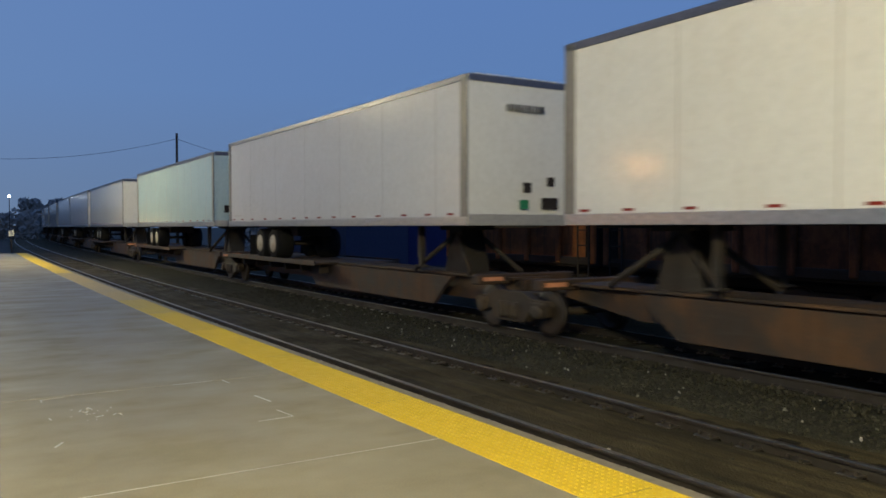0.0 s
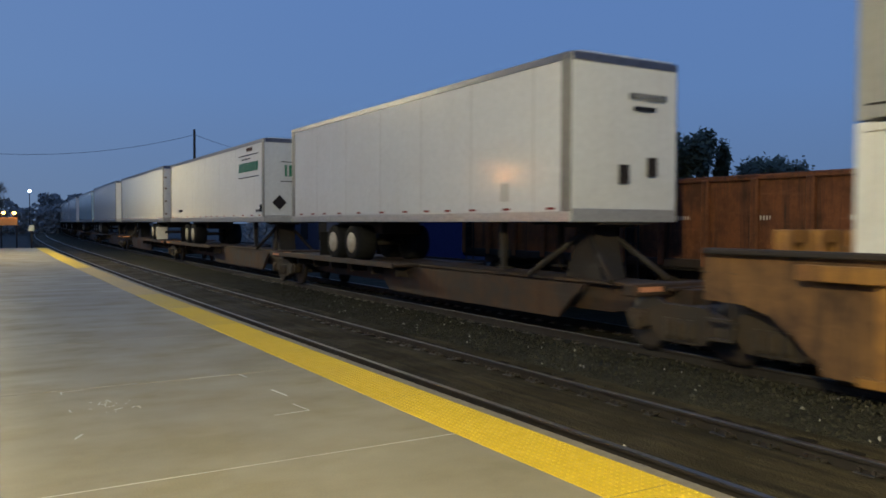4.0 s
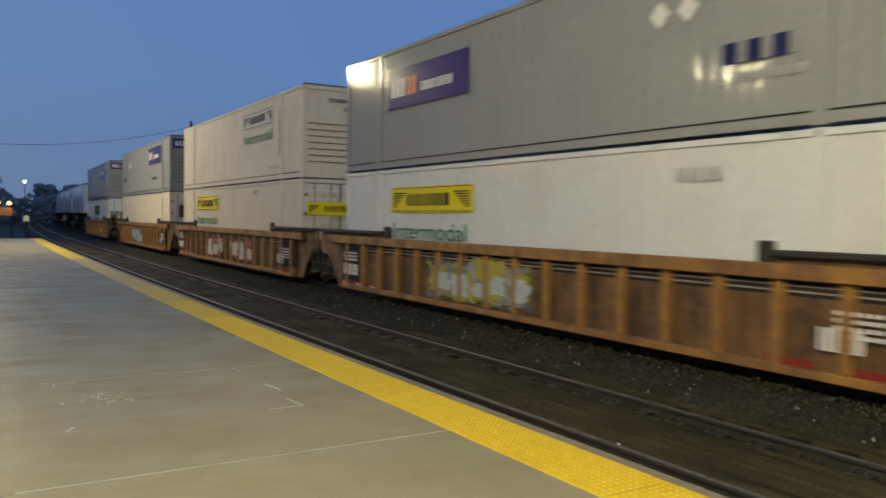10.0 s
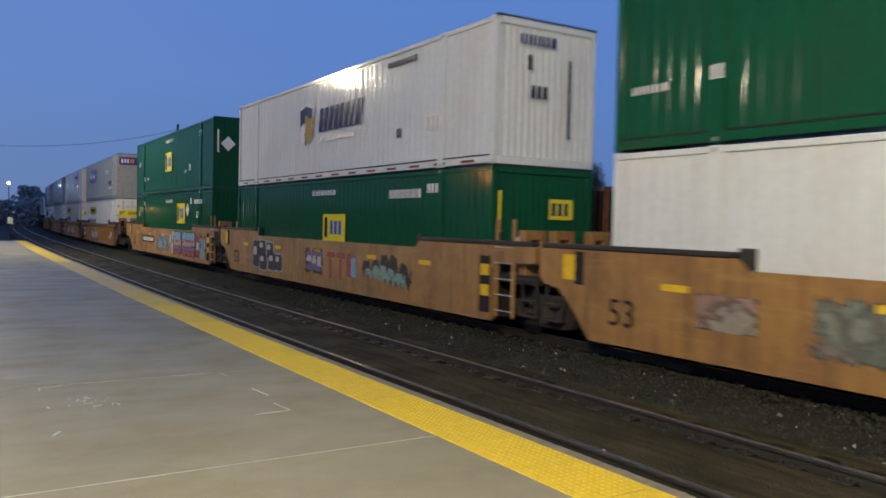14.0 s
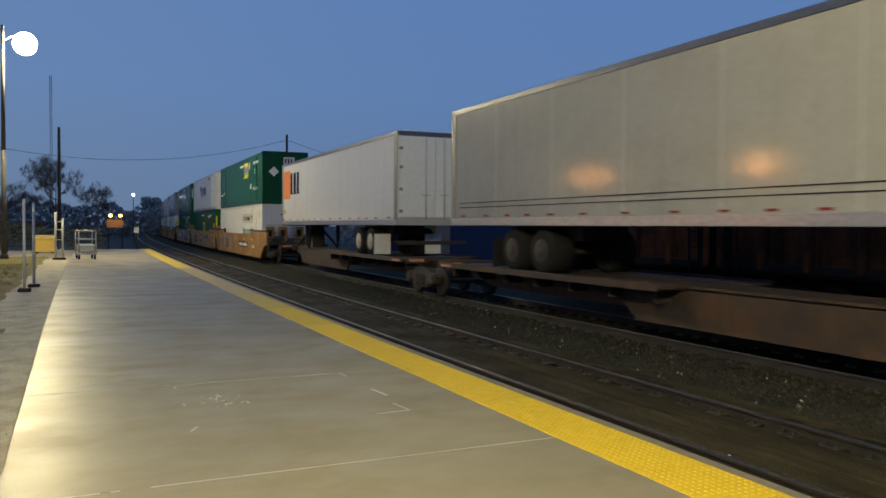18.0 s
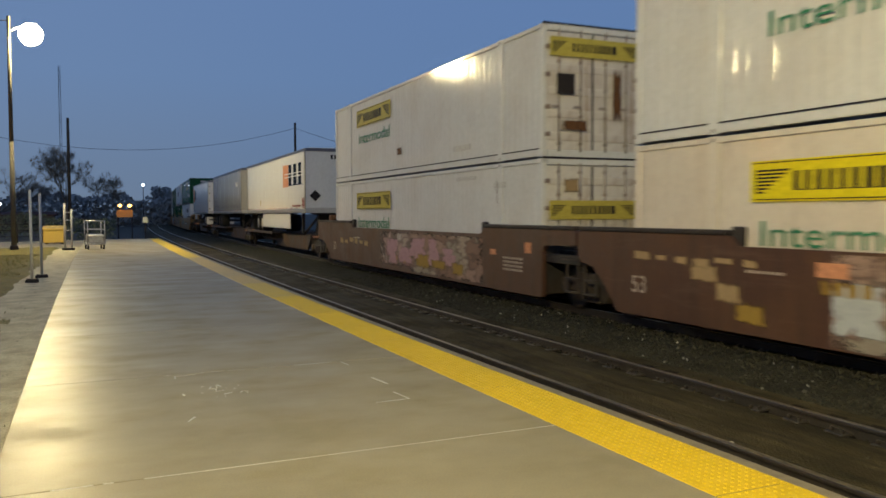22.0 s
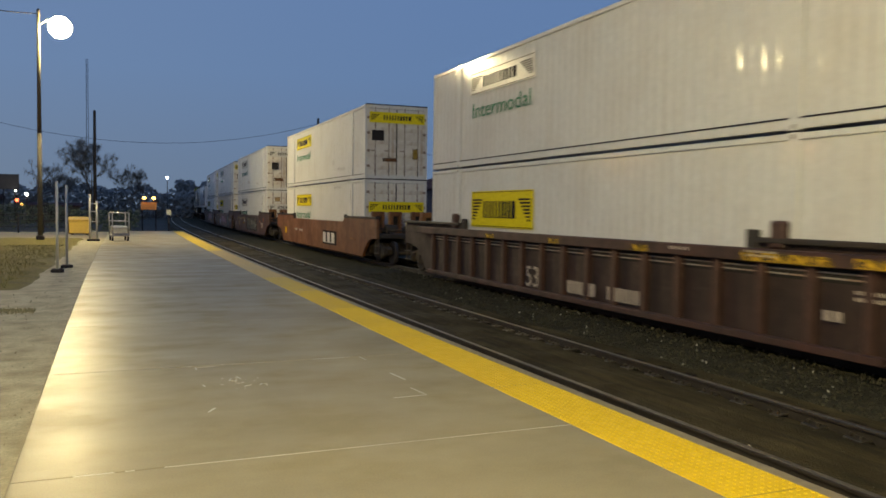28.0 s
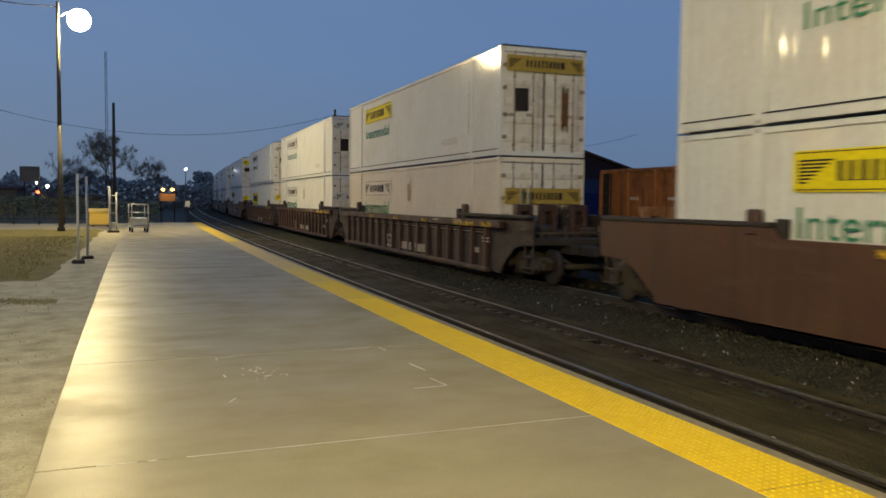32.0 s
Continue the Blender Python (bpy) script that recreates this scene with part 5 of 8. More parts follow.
def well_car(u, kind, paint, front, rear, trucks, label, extras=()):
    car = riding("well_car", u, 0.0, label, "freight car", "well cars of the train")
    pm = M[paint]
    ribbed = kind == "ribbed"
    lip = 0.10 if ribbed else 0.16
    key = "well%s%g%g" % (kind, front, rear)

    def side():
        bm = bmesh.new()
        prism(bm, well_side(front, rear, lip, ribbed), -0.03 if ribbed else -0.05, 0.03 if ribbed else 0.05)
        return to_mesh(bm, "side_sill", M["well_brown"])
    for s in (-1, 1):
        piece("side_sill", once(key, side), car, pose(s * (WX - (0.12 if ribbed else 0.05)), 0, 0), material=M["plate_shaded_grime"] if ribbed and paint == "well_yellow" else M["plate_shaded_maroon"] if ribbed else pm)
    L = 8.07

    def floor():
        bm = bmesh.new()
        box(bm, -WX + 0.15, WX - 0.15, -L - 0.02, L + 0.02, 0.2, 0.30)
        for y in (-6.1, -3, 0, 3, 6.1):
            box(bm, -WX + 0.12, WX - 0.12, y - 0.12, y + 0.12, 0.14, 0.31)
        return to_mesh(bm, "well_floor", M["under"])
    piece("well_floor", once("wellfloor", floor), car, pose(0, 0, 0))
    for e, ext in ((1, front), (-1, rear)):
        def bulk(ext=ext):
            bm = bmesh.new()
            box(bm, -WX + 0.16, WX - 0.16, 0.06, 0.16, 0.25, 1.3)
            box(bm, -WX + 0.13, WX - 0.13, 0.1, ext - 0.1, 0.95, 1.12, c=0.02)
            box(bm, -0.35, 0.35, 0.1, ext + 0.05, 0.72, 0.96, c=0.02)
            for x in (-0.85, 0.85):
                box(bm, x - 0.06, x + 0.06, 0.1, ext - 0.15, 1.12, 1.2)
            return to_mesh(bm, "end_platform", M["under"])
        piece("end_platform", once("bulk%g" % ext, bulk), car, pose(0, e * L, 0, 0, 0, 0 if e > 0 else 180))
        # raised end caps on the sills, and container guides
        for s in (-1, 1):
            piece("end_cap", simple("end_cap%g" % ext, (-0.1, 0.1, -2.45, ext - 0.06, 0, 0.085), M["under"], 0.02), car, pose(s * (WX - 0.07), e * L, 1.5 + lip, 0, 0, 0 if e > 0 else 180))
            piece("guide", simple("guide", (-0.05, 0.05, -0.12, 0.12, 0, 0.3), M["under"], 0.02), car, pose(s * (WX - 0.09), e * 5.45, 1.5))
    if ribbed:
        def chord():
            bm = bmesh.new()
            box(bm, -0.13, 0.03, -L - 0.6, L + 0.6, 0, 0.2, c=0.015)
            return to_mesh(bm, "top_chord", M["well_brown"])
        rib = simple("rib", (-0.09, 0.03, -0.075, 0.075, 0.18, 1.33), M["well_brown"], 0.015)
        slot = once("slot", slot_mesh)
        for s in (-1, 1):
            piece("top_chord", once("chord", chord), car, pose(s * (WX - 0.03), 0, 1.32, 0, 0, 0 if s < 0 else 180), material=pm)
            piece("bottom_chord", simple("bot_chord", (-0.11, 0.03, -L + 0.2, L - 0.2, 0, 0.12), M["well_brown"], 0.015), car, pose(s * (WX - 0.03), 0, 0.12, 0, 0, 0 if s < 0 else 180), material=pm)
            for k in range(17):
                y = -7.6 + 0.95 * k
                piece("rib", rib, car, pose(s * (WX - 0.06), y, 0, 0, 0, 0 if s < 0 else 180), material=pm)
                if s < 0 and k < 16:
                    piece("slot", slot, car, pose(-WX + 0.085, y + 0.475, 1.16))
    for e, ext in ((1, front), (-1, rear)):
        turn = pose(0, e * L, 0, 0, 0, 0 if e > 0 else 180)
        for x in (-1, 1):
            sx = x * (WX - 0.12)
            piece("stirrup", once("stirrup", stirrup_mesh), car, turn @ pose(sx, ext - 0.28, 0))
            piece("grab_iron", once("grab_iron", grab_mesh), car, turn @ pose(sx + 0.06 * x, ext - 0.3, 1.06))
        piece("brake_cylinder", once("brake_cyl", cylinder_mesh), car, turn @ pose(0.62, ext * 0.5, 1.3))
        piece("brake_rigging", once("rigging%g" % ext, lambda ext=ext: rigging_mesh(ext)), car, turn)
        piece("air_hose", once("air_hose", hose_mesh), car, turn @ pose(-0.35, ext, 0.78))
    for y in trucks:
        add_truck(car, y)
    for f in extras:
        f(car)
    return car


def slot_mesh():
    """Black strip painted for the dark of a slot, two level rods across."""
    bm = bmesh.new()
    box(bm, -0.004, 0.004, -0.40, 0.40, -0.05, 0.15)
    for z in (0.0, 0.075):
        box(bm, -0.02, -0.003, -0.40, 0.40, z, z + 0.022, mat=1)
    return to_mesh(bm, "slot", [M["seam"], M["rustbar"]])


def stirrup_mesh():
    """Step hung under a corner of the car."""
    bm = bmesh.new()
    for q in (-0.2, 0.2):
        box(bm, -0.02, 0.02, q - 0.02, q + 0.02, 0.38, 0.98)
    for z in (0.38, 0.66):
        box(bm, -0.06, 0.06, -0.2, 0.2, z, z + 0.03)
    return to_mesh(bm, "stirrup", M["gear"])


def grab_mesh():
    bm = bmesh.new()
    for z in (0.0, 0.28):
        tube(bm, (0.05, -0.24, z), (0.05, 0.24, z), 0.013, 6)
        for q in (-0.23, 0.23):
            tube(bm, (0.0, q, z), (0.05, q, z), 0.013, 6)
    return to_mesh(bm, "grab_iron", M["gear"])


def cylinder_mesh():
    bm = bmesh.new()
    lathe(bm, [(-0.34, 0.06), (-0.3, 0.15), (0.12, 0.16), (0.2, 0.1), (0.24, 0.04)], 14, "x")
    tube(bm, (0.2, 0, 0), (0.62, 0, -0.04), 0.03, 8)
    box(bm, -0.2, 0.1, -0.12, 0.12, -0.26, -0.12, c=0.02)
    return to_mesh(bm, "brake_cylinder", M["gear"])


def rigging_mesh(ext):
    """Pipes, levers and brackets over the coupler end."""
    bm = bmesh.new()
    tube(bm, (-1.15, ext - 0.35, 1.24), (1.15, ext - 0.35, 1.24), 0.03, 8)
    tube(bm, (-1.0, 0.25, 1.22), (-0.5, ext - 0.2, 1.22), 0.022, 6)
    tube(bm, (0.2, 0.2, 0.6), (0.35, ext, 0.52), 0.035, 8)
    for x in (-1.1, -0.7, 0.25, 0.95):
        box(bm, x - 0.04, x + 0.04, ext - 0.42, ext - 0.34, 1.1, 1.42, c=0.01)
    box(bm, -0.95, -0.55, ext * 0.4, ext * 0.4 + 0.4, 1.12, 1.36, c=0.03)
    box(bm, -0.2, 0.2, ext * 0.3, ext * 0.3 + 0.3, 1.12, 1.3, c=0.03)
    return to_mesh(bm, "brake_rigging", M["gear"])


def hose_mesh():
    bm = bmesh.new()
    pts = [Vector((0.0, 0.0 + 0.1 * k, -0.28 * math.sin(math.pi * (0.15 + 0.7 * k / 6)))) for k in range(7)]
    for a, b in zip(pts, pts[1:]):
        tube(bm, a, b, 0.03, 6)
    return to_mesh(bm, "air_hose", M["rubber"])


def mural(y, z0, w, h, mat, seed, lift=0.0):
    """A large worn piece of graffiti on the side plate; y: its leading edge."""
    def f(car):
        put(car, "spray_paint", once("mu%s%d" % (mat, seed), lambda: slab_mesh("spray_paint", w, h, M[mat], 0.003)), at_side(-WX - 0.003 - lift, y, z0), "large worn patch of graffiti")
    return f


def spray(y, z, w, h, mat, seed, lift=0.0):
    def f(car):
        xo = -WX - 0.004 - lift if not car.name.startswith("x") else 0
        put(car, "spray_paint", once("sp%s%d" % (mat, seed), lambda: blob_mesh("spray_paint", w, h, M[mat], seed, 0.003, 0.32)), at_side(xo, y, z), "sprayed graffiti patch")
    return f


def tag_letters(y, z, w, h, n, mat, seed, lift=0.003):
    """Graffiti: a row of fat uneven shapes."""
    def f(car):
        for i in range(n):
            put(car, "spray_paint", once("tl%s%d%d" % (mat, seed, i), lambda i=i: blob_mesh("spray_paint", w / n * (0.72 + 0.16 * ((i * 5 + seed) % 4)), h * (0.66 + 0.22 * ((i * 7 + seed) % 3)), M[mat], seed * 31 + i, 0.003, 0.42)), at_side(-WX - 0.004 - lift - 0.0006 * (i % 3), y - w / n * (i + 0.5), z + h * 0.09 * ((i * 3 + seed) % 4 - 1.5)), "sprayed graffiti letter")
    return f


def bubble_mesh(w, h, lo, hi, mat, power=2.6):
    """A fat rounded letter body, cut off level at the heights lo and hi."""
    n = 12
    bm = bmesh.new()
    rows = []
    for i in range(n + 1):
        z = lo + (hi - lo) * i / n
        half = 0.5 * w * max(0.0, 1 - abs(2 * z / h) ** power) ** (1 / power) + 0.01
        rows.append((bm.verts.new((-half, z, 0.002)), bm.verts.new((half, z, 0.002))))
    for a, b in zip(rows, rows[1:]):
        bm.faces.new((a[0], a[1], b[1], b[0]))
    back = [(bm.verts.new((a.co.x, a.co.y, 0)), bm.verts.new((b.co.x, b.co.y, 0))) for a, b in rows]
    for i in range(n):
        bm.faces.new((back[i][0], rows[i][0], rows[i + 1][0], back[i + 1][0]))
        bm.faces.new((rows[i][1], back[i][1], back[i + 1][1], rows[i + 1][1]))
    return to_mesh(bm, "spray_paint", mat)


def bubble(y, z, w, h, mat, lift=0.0, lo=None, hi=None, power=2.6):
    lo, hi = -h / 2 if lo is None else lo - z, h / 2 if hi is None else hi - z

    def f(car):
        put(car, "spray_paint", once("bu%s%g%g%g%g" % (mat, w, h, lo, hi), lambda: bubble_mesh(w, h, lo, hi, M[mat], power)), at_side(-WX - 0.004 - lift, y, z), "sprayed graffiti letter")
    return f


def sprayed_word(letters_at, z, h):
    """Banded bubble letters with black outlines, red arcs under them and loose strokes."""
    fs = []
    for i, (y, w) in enumerate(letters_at):
        fs += [bubble(y, z, w + 0.2, h + 0.1, "spray_black", 0.001 * i), bubble(y, z, w - 0.06, h - 0.06, "spray_rose", 0.006 + 0.0005 * i)]
        fs += [bubble(y, z, w - 0.06, h - 0.06, "spray_purple", 0.009 + 0.0005 * i, None, z - 0.1), bubble(y - 0.03, z, w * 0.9, h - 0.08, "spray_sky", 0.009 + 0.0005 * i, z + 0.12 + 0.05 * (i % 2), None)]
        fs += [bubble(y - 0.05, z - h / 2, w * 0.62 + 0.07, 0.62, "spray_black", 0.012, z - h / 2, None), bubble(y - 0.05, z - h / 2, w * 0.62, 0.55, "spray_red", 0.0145, z - h / 2, None)]
        for k in range(4):
            fs.append(stroke(y + w * (0.36 - 0.24 * k), z + 0.2 - 0.17 * ((k + i) % 3), 0.26 + 0.07 * ((k * 2 + i) % 3), 18 - 14 * ((i + k) % 4)))
    return fs


def stroke(y, z, w, tilt):
    def f(car):
        put(car, "spray_paint", once("stroke%g" % w, lambda: slab_mesh("spray_paint", w, 0.075, M["spray_black"], 0.003)), at_side(-WX - 0.02, y, z) @ Matrix.Rotation(math.radians(tilt), 4, "Z"), "sprayed black stroke")
    return f


def drip_tag(y, z, w, h, mat, seed, lift=0.0):
    """A dense tag with runs of paint below it."""
    def make():
        rnd = random.Random(seed)
        bm = bmesh.new()
        n = 30
        row = []
        for i in range(n + 1):
            k = i / n
            top = h * (0.86 + 0.14 * math.sin(9 * k + seed)) - 0.25 * h * (i % 5 == 2) - 0.1 * h * rnd.random()
            low = h * (0.30 - 0.22 * k + (0.27 if i % 3 else 0.0) * (0.6 + 0.4 * rnd.random()))
            row.append((bm.verts.new((w * k, low, 0.003)), bm.verts.new((w * k, top, 0.003))))
        for a, b in zip(row, row[1:]):
            bm.faces.new((a[0], b[0], b[1], a[1]))
        return to_mesh(bm, "spray_paint", M[mat])

    def f(car):
        put(car, "spray_paint", once("drip%s%d" % (mat, seed), make), at_side(-WX - 0.004 - lift, y, z), "sprayed tag with runs of paint")
    return f


# overlapping fat letters: y, z, width, height
FAT = ((5.45, 0.9, 0.8, 1.05), (4.85, 1.1, 0.75, 0.6), (4.75, 0.65, 0.8, 0.6), (4.1, 1.05, 0.7, 0.6), (3.9, 0.7, 0.8, 0.65), (3.3, 0.7, 0.7, 0.6))


# backs data and hazard marks; one use stands for the dark over a truck
def dark_panel(y, z, w, h):
    def f(car):
        put(car, "dark_plate", once("dp%g%g" % (w, h), lambda: slab_mesh("dark_plate", w, h, M["dark_gap"])), at_side(-WX - 0.002, y, z), "plain dark panel")
    return f


def sprayed_t(y):
    def f(car):
        put(car, "sprayed_stroke", once("tbar", lambda: slab_mesh("sprayed_stroke", 0.6, 0.16, M["spray_red"])), at_side(-WX - 0.006, y, 1.05), "sprayed red stroke")
        put(car, "sprayed_stroke", once("tleg", lambda: slab_mesh("sprayed_stroke", 0.18, 0.6, M["spray_red"])), at_side(-WX - 0.006, y - 0.2, 0.45), "sprayed red stroke")
    return f


def stripes(ys, z=1.02, w=0.5, h=0.1, mat="safety", proud=0.004):
    def f(car):
        for y in ys:
            put(car, "safety_stripe", simple("sstripe%s%g%g" % (mat, w, h), (-0.003, 0.003, -w / 2, w / 2, 0, h), M[mat], 0), pose(-WX - proud, y, z))
    return f


def white_data(y, z, w=0.9, n=4, h=0.05, gap=0.09, mat="white", proud=0.006):
    def f(car):
        for i in range(n):
            put(car, "data_line", once("wd%s%g%g%d" % (mat, w, h, i % 2), lambda: bars_mesh("data_line", 5 + i % 2, w, h, M[mat], i)), at_side(-WX - proud, y, z - i * gap))
    return f


def number_plate(y, z, w=1.5, h=0.3, two=True):
    def f(car):
        for k in range(2 if two else 1):
            p = put(car, "number_panel", once("np%g" % w, lambda: slab_mesh("number_panel", w, h, M["black"])), at_side(-WX - 0.004, y - k * (w + 0.12), z), "black panel with pale bars")
            put(p, "number_strip", once("npb%g%d" % (w, k), lambda: bars_mesh("number_strip", (4 + 2 * k) * (2 if w > 2 else 1), w * 0.86, h * 0.62, M["white"], 3 + k)), Matrix.Translation((w * 0.07, h * 0.19, 0.005)))
    return f


def big_bars(y, z, w, h, n, mat="white", back=None, slant=0.0):
    def f(car):
        if back:
            put(car, "emblem_panel", once("bbp%g%s" % (w, back), lambda: slab_mesh("emblem_panel", w * 1.08, h * 1.35, M[back])), at_side(-WX - 0.003, y + w * 0.04, z - h * 0.17))
        put(car, "lettering", once("bb%g%g%d%s" % (w, h, n, mat), lambda: bars_mesh("lettering", n, w, h, M[mat], 5, slant)), at_side(-WX - 0.008, y, z), "row of plain bars")
    return f


def digits(y, z, word="53", h=0.42, mat="white"):
    def f(car):
        me = once("dig%s%s%g" % (word, mat, h), lambda: letters(word, h, M[mat]))
        bay = y
        if any(ch.name.startswith("top_chord") for ch in car.children):
            # painted on the plate between two ribs
            bay = -7.6 + 0.95 * round((y - 0.3 + 7.125) / 0.95) + 0.475 + 0.24
        put(car, "length_number", me, at_side(-WX - 0.006, bay, z), "the number %s" % word)
    return f


def ladder(y, paint):
    def f(car):
        def rails():
            bm = bmesh.new()
            for q in (-0.26, 0.26):
                box(bm, -0.03, 0.03, q - 0.035, q + 0.035, 0.3, 2.15, c=0.008)
            return to_mesh(bm, "ladder_rails", M["well_tan"])
        l = piece("ladder", once("ladder_rails", rails), car, pose(-WX + 0.03, y, 0), material=M[paint])
        for k in range(5):
            piece("rung", once("rung", lambda: rung_mesh()), l, pose(-0.03, 0, 0.42 + 0.3 * k))
    return f


def rung_mesh():
    bm = bmesh.new()
    tube(bm, (0, -0.27, 0), (0, 0.27, 0), 0.014, 6)
    return to_mesh(bm, "rung", M["alu"])


def end_box_mesh():
    """Upright box; a black plate puts the dark into its square opening."""
    bm = bmesh.new()
    box(bm, -0.24, -0.11, -0.12, 0.12, 1.1, 1.95, c=0.02)
    box(bm, 0.11, 0.24, -0.12, 0.12, 1.1, 1.95, c=0.02)
    box(bm, -0.11, 0.11, -0.12, 0.12, 1.78, 1.95)
    box(bm, -0.11, 0.11, -0.12, 0.12, 1.1, 1.42)
    box(bm, -0.11, 0.11, 0.06, 0.12, 1.42, 1.78, mat=1)
    return to_mesh(bm, "end_box", [M["well_tan"], M["dark_gap"]])


def end_gear(e, paint):
    """Bulkhead boxes, brake wheel and grab irons over the coupler end."""
    def f(car):
        y = e * (8.07 + 1.0)
        for x in (-1.05, -0.35, 0.55):
            piece("end_box", once("end_box", end_box_mesh), car, pose(x, y, 0), material=M[paint])
        piece("coupler", simple("coupler", (-0.12, 0.12, 0, 0.85, 0.7, 0.95), M["under"], 0.04), car, pose(0, e * 10.15, 0, 0, 0, 0 if e > 0 else 180))
    return f


# ---- spine cars and highway trailers ----
def spine_car(u, deck, label):
    """deck: -1 or 1, the end on which the wheels stand."""
    car = riding("spine_car", u, 0.0, label, "freight car", "spine cars of the train")

    def beam():
        bm = bmesh.new()
        prism(bm, [(-9.1, 0.7), (-7.2, 0.42), (7.2, 0.42), (9.1, 0.7), (9.1, 0.95), (-9.1, 0.95)], -0.38, 0.38)
        box(bm, -0.55, 0.55, -8.9, 8.9, 0.93, 0.98)
        return to_mesh(bm, "centre_sill", M["spine"])
    piece("centre_sill", once("spinebeam", beam), car, pose(0, 0, 0))

    def apron():
        bm = bmesh.new()
        prism(bm, [(-3.6, 0.25), (3.4, 0.25), (3.9, 0.62), (4.2, 0.92), (-4.4, 0.92), (-4.0, 0.62)], -0.04, 0.04)
        return to_mesh(bm, "side_apron", M["spine"])
    for s in (-1, 1):
        piece("side_apron", once("apron", apron), car, pose(s * 0.75, -deck * 2.6, 0))

    def run_plate():
        bm = bmesh.new()
        box(bm, -0.36, 0.36, -4.6, 4.6, 0.93, 0.985, c=0.01)
        box(bm, -0.40, -0.36, -4.6, 4.6, 0.90, 1.04, c=0.01)
        for y in (-4.2, -2.8, -1.4, 0, 1.4, 2.8, 4.2):
            prism(bm, [(y - 0.05, 0.93), (y + 0.05, 0.93), (y + 0.05, 0.66), (y - 0.05, 0.66)], -0.1, 0.4, mat=1)
        return to_mesh(bm, "wheel_deck", [M["spine"], M["under"]])
    for s in (-1, 1):
        piece("wheel_deck", once("rundeck", run_plate), car, pose(s * 1.0, deck * 4.1, 0, 0, 0, 0 if s < 0 else 180))

    def stand():
        bm = bmesh.new()
        prism(bm, [(-0.5, 0.95), (0.5, 0.95), (0.22, 1.95), (-0.22, 1.95)], -0.3, 0.3)
        return to_mesh(bm, "hitch_stand", M["under"])

    def brace():
        bm = bmesh.new()
        tube(bm, (0.7, 1.2, 1.0), (0.25, 0, 1.9), 0.06, 8)
        return to_mesh(bm, "brace", M["under"])
    hitch = piece("hitch_stand", once("stand", stand), car, pose(0, -deck * 6.4, 0))
    piece("hitch_plate", simple("hitch_plate", (-0.45, 0.45, -0.5, 0.5, 1.952, 2.04), M["under"], 0.02), hitch, pose(0, 0, 0))
    for s in (0, 1):
        piece("brace", once("brace", brace), hitch, pose(0, 0, 0, 0, 0, 180 * s))
        piece("brace", once("brace_b", lambda: brace_mirror()), hitch, pose(0, 0, 0, 0, 0, 180 * s))
    for y in (-9.55,):
        add_truck(car, y)
    piece("end_plate", simple("end_plate", (-1.25, 1.25, -0.14, 0.14, 0.85, 1.05), M["spine"], 0.02), car, pose(0, 8.9, 0))
    piece("end_plate", simple("end_plate", (-1.25, 1.25, -0.14, 0.14, 0.85, 1.05), M["spine"], 0.02), car, pose(0, -8.6, 0))
    for y in (-8.6, 8.9):
        piece("safety_stripe", simple("endstripe", (-0.25, 0.25, -0.005, 0.005, 0, 0.08), M["orange_faded"], 0), car, pose(-0.9, y - 0.148, 0.92))
    piece("safety_stripe", simple("sidestripe", (-0.004, 0.004, -0.3, 0.3, 0, 0.07), M["orange_faded"], 0), car, pose(-1.406, deck * 8.2, 0.92))
    return car


def brace_mirror():
    bm = bmesh.new()
    tube(bm, (-0.7, 1.2, 1.0), (-0.25, 0, 1.9), 0.06, 8)
    return to_mesh(bm, "brace", M["under"])


TB, TT = 2.05, 5.07     # underside and roof of a trailer above the rail


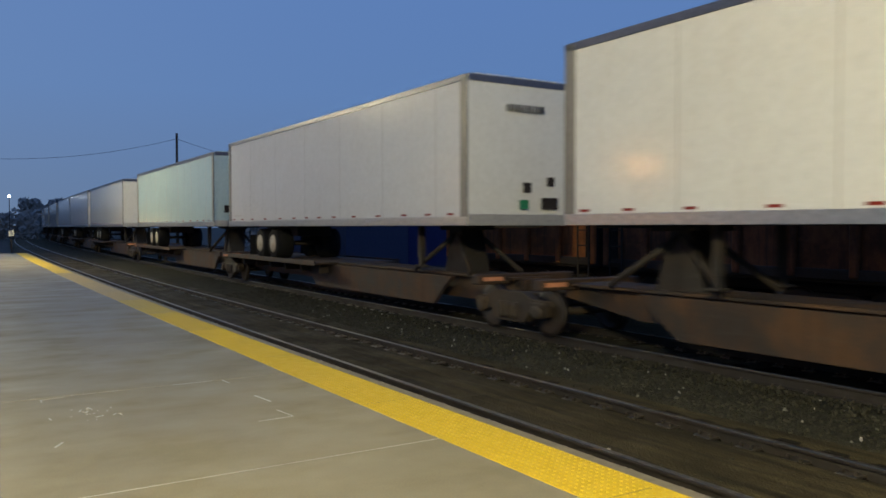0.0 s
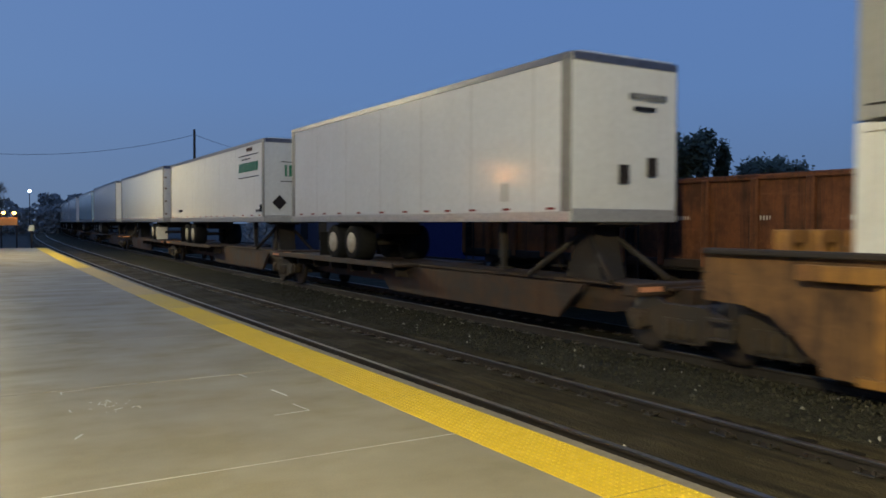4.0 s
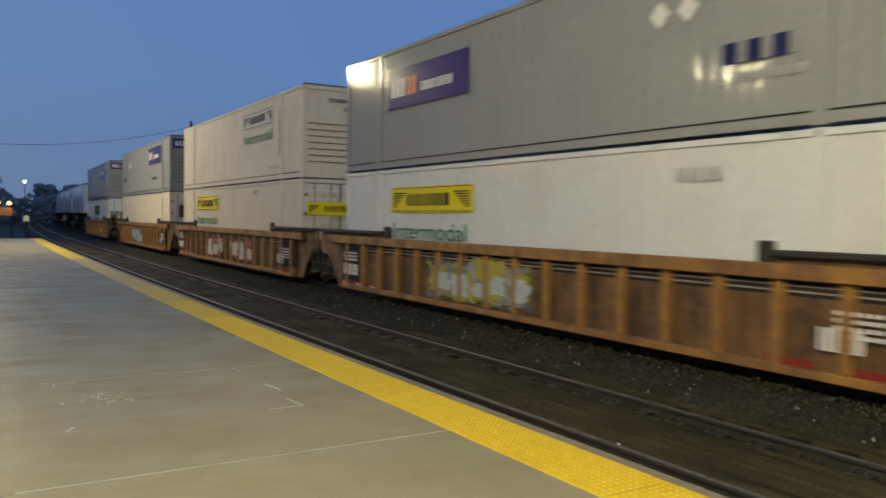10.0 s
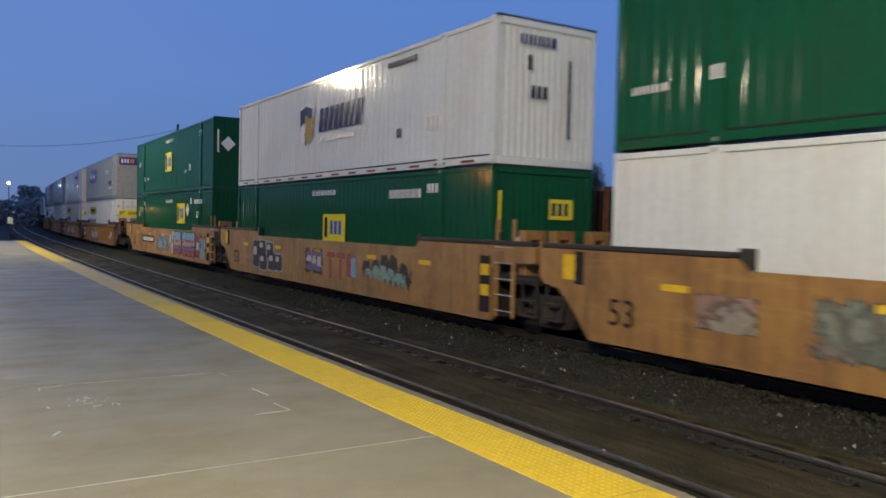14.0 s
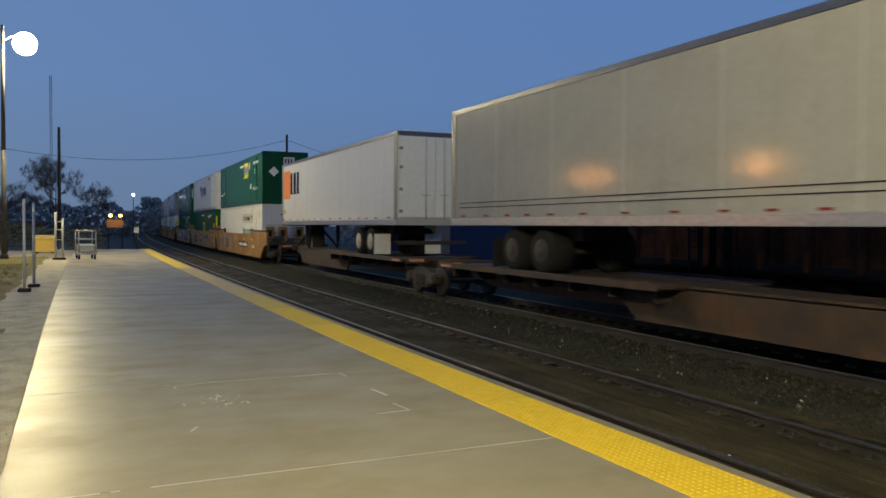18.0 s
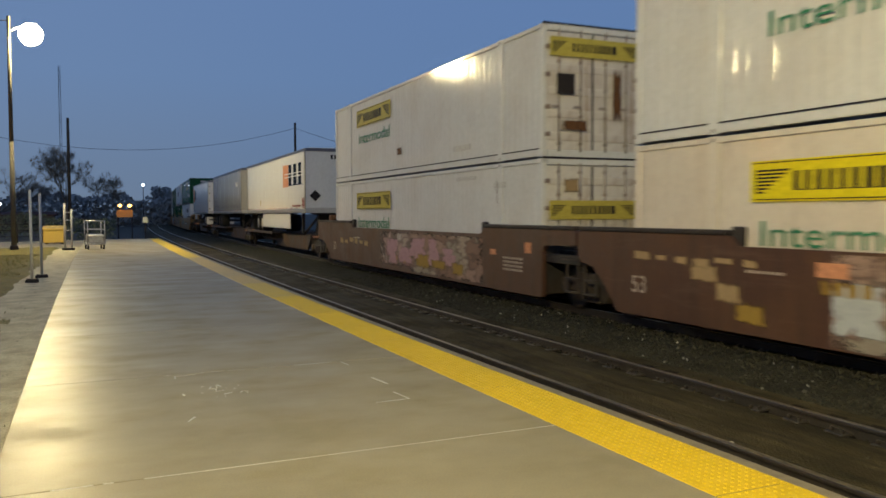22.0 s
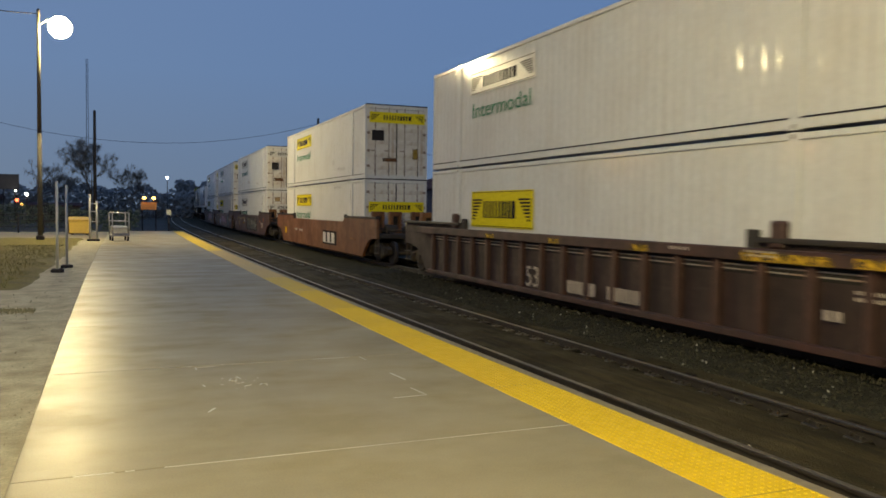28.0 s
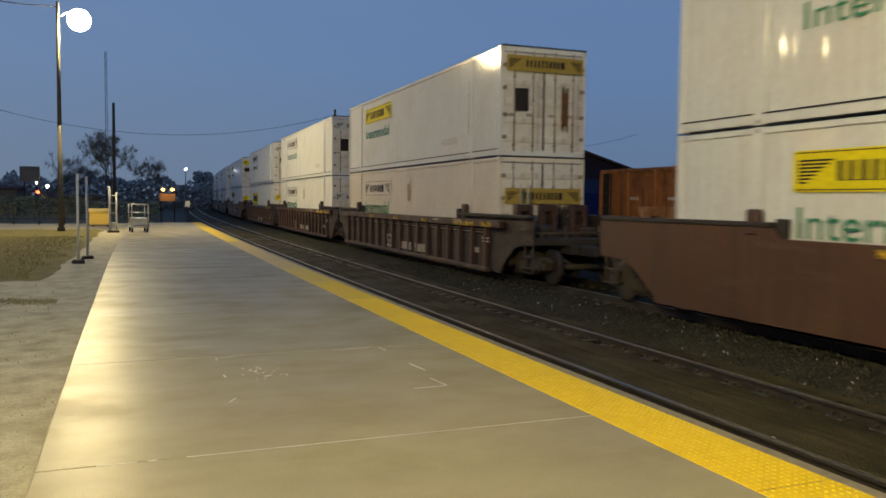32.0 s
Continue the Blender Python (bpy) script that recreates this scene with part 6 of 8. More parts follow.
def trailer(u, length, paint, deck, label, logos=(), skirt=False, tall=0.0):
    """deck: the end (-1 or 1) at which its wheels are; the doors are there too."""
    t = riding("semi_trailer", u, 0.0, label, "trailer", "trailers on the train")
    pm = M[paint]
    h = length / 2
    top = TT + tall

    def body():
        bm = bmesh.new()
        prof = [(-1.29, TB + 0.17), (-1.29, top - 0.14), (-1.24, top - 0.03), (-1.1, top), (1.1, top), (1.24, top - 0.03), (1.29, top - 0.14), (1.29, TB + 0.17)]
        rings = [[bm.verts.new((x, y, z)) for x, z in prof] for y in [-h + 2 * h * i / 13 for i in range(14)]]
        for a, b in zip(rings, rings[1:]):
            for j in range(len(prof)):
                bm.faces.new((a[j], a[(j + 1) % 8], b[(j + 1) % 8], b[j]))
        bm.faces.new(rings[0])
        bm.faces.new(rings[-1][::-1])
        return to_mesh(bm, "trailer_body", M["white_trailer"])
    piece("body", once("tb%g%g" % (length, tall), body), t, pose(0, 0, 0), material=pm)
    for s in (-1, 1):
        piece("top_rail", simple("t_top%g" % length, (-0.012, 0.012, -h, h, 0, 0.13), M["trailer_rail"], 0.004), t, pose(s * 1.296, 0, top - 0.16))
        piece("bottom_rail", simple("t_bot%g" % length, (-0.02, 0.02, -h, h, 0, 0.19), M["alu"], 0.006), t, pose(s * 1.29, 0, TB))
    for i in range(1, 13):
        y = -h + 2 * h * i / 13
        piece("panel_seam", simple("t_seam%g" % tall, (-0.004, 0.004, -0.012, 0.012, TB + 0.2, top - 0.17), M["white_trailer"], 0), t, pose(-1.2885, y, 0), material=M["seam_grey"] if i % 2 else pm)
    for y in (-h, h):
        piece("corner_post", simple("t_corner%g" % tall, (-0.02, 0.02, -0.13, 0.13, TB + 0.02, top - 0.06), M["post_grey"]), t, pose(-1.288, y - 0.13 * (1 if y > 0 else -1), 0))
        piece("corner_post", simple("t_corner%g" % tall, (-0.02, 0.02, -0.13, 0.13, TB + 0.02, top - 0.06), M["post_grey"]), t, pose(1.288, y - 0.13 * (1 if y > 0 else -1), 0))
        piece("end_header", simple("t_head%g" % tall, (-1.26, 1.26, -0.02, 0.02, top - 0.17, top - 0.02), M["trailer_rail"]), t, pose(0, y, 0))
        piece("end_sill", simple("t_sill", (-1.28, 1.28, -0.03, 0.03, TB, TB + 0.24), M["alu_dull"]), t, pose(0, y, 0))
    nrf = int(length / 1.15)
    for i in range(nrf):
        y = h - 0.6 - i * (length - 1.2) / (nrf - 1)
        piece("reflector", simple("t_refl", (-0.004, 0.004, -0.12, 0.12, 0, 0.045), M["red"], 0), t, pose(-1.296, y + 0.25 * math.sin(5.3 * i + u), TB + 0.22))
    if deck < 0:
        for s in (-1, 1):
            d = piece("door", simple("t_door%g" % tall, (-0.61, 0.61, -0.02, 0.02, TB + 0.26, top - 0.19), M["white_trailer"], 0.01), t, pose(s * 0.62, -h - 0.03, 0), material=pm)
            piece("lock_rod", once("t_rod", lambda: t_rod()), d, pose(-s * 0.3, -0.04, 0))
            for zz in (2.5, 3.2, 3.9, 4.5):
                piece("hinge", simple("hinge", (-0.06, 0.06, -0.03, 0.02, -0.05, 0.05), M["rustbar"]), d, pose(s * 0.56, -0.02, zz))
        piece("bumper", simple("t_bumper", (-1.2, 1.2, -0.05, 0.05, 1.42, 1.55), M["under"]), t, pose(0, -h + 0.15, 0))
    # running gear
    rim, tyre, flap = once("t_rim", rim_mesh), once("t_tyre", tyre_mesh), simple("t_flap", (-0.3, 0.3, -0.01, 0.01, 1.05, 1.75), M["rubber"])
    ax = [deck * (h - a) for a in (3.05, 4.35)]
    for y in ax:
        for s in (-1, 1):
            w = piece("wheel", tyre, t, pose(s * 1.0, y, 1.47, 0, 0, 0 if s < 0 else 180))
            piece("rim", rim, w, pose(0, 0, 0), material=M["under"] if paint == "grey_trailer" else None)
        piece("axle", once("t_axle", lambda: t_axle()), t, pose(0, y, 1.47))
    piece("bogie_frame", simple("t_bogie", (-0.6, 0.6, -1.5, 1.5, 1.72, 2.06), M["under"], 0.02), t, pose(0, sum(ax) / 2, 0))
    for s in (-1, 1):
        piece("mud_flap", flap, t, pose(s * 0.95, ax[0] + deck * 0.75, 0), material=M["white"] if deck < 0 else M["rubber"])
    legs = once("t_leg", leg_mesh)
    for s in (-1, 1):
        piece("landing_leg", legs, t, pose(s * 0.75, -deck * (h - 2.8), 0))
    piece("crossmembers", once("t_cross%g" % length, lambda: cross_mesh(h)), t, pose(0, 0, 0))
    piece("coupler_plate", simple("t_plate", (-0.6, 0.6, -1.0, 1.0, 2.0, 2.06), M["under"]), t, pose(0, -deck * (h - 1.0), 0))
    if skirt:
        piece("side_skirt", simple("t_skirt", (-0.02, 0.02, -3.7, 3.7, 1.25, 2.04), M["white_trailer"], 0.02), t, pose(-1.2, -0.6, 0), "white side skirt")
    for f in logos:
        f(t)
    return t


def t_rod():
    bm = bmesh.new()
    tube(bm, (0, 0, TB + 0.2), (0, 0, TT - 0.15), 0.018, 8)
    box(bm, -0.15, 0.15, -0.03, 0.0, 3.0, 3.05)
    return to_mesh(bm, "lock_rod", M["alu_dull"])


def t_axle():
    bm = bmesh.new()
    tube(bm, (-0.9, 0, 0), (0.9, 0, 0), 0.07, 8)
    return to_mesh(bm, "axle", M["under"])


def tyre_mesh():
    bm = bmesh.new()
    lathe(bm, [(-0.14, 0.29), (-0.15, 0.36), (-0.13, 0.47), (-0.1, 0.5), (0.1, 0.5), (0.4, 0.5), (0.44, 0.46), (0.44, 0.3)], 26, "x")
    return to_mesh(bm, "tyre", M["rubber"])


def rim_mesh():
    bm = bmesh.new()
    lathe(bm, [(-0.145, 0.2), (-0.145, 0.29), (-0.125, 0.285), (-0.07, 0.25), (-0.06, 0.13), (-0.16, 0.11), (-0.17, 0.04)], 20, "x")
    for i in range(8):
        w = 6.2832 * i / 8
        box(bm, -0.085, -0.06, 0.17 * math.cos(w) - 0.02, 0.17 * math.cos(w) + 0.02, 0.17 * math.sin(w) - 0.02, 0.17 * math.sin(w) + 0.02)
    return to_mesh(bm, "rim", M["rim"])


def leg_mesh():
    bm = bmesh.new()
    box(bm, -0.07, 0.07, -0.07, 0.07, 1.3, 2.05, c=0.01)
    box(bm, -0.05, 0.05, -0.05, 0.05, 1.12, 1.3)
    box(bm, -0.13, 0.13, -0.13, 0.13, 1.08, 1.12)
    return to_mesh(bm, "landing_leg", M["under"])


def cross_mesh(h):
    bm = bmesh.new()
    n = int(h * 2 / 0.6)
    for i in range(n):
        y = -h + 0.4 + i * 0.6
        box(bm, -1.24, 1.24, y - 0.03, y + 0.03, TB - 0.01, TB + 0.12)
    return to_mesh(bm, "crossmembers", M["under"])


TX_S = -1.30


def t_panel(y, z, w, h, mat, label=""):
    def f(t):
        lift = 0.012 if "through" in label else 0.0
        put(t, "emblem_panel", once("tp%s%g%g" % (mat, w, h), lambda: slab_mesh("emblem_panel", w, h, M[mat])), at_side(TX_S - lift, y, z), label)
    return f


def t_bars(y, z, w, h, n, mat, slant=0.0, lift=0.004):
    def f(t):
        put(t, "lettering", once("tbb%s%g%g%d" % (mat, w, h, n), lambda: bars_mesh("lettering", n, w, h, M[mat], 8, slant)), at_side(TX_S - lift, y, z), "row of plain bars")
    return f


def t_end(h, x, z, w, hh, mat, n=0):
    def f(t):
        if n:
            put(t, "number_strip", once("te%s%g%g%d" % (mat, w, hh, n), lambda: bars_mesh("number_strip", n, w, hh, M[mat], 8)), at_end(x, -h - 0.055, z))
        else:
            put(t, "placard", once("tep%s%g%g" % (mat, w, hh), lambda: slab_mesh("placard", w, hh, M[mat])), at_end(x, -h - 0.05, z))
    return f


def t_diamond(h, x, z, mat="dark_gap", r=0.27):
    def f(t):
        me = once("tdia%s" % mat, lambda: diamond_mesh(r, mat))
        put(t, "placard", me, at_end(x, -h - 0.05, z), "diamond-shaped placard")
    return f


def diamond_mesh(r, mat):
    bm = bmesh.new()
    t = [bm.verts.new((r * a, r * b, 0.005)) for a, b in ((1, 0), (0, 1), (-1, 0), (0, -1))]
    l = [bm.verts.new((v.co.x, v.co.y, 0)) for v in t]
    bm.faces.new(t)
    for i in range(4):
        bm.faces.new((l[i], l[(i + 1) % 4], t[(i + 1) % 4], t[i]))
    return to_mesh(bm, "placard", M[mat])


M["trailer_rail"] = plain("trailer_top_rail", (0.10, 0.11, 0.15), 0.4, 0.5, 0.3)
M["seam_grey"] = plain("panel_seam_grey", (0.42, 0.41, 0.39), 0.5)
M["alu_dull"] = plain("dull_aluminium", (0.42, 0.41, 0.39), 0.5, 0.4, 0.2)


def at(front, rear):
    return (front + rear) / 2


def build_train():
    # trailers that lead
    lead = [(152.9, "white_trailer"), (133.4, "grey_trailer"), (113.9, "grey_trailer"), (94.4, "white_trailer"), (78.6 + 0.6, "white_trailer")]
    for u, p in lead:
        trailer(u, 16.15, p, 1, "white highway trailer riding on a spine car" if p[0] == "w" else "grey highway trailer riding on a spine car")
        spine_car(u, 1, "rusty articulated spine car under a trailer")
    trailer(at(69.6, 53.4), 16.15, "white_trailer", 1, "white highway trailer riding on a spine car")
    spine_car(61.5, 1, "rusty articulated spine car under a trailer")
    trailer(at(48.5, 32.25), 16.15, "teal_trailer", 1, "pale blue-green highway trailer on a spine car", [t_end(8.07, -0.9, 2.6, 0.3, 0.3, "dark_gap")])
    spine_car(40.4, 1, "rusty articulated spine car under a trailer")
    trailer(at(30.3, 13.75), 16.4, "white_trailer", 1, "white highway trailer with rounded nose post", tall=0.12, logos=[t_end(8.2, -0.35, 4.45, 1.0, 0.16, "black", 7), t_end(8.2, 0.1, 2.75, 0.22, 0.22, "dark_gap"), t_end(8.2, 0.75, 2.9, 0.2, 0.2, "dark_gap"), t_end(8.2, 0.0, 2.4, 0.25, 0.2, "green_ink"), t_end(8.2, 0.6, 2.4, 0.45, 0.25, "dark_gap"), t_panel(7.6, 2.4, 0.9, 0.06, "alu_dull")])
    spine_car(22.2, 1, "rusty articulated spine car under a trailer")
    trailer(at(10.8, -5.35), 16.15, "white_trailer", -1, "white highway trailer with closed rear doors", tall=0.10, logos=[t_end(8.07, 0.25, 4.5, 0.7, 0.14, "gold_panel", 5), t_bars(-4.6, 2.42, 0.3, 0.12, 2, "alu_dull"), t_bars(-5.2, 2.42, 0.3, 0.14, 2, "alu_dull")])
    spine_car(at(10.8, -5.35), -1, "rusty articulated spine car under a trailer")
    trailer(at(-7.35, -23.4), 16.15, "white_trailer", 1, "white highway trailer with a framed green emblem",
            [t_bars(-4.9, 3.95, 2.4, 0.34, 7, "green_ink", 0.06), t_panel(-4.8, 4.55, 2.6, 0.03, "black"), t_panel(-4.8, 3.72, 2.6, 0.03, "black"), t_bars(-5.3, 4.4, 1.3, 0.05, 3, "black"), t_panel(-5.9, 4.7, 0.75, 0.14, "roof"),
             t_bars(6.1, 2.55, 0.95, 0.1, 8, "dark_gap"), t_bars(-7.1, 2.42, 0.5, 0.09, 5, "dark_gap"), t_panel(-7.55, 2.42, 0.3, 0.26, "black"),
             t_end(8.07, -0.55, 3.7, 1.3, 0.4, "green_ink", 5), t_end(8.07, -0.7, 4.2, 1.6, 0.03, "black"), t_end(8.07, -0.7, 3.5, 1.6, 0.03, "black"), t_end(8.07, -0.05, 4.45, 1.1, 0.2, "dark_gap", 7), t_diamond(8.07, -0.75, 2.75),
             t_end(8.07, -0.05, 3.05, 0.3, 0.3, "dark_gap"), t_end(8.07, 0.42, 2.95, 0.22, 0.22, "dark_gap"), t_end(8.07, 0.35, 2.45, 0.4, 0.3, "black"), t_end(8.07, 0.0, 2.45, 0.2, 0.35, "alu_dull"), t_end(8.07, 0.85, 2.6, 0.3, 0.2, "spray_teal")])
    spine_car(at(-7.35, -23.4), 1, "rusty articulated spine car under a trailer")
    trailer(at(-26.3, -40.4), 14.05, "white_trailer", 1, "shorter white highway trailer with small dark lettering",
            [t_end(7.02, 0.05, 4.3, 0.9, 0.12, "black", 8), t_end(7.02, 0.15, 4.1, 0.55, 0.08, "black"), t_end(7.02, 0.5, 2.9, 0.25, 0.35, "dark_gap"), t_end(7.02, -0.2, 2.75, 0.25, 0.35, "dark_gap"), t_bars(-4.9, 2.45, 0.3, 0.35, 2, "alu_dull")])
    spine_car(-33.2, 1, "rusty articulated spine car under a trailer")

    # single ribbed well car
    u = at(-45.61, -61.74)
    well_car(u, "ribbed", "well_yellow", 2.2, 2.2, (9.3, -9.3), "rusty yellow ribbed well car", [end_gear(-1, "well_yellow"), big_bars(-3.4, 0.5, 1.5, 0.36, 5, "spray_white"), end_gear(1, "well_yellow")])
    container(u, 0, "white_box", "doors_clean", [big_bars_c(1.89, 1.57, 3.7, 0.82, 7, "black"), intermodal(2.5, 1.08, "purple", 0.34, 4.8, "INTERMODAL"), end_bars(-0.85, 1.6, 0.9, 0.3, "black", 4), end_bars(0.1, 1.7, 0.9, 0.12, "black", 7), end_bars(-0.9, 0.75, 0.6, 0.14, "alu_dull", 4), small_bars(-6.4, 1.3, 0.7, 0.3, "dark_gap", 3), small_bars(-6.4, 0.85, 0.7, 0.25, "dark_gap", 3)], "white container with a black stepped emblem")
    container(u, 1, "grey_box", "ribs", [courier(-2.1, 1.63), courier_end(2.25), diamond(0, 2.5, 1.65, r=0.2), diamond(0, 1.85, 1.68, r=0.2), small_bars(6.6, 0.9, 0.7, 0.22, "dark_gap", 4), small_bars(-4.5, 0.62, 1.4, 0.12, "dark_gap", 8)], "grey container with a dark purple panel")

    # ribbed three-unit set
    for n, (f, r) in enumerate(((-69.26, -85.40), (-88.75, -104.89), (-108.34, -124.40))):
        u = at(f, r)
        ex = [stripes((-6.9, -5.9), 0.2, 0.7, 0.14, "red"), stripes((7.7, 6.85, 6.0), 0.16, 0.8, 0.16, "red"), stripes((7.72, 6.87, 6.02), 0.25, 0.34, 0.04, "white"), white_data(-6.5, 0.95), big_bars(-6.3, 0.5, 0.55, 0.28, 4, "white")]
        if n == 0:
            ex += [mural(3.1, 0.25, 4.0, 0.98, "mural_teal", 2), tag_letters(3.06, 0.72, 3.9, 0.85, 4, "spray_blue", 3, 0.004), dark_panel(-6.7, 0.45, 1.3, 0.85), end_gear(1, "well_yellow")]
        if n == 1:
            ex += [mural(3.3, 0.22, 3.0, 1.02, "mural_red", 4), tag_letters(2.8, 0.72, 2.4, 0.75, 3, "spray_white", 5, 0.007), mural(-0.6, 0.22, 3.4, 1.02, "mural_red", 6), tag_letters(-0.8, 0.66, 2.8, 0.7, 3, "spray_white", 7, 0.007), dark_panel(8.2, 0.3, 1.1, 1.05), dark_panel(-6.7, 0.45, 1.3, 0.85), big_bars(8.1, 0.5, 0.8, 0.28, 4, "white"), white_data(8.1, 1.1, 0.8, 3)]
        if n == 2:
            ex += [mural(3.6, 0.24, 4.6, 0.98, "mural_olive", 8), tag_letters(3.3, 0.72, 4.0, 0.85, 4, "spray_olive", 9, 0.005), dark_panel(7.9, 0.34, 1.1, 1.0), big_bars(7.8, 0.5, 0.85, 0.28, 4, "white"), white_data(7.8, 1.05, 0.8, 3), tag_letters(2.9, 0.66, 3.4, 0.5, 5, "spray_pale", 10, 0.009), end_gear(-1, "well_yellow")]
        well_car(u, "ribbed", "well_yellow", 2.2 if n == 0 else 1.6, 2.2 if n == 2 else 1.6, ((9.3, -9.76) if n == 0 else (-9.76,) if n == 1 else (-9.3,)), "rusty yellow-brown ribbed well car with sprayed graffiti", ex)
        if n == 0:
            container(u, 0, "cream_box", "doors", [small_bars(-6.3, 2.3, 0.6, 0.2, "alu_dull", 3), rust_run(-6.05, 2.0, 0.35, 1.3, 41), end_stain(0.3, 1.4, 0.5, 1.6, 42), end_stain(-0.7, 1.9, 0.35, 1.0, 43)], "cream container stained with rust")
            container(u, 1, "grey_box", "ribs", [courier(-2.05, 1.63), courier_end(2.25), diamond(0, 4.2, 1.9, r=0.2), diamond(0, 3.6, 1.93, r=0.2), small_bars(6.4, 0.9, 0.7, 0.3, "dark_gap", 4), small_bars(-3.9, 0.75, 1.5, 0.14, "dark_gap", 8)], "grey container with a dark purple panel")
        elif n == 1:
            container(u, 0, "cream_box", "doors", [line_panel(5.31, 1.92), intermodal(5.25, 1.33), end_panel(1.75, "yellow_panel", "black"), small_bars(-3.8, 2.45, 0.7, 0.2, "alu_dull", 4)], "off-white container with a yellow panel")
            container(u, 1, "cream_box", "ribs", [line_panel(-1.75, 1.97, "white", "dark_gap", 3.55, 0.56), intermodal(-1.85, 1.42, "green_ink", 0.40, 3.3), end_bars(-0.2, 2.4, 0.8, 0.12, "dark_gap", 6), end_bars(0.3, 2.15, 0.7, 0.1, "dark_gap", 6), small_bars(-5.6, 0.4, 1.0, 0.1, "alu_dull", 7), rust_run(-6.0, 1.5, 0.3, 2.0, 44)], "off-white container with pale panel and green lettering")
        else:
            container(u, 0, "white_box", "doors", [line_panel(5.35, 1.84), intermodal(5.3, 1.22), end_panel(1.75, "yellow_panel", "black"), small_bars(-4.6, 2.3, 0.8, 0.2, "alu_dull", 4)], "white container with a yellow panel")
            container(u, 1, "grey_box", "doors", [courier(5.6, 1.42), courier_end(2.2), small_bars(-5.4, 0.95, 1.2, 0.3, "navy", 3), small_bars(-5.4, 0.7, 1.3, 0.12, "alu_dull", 7), diamond(0, -4.2, 1.9, r=0.2), diamond(0, -4.75, 1.9, r=0.2), end_bars(0.2, 0.7, 0.8, 0.3, "dark_gap", 4)], "grey container with a dark purple panel")

    # smooth-sided tan set with green containers
    for n, (f, r) in enumerate(((-131.69, -147.85), (-151.30, -167.44), (-170.75, -186.95))):
        u = at(f, r)
        ex = [digits(7.95, 0.5, "53", 0.45, "dark_gap"), stripes((6.6, 3.4, 0.2, -3.2, -5.8), 1.13), stripes((8.9,), 1.15, 0.3, 0.42), dark_panel(8.75, 1.08, 0.22, 0.55), end_gear(-1, "well_tan")]
        if n < 2:
            ex += [ladder(-8.75, "well_tan"), dark_panel(-7.95, 0.34, 0.36, 1.1), stripes((-8.13,), 1.06, 0.3, 0.22), stripes((-8.13,), 0.66, 0.3, 0.22)]
        if n == 0:
            ex += [number_plate(5.36, 0.74, 3.1, 0.34, False), mural(2.0, 0.34, 3.4, 0.95, "mural_sky", 12), bubble(-1.42, 1.06, 0.32, 0.5, "spray_pale"), bubble(-1.95, 1.22, 0.46, 0.46, "spray_pale"), bubble(-1.85, 0.6, 0.36, 0.6, "spray_pale"), bubble(2.09, 1.28, 0.2, 0.26, "spray_pale"), bubble(1.98, 0.66, 0.16, 0.36, "spray_pale"), spray(-2.1, 0.5, 0.5, 0.45, "spray_red", 13)]
            # panel at y -9.05: black sheet for the dark over the truck
            ex += [*sprayed_word([(-2.82, 1.72), (-4.2, 1.02), (-4.96, 0.98), (-5.62, 0.95)], 0.9, 1.16), mural(-5.9, 0.3, 2.2, 1.12, "mural_red", 18), mural(-6.5, 0.55, 1.5, 0.8, "mural_sky", 15, 0.006), bubble(-6.5, 0.86, 0.4, 0.36, "spray_pale", 0.006), spray(-7.3, 0.55, 1.0, 0.42, "spray_teal", 16, 0.008), dark_panel(-9.05, 1.0, 0.6, 0.55)]
        elif n == 1:
            ex += [*[bubble(yy, zz, ww + 0.1, hh + 0.1, "spray_pale", 0.002 * kk) for kk, (yy, zz, ww, hh) in enumerate(FAT)], *[bubble(yy, zz, ww, hh, "spray_black", 0.002 * kk + 0.0025) for kk, (yy, zz, ww, hh) in enumerate(FAT)], *[bubble(yy + 0.1, zz + 0.1, ww * 0.4, hh * 0.3, "alu_dull", 0.014) for yy, zz, ww, hh in FAT], spray(0.41, 0.9, 1.55, 0.82, "spray_black", 26), spray(0.41, 0.9, 1.4, 0.66, "spray_purple", 31, 0.004), tag_letters(0.95, 0.92, 1.1, 0.3, 3, "spray_white", 27, 0.008), sprayed_t(-0.45), sprayed_t(-1.1), big_bars(-1.75, 0.55, 0.5, 0.7, 1, "spray_red"), drip_tag(-2.5, 0.36, 2.9, 1.0, "spray_black", 28), drip_tag(-2.7, 0.45, 2.4, 0.62, "spray_teal", 29, 0.006), spray(-2.15, 0.85, 0.5, 0.6, "spray_blue", 30, 0.004)]
        else:
            ex += [spray(2.3, 0.95, 1.4, 0.62, "spray_teal", 32), number_plate(-1.2, 0.68, 3.1, 0.34, False), mural(6.2, 0.65, 1.0, 0.5, "mural_rose", 33), mural(4.6, 0.42, 1.7, 0.9, "mural_teal", 34), white_data(-5.8, 0.8, 0.8, 2)]
        well_car(u, "smooth", "well_tan", 2.2 if n == 0 else 1.6, 2.2 if n == 2 else 1.6, ((9.3, -9.75) if n == 0 else (-9.75,) if n == 1 else (-9.3,)), "tan smooth-sided well car covered in graffiti" if n < 2 else "tan smooth-sided well car with a black number panel", ex)
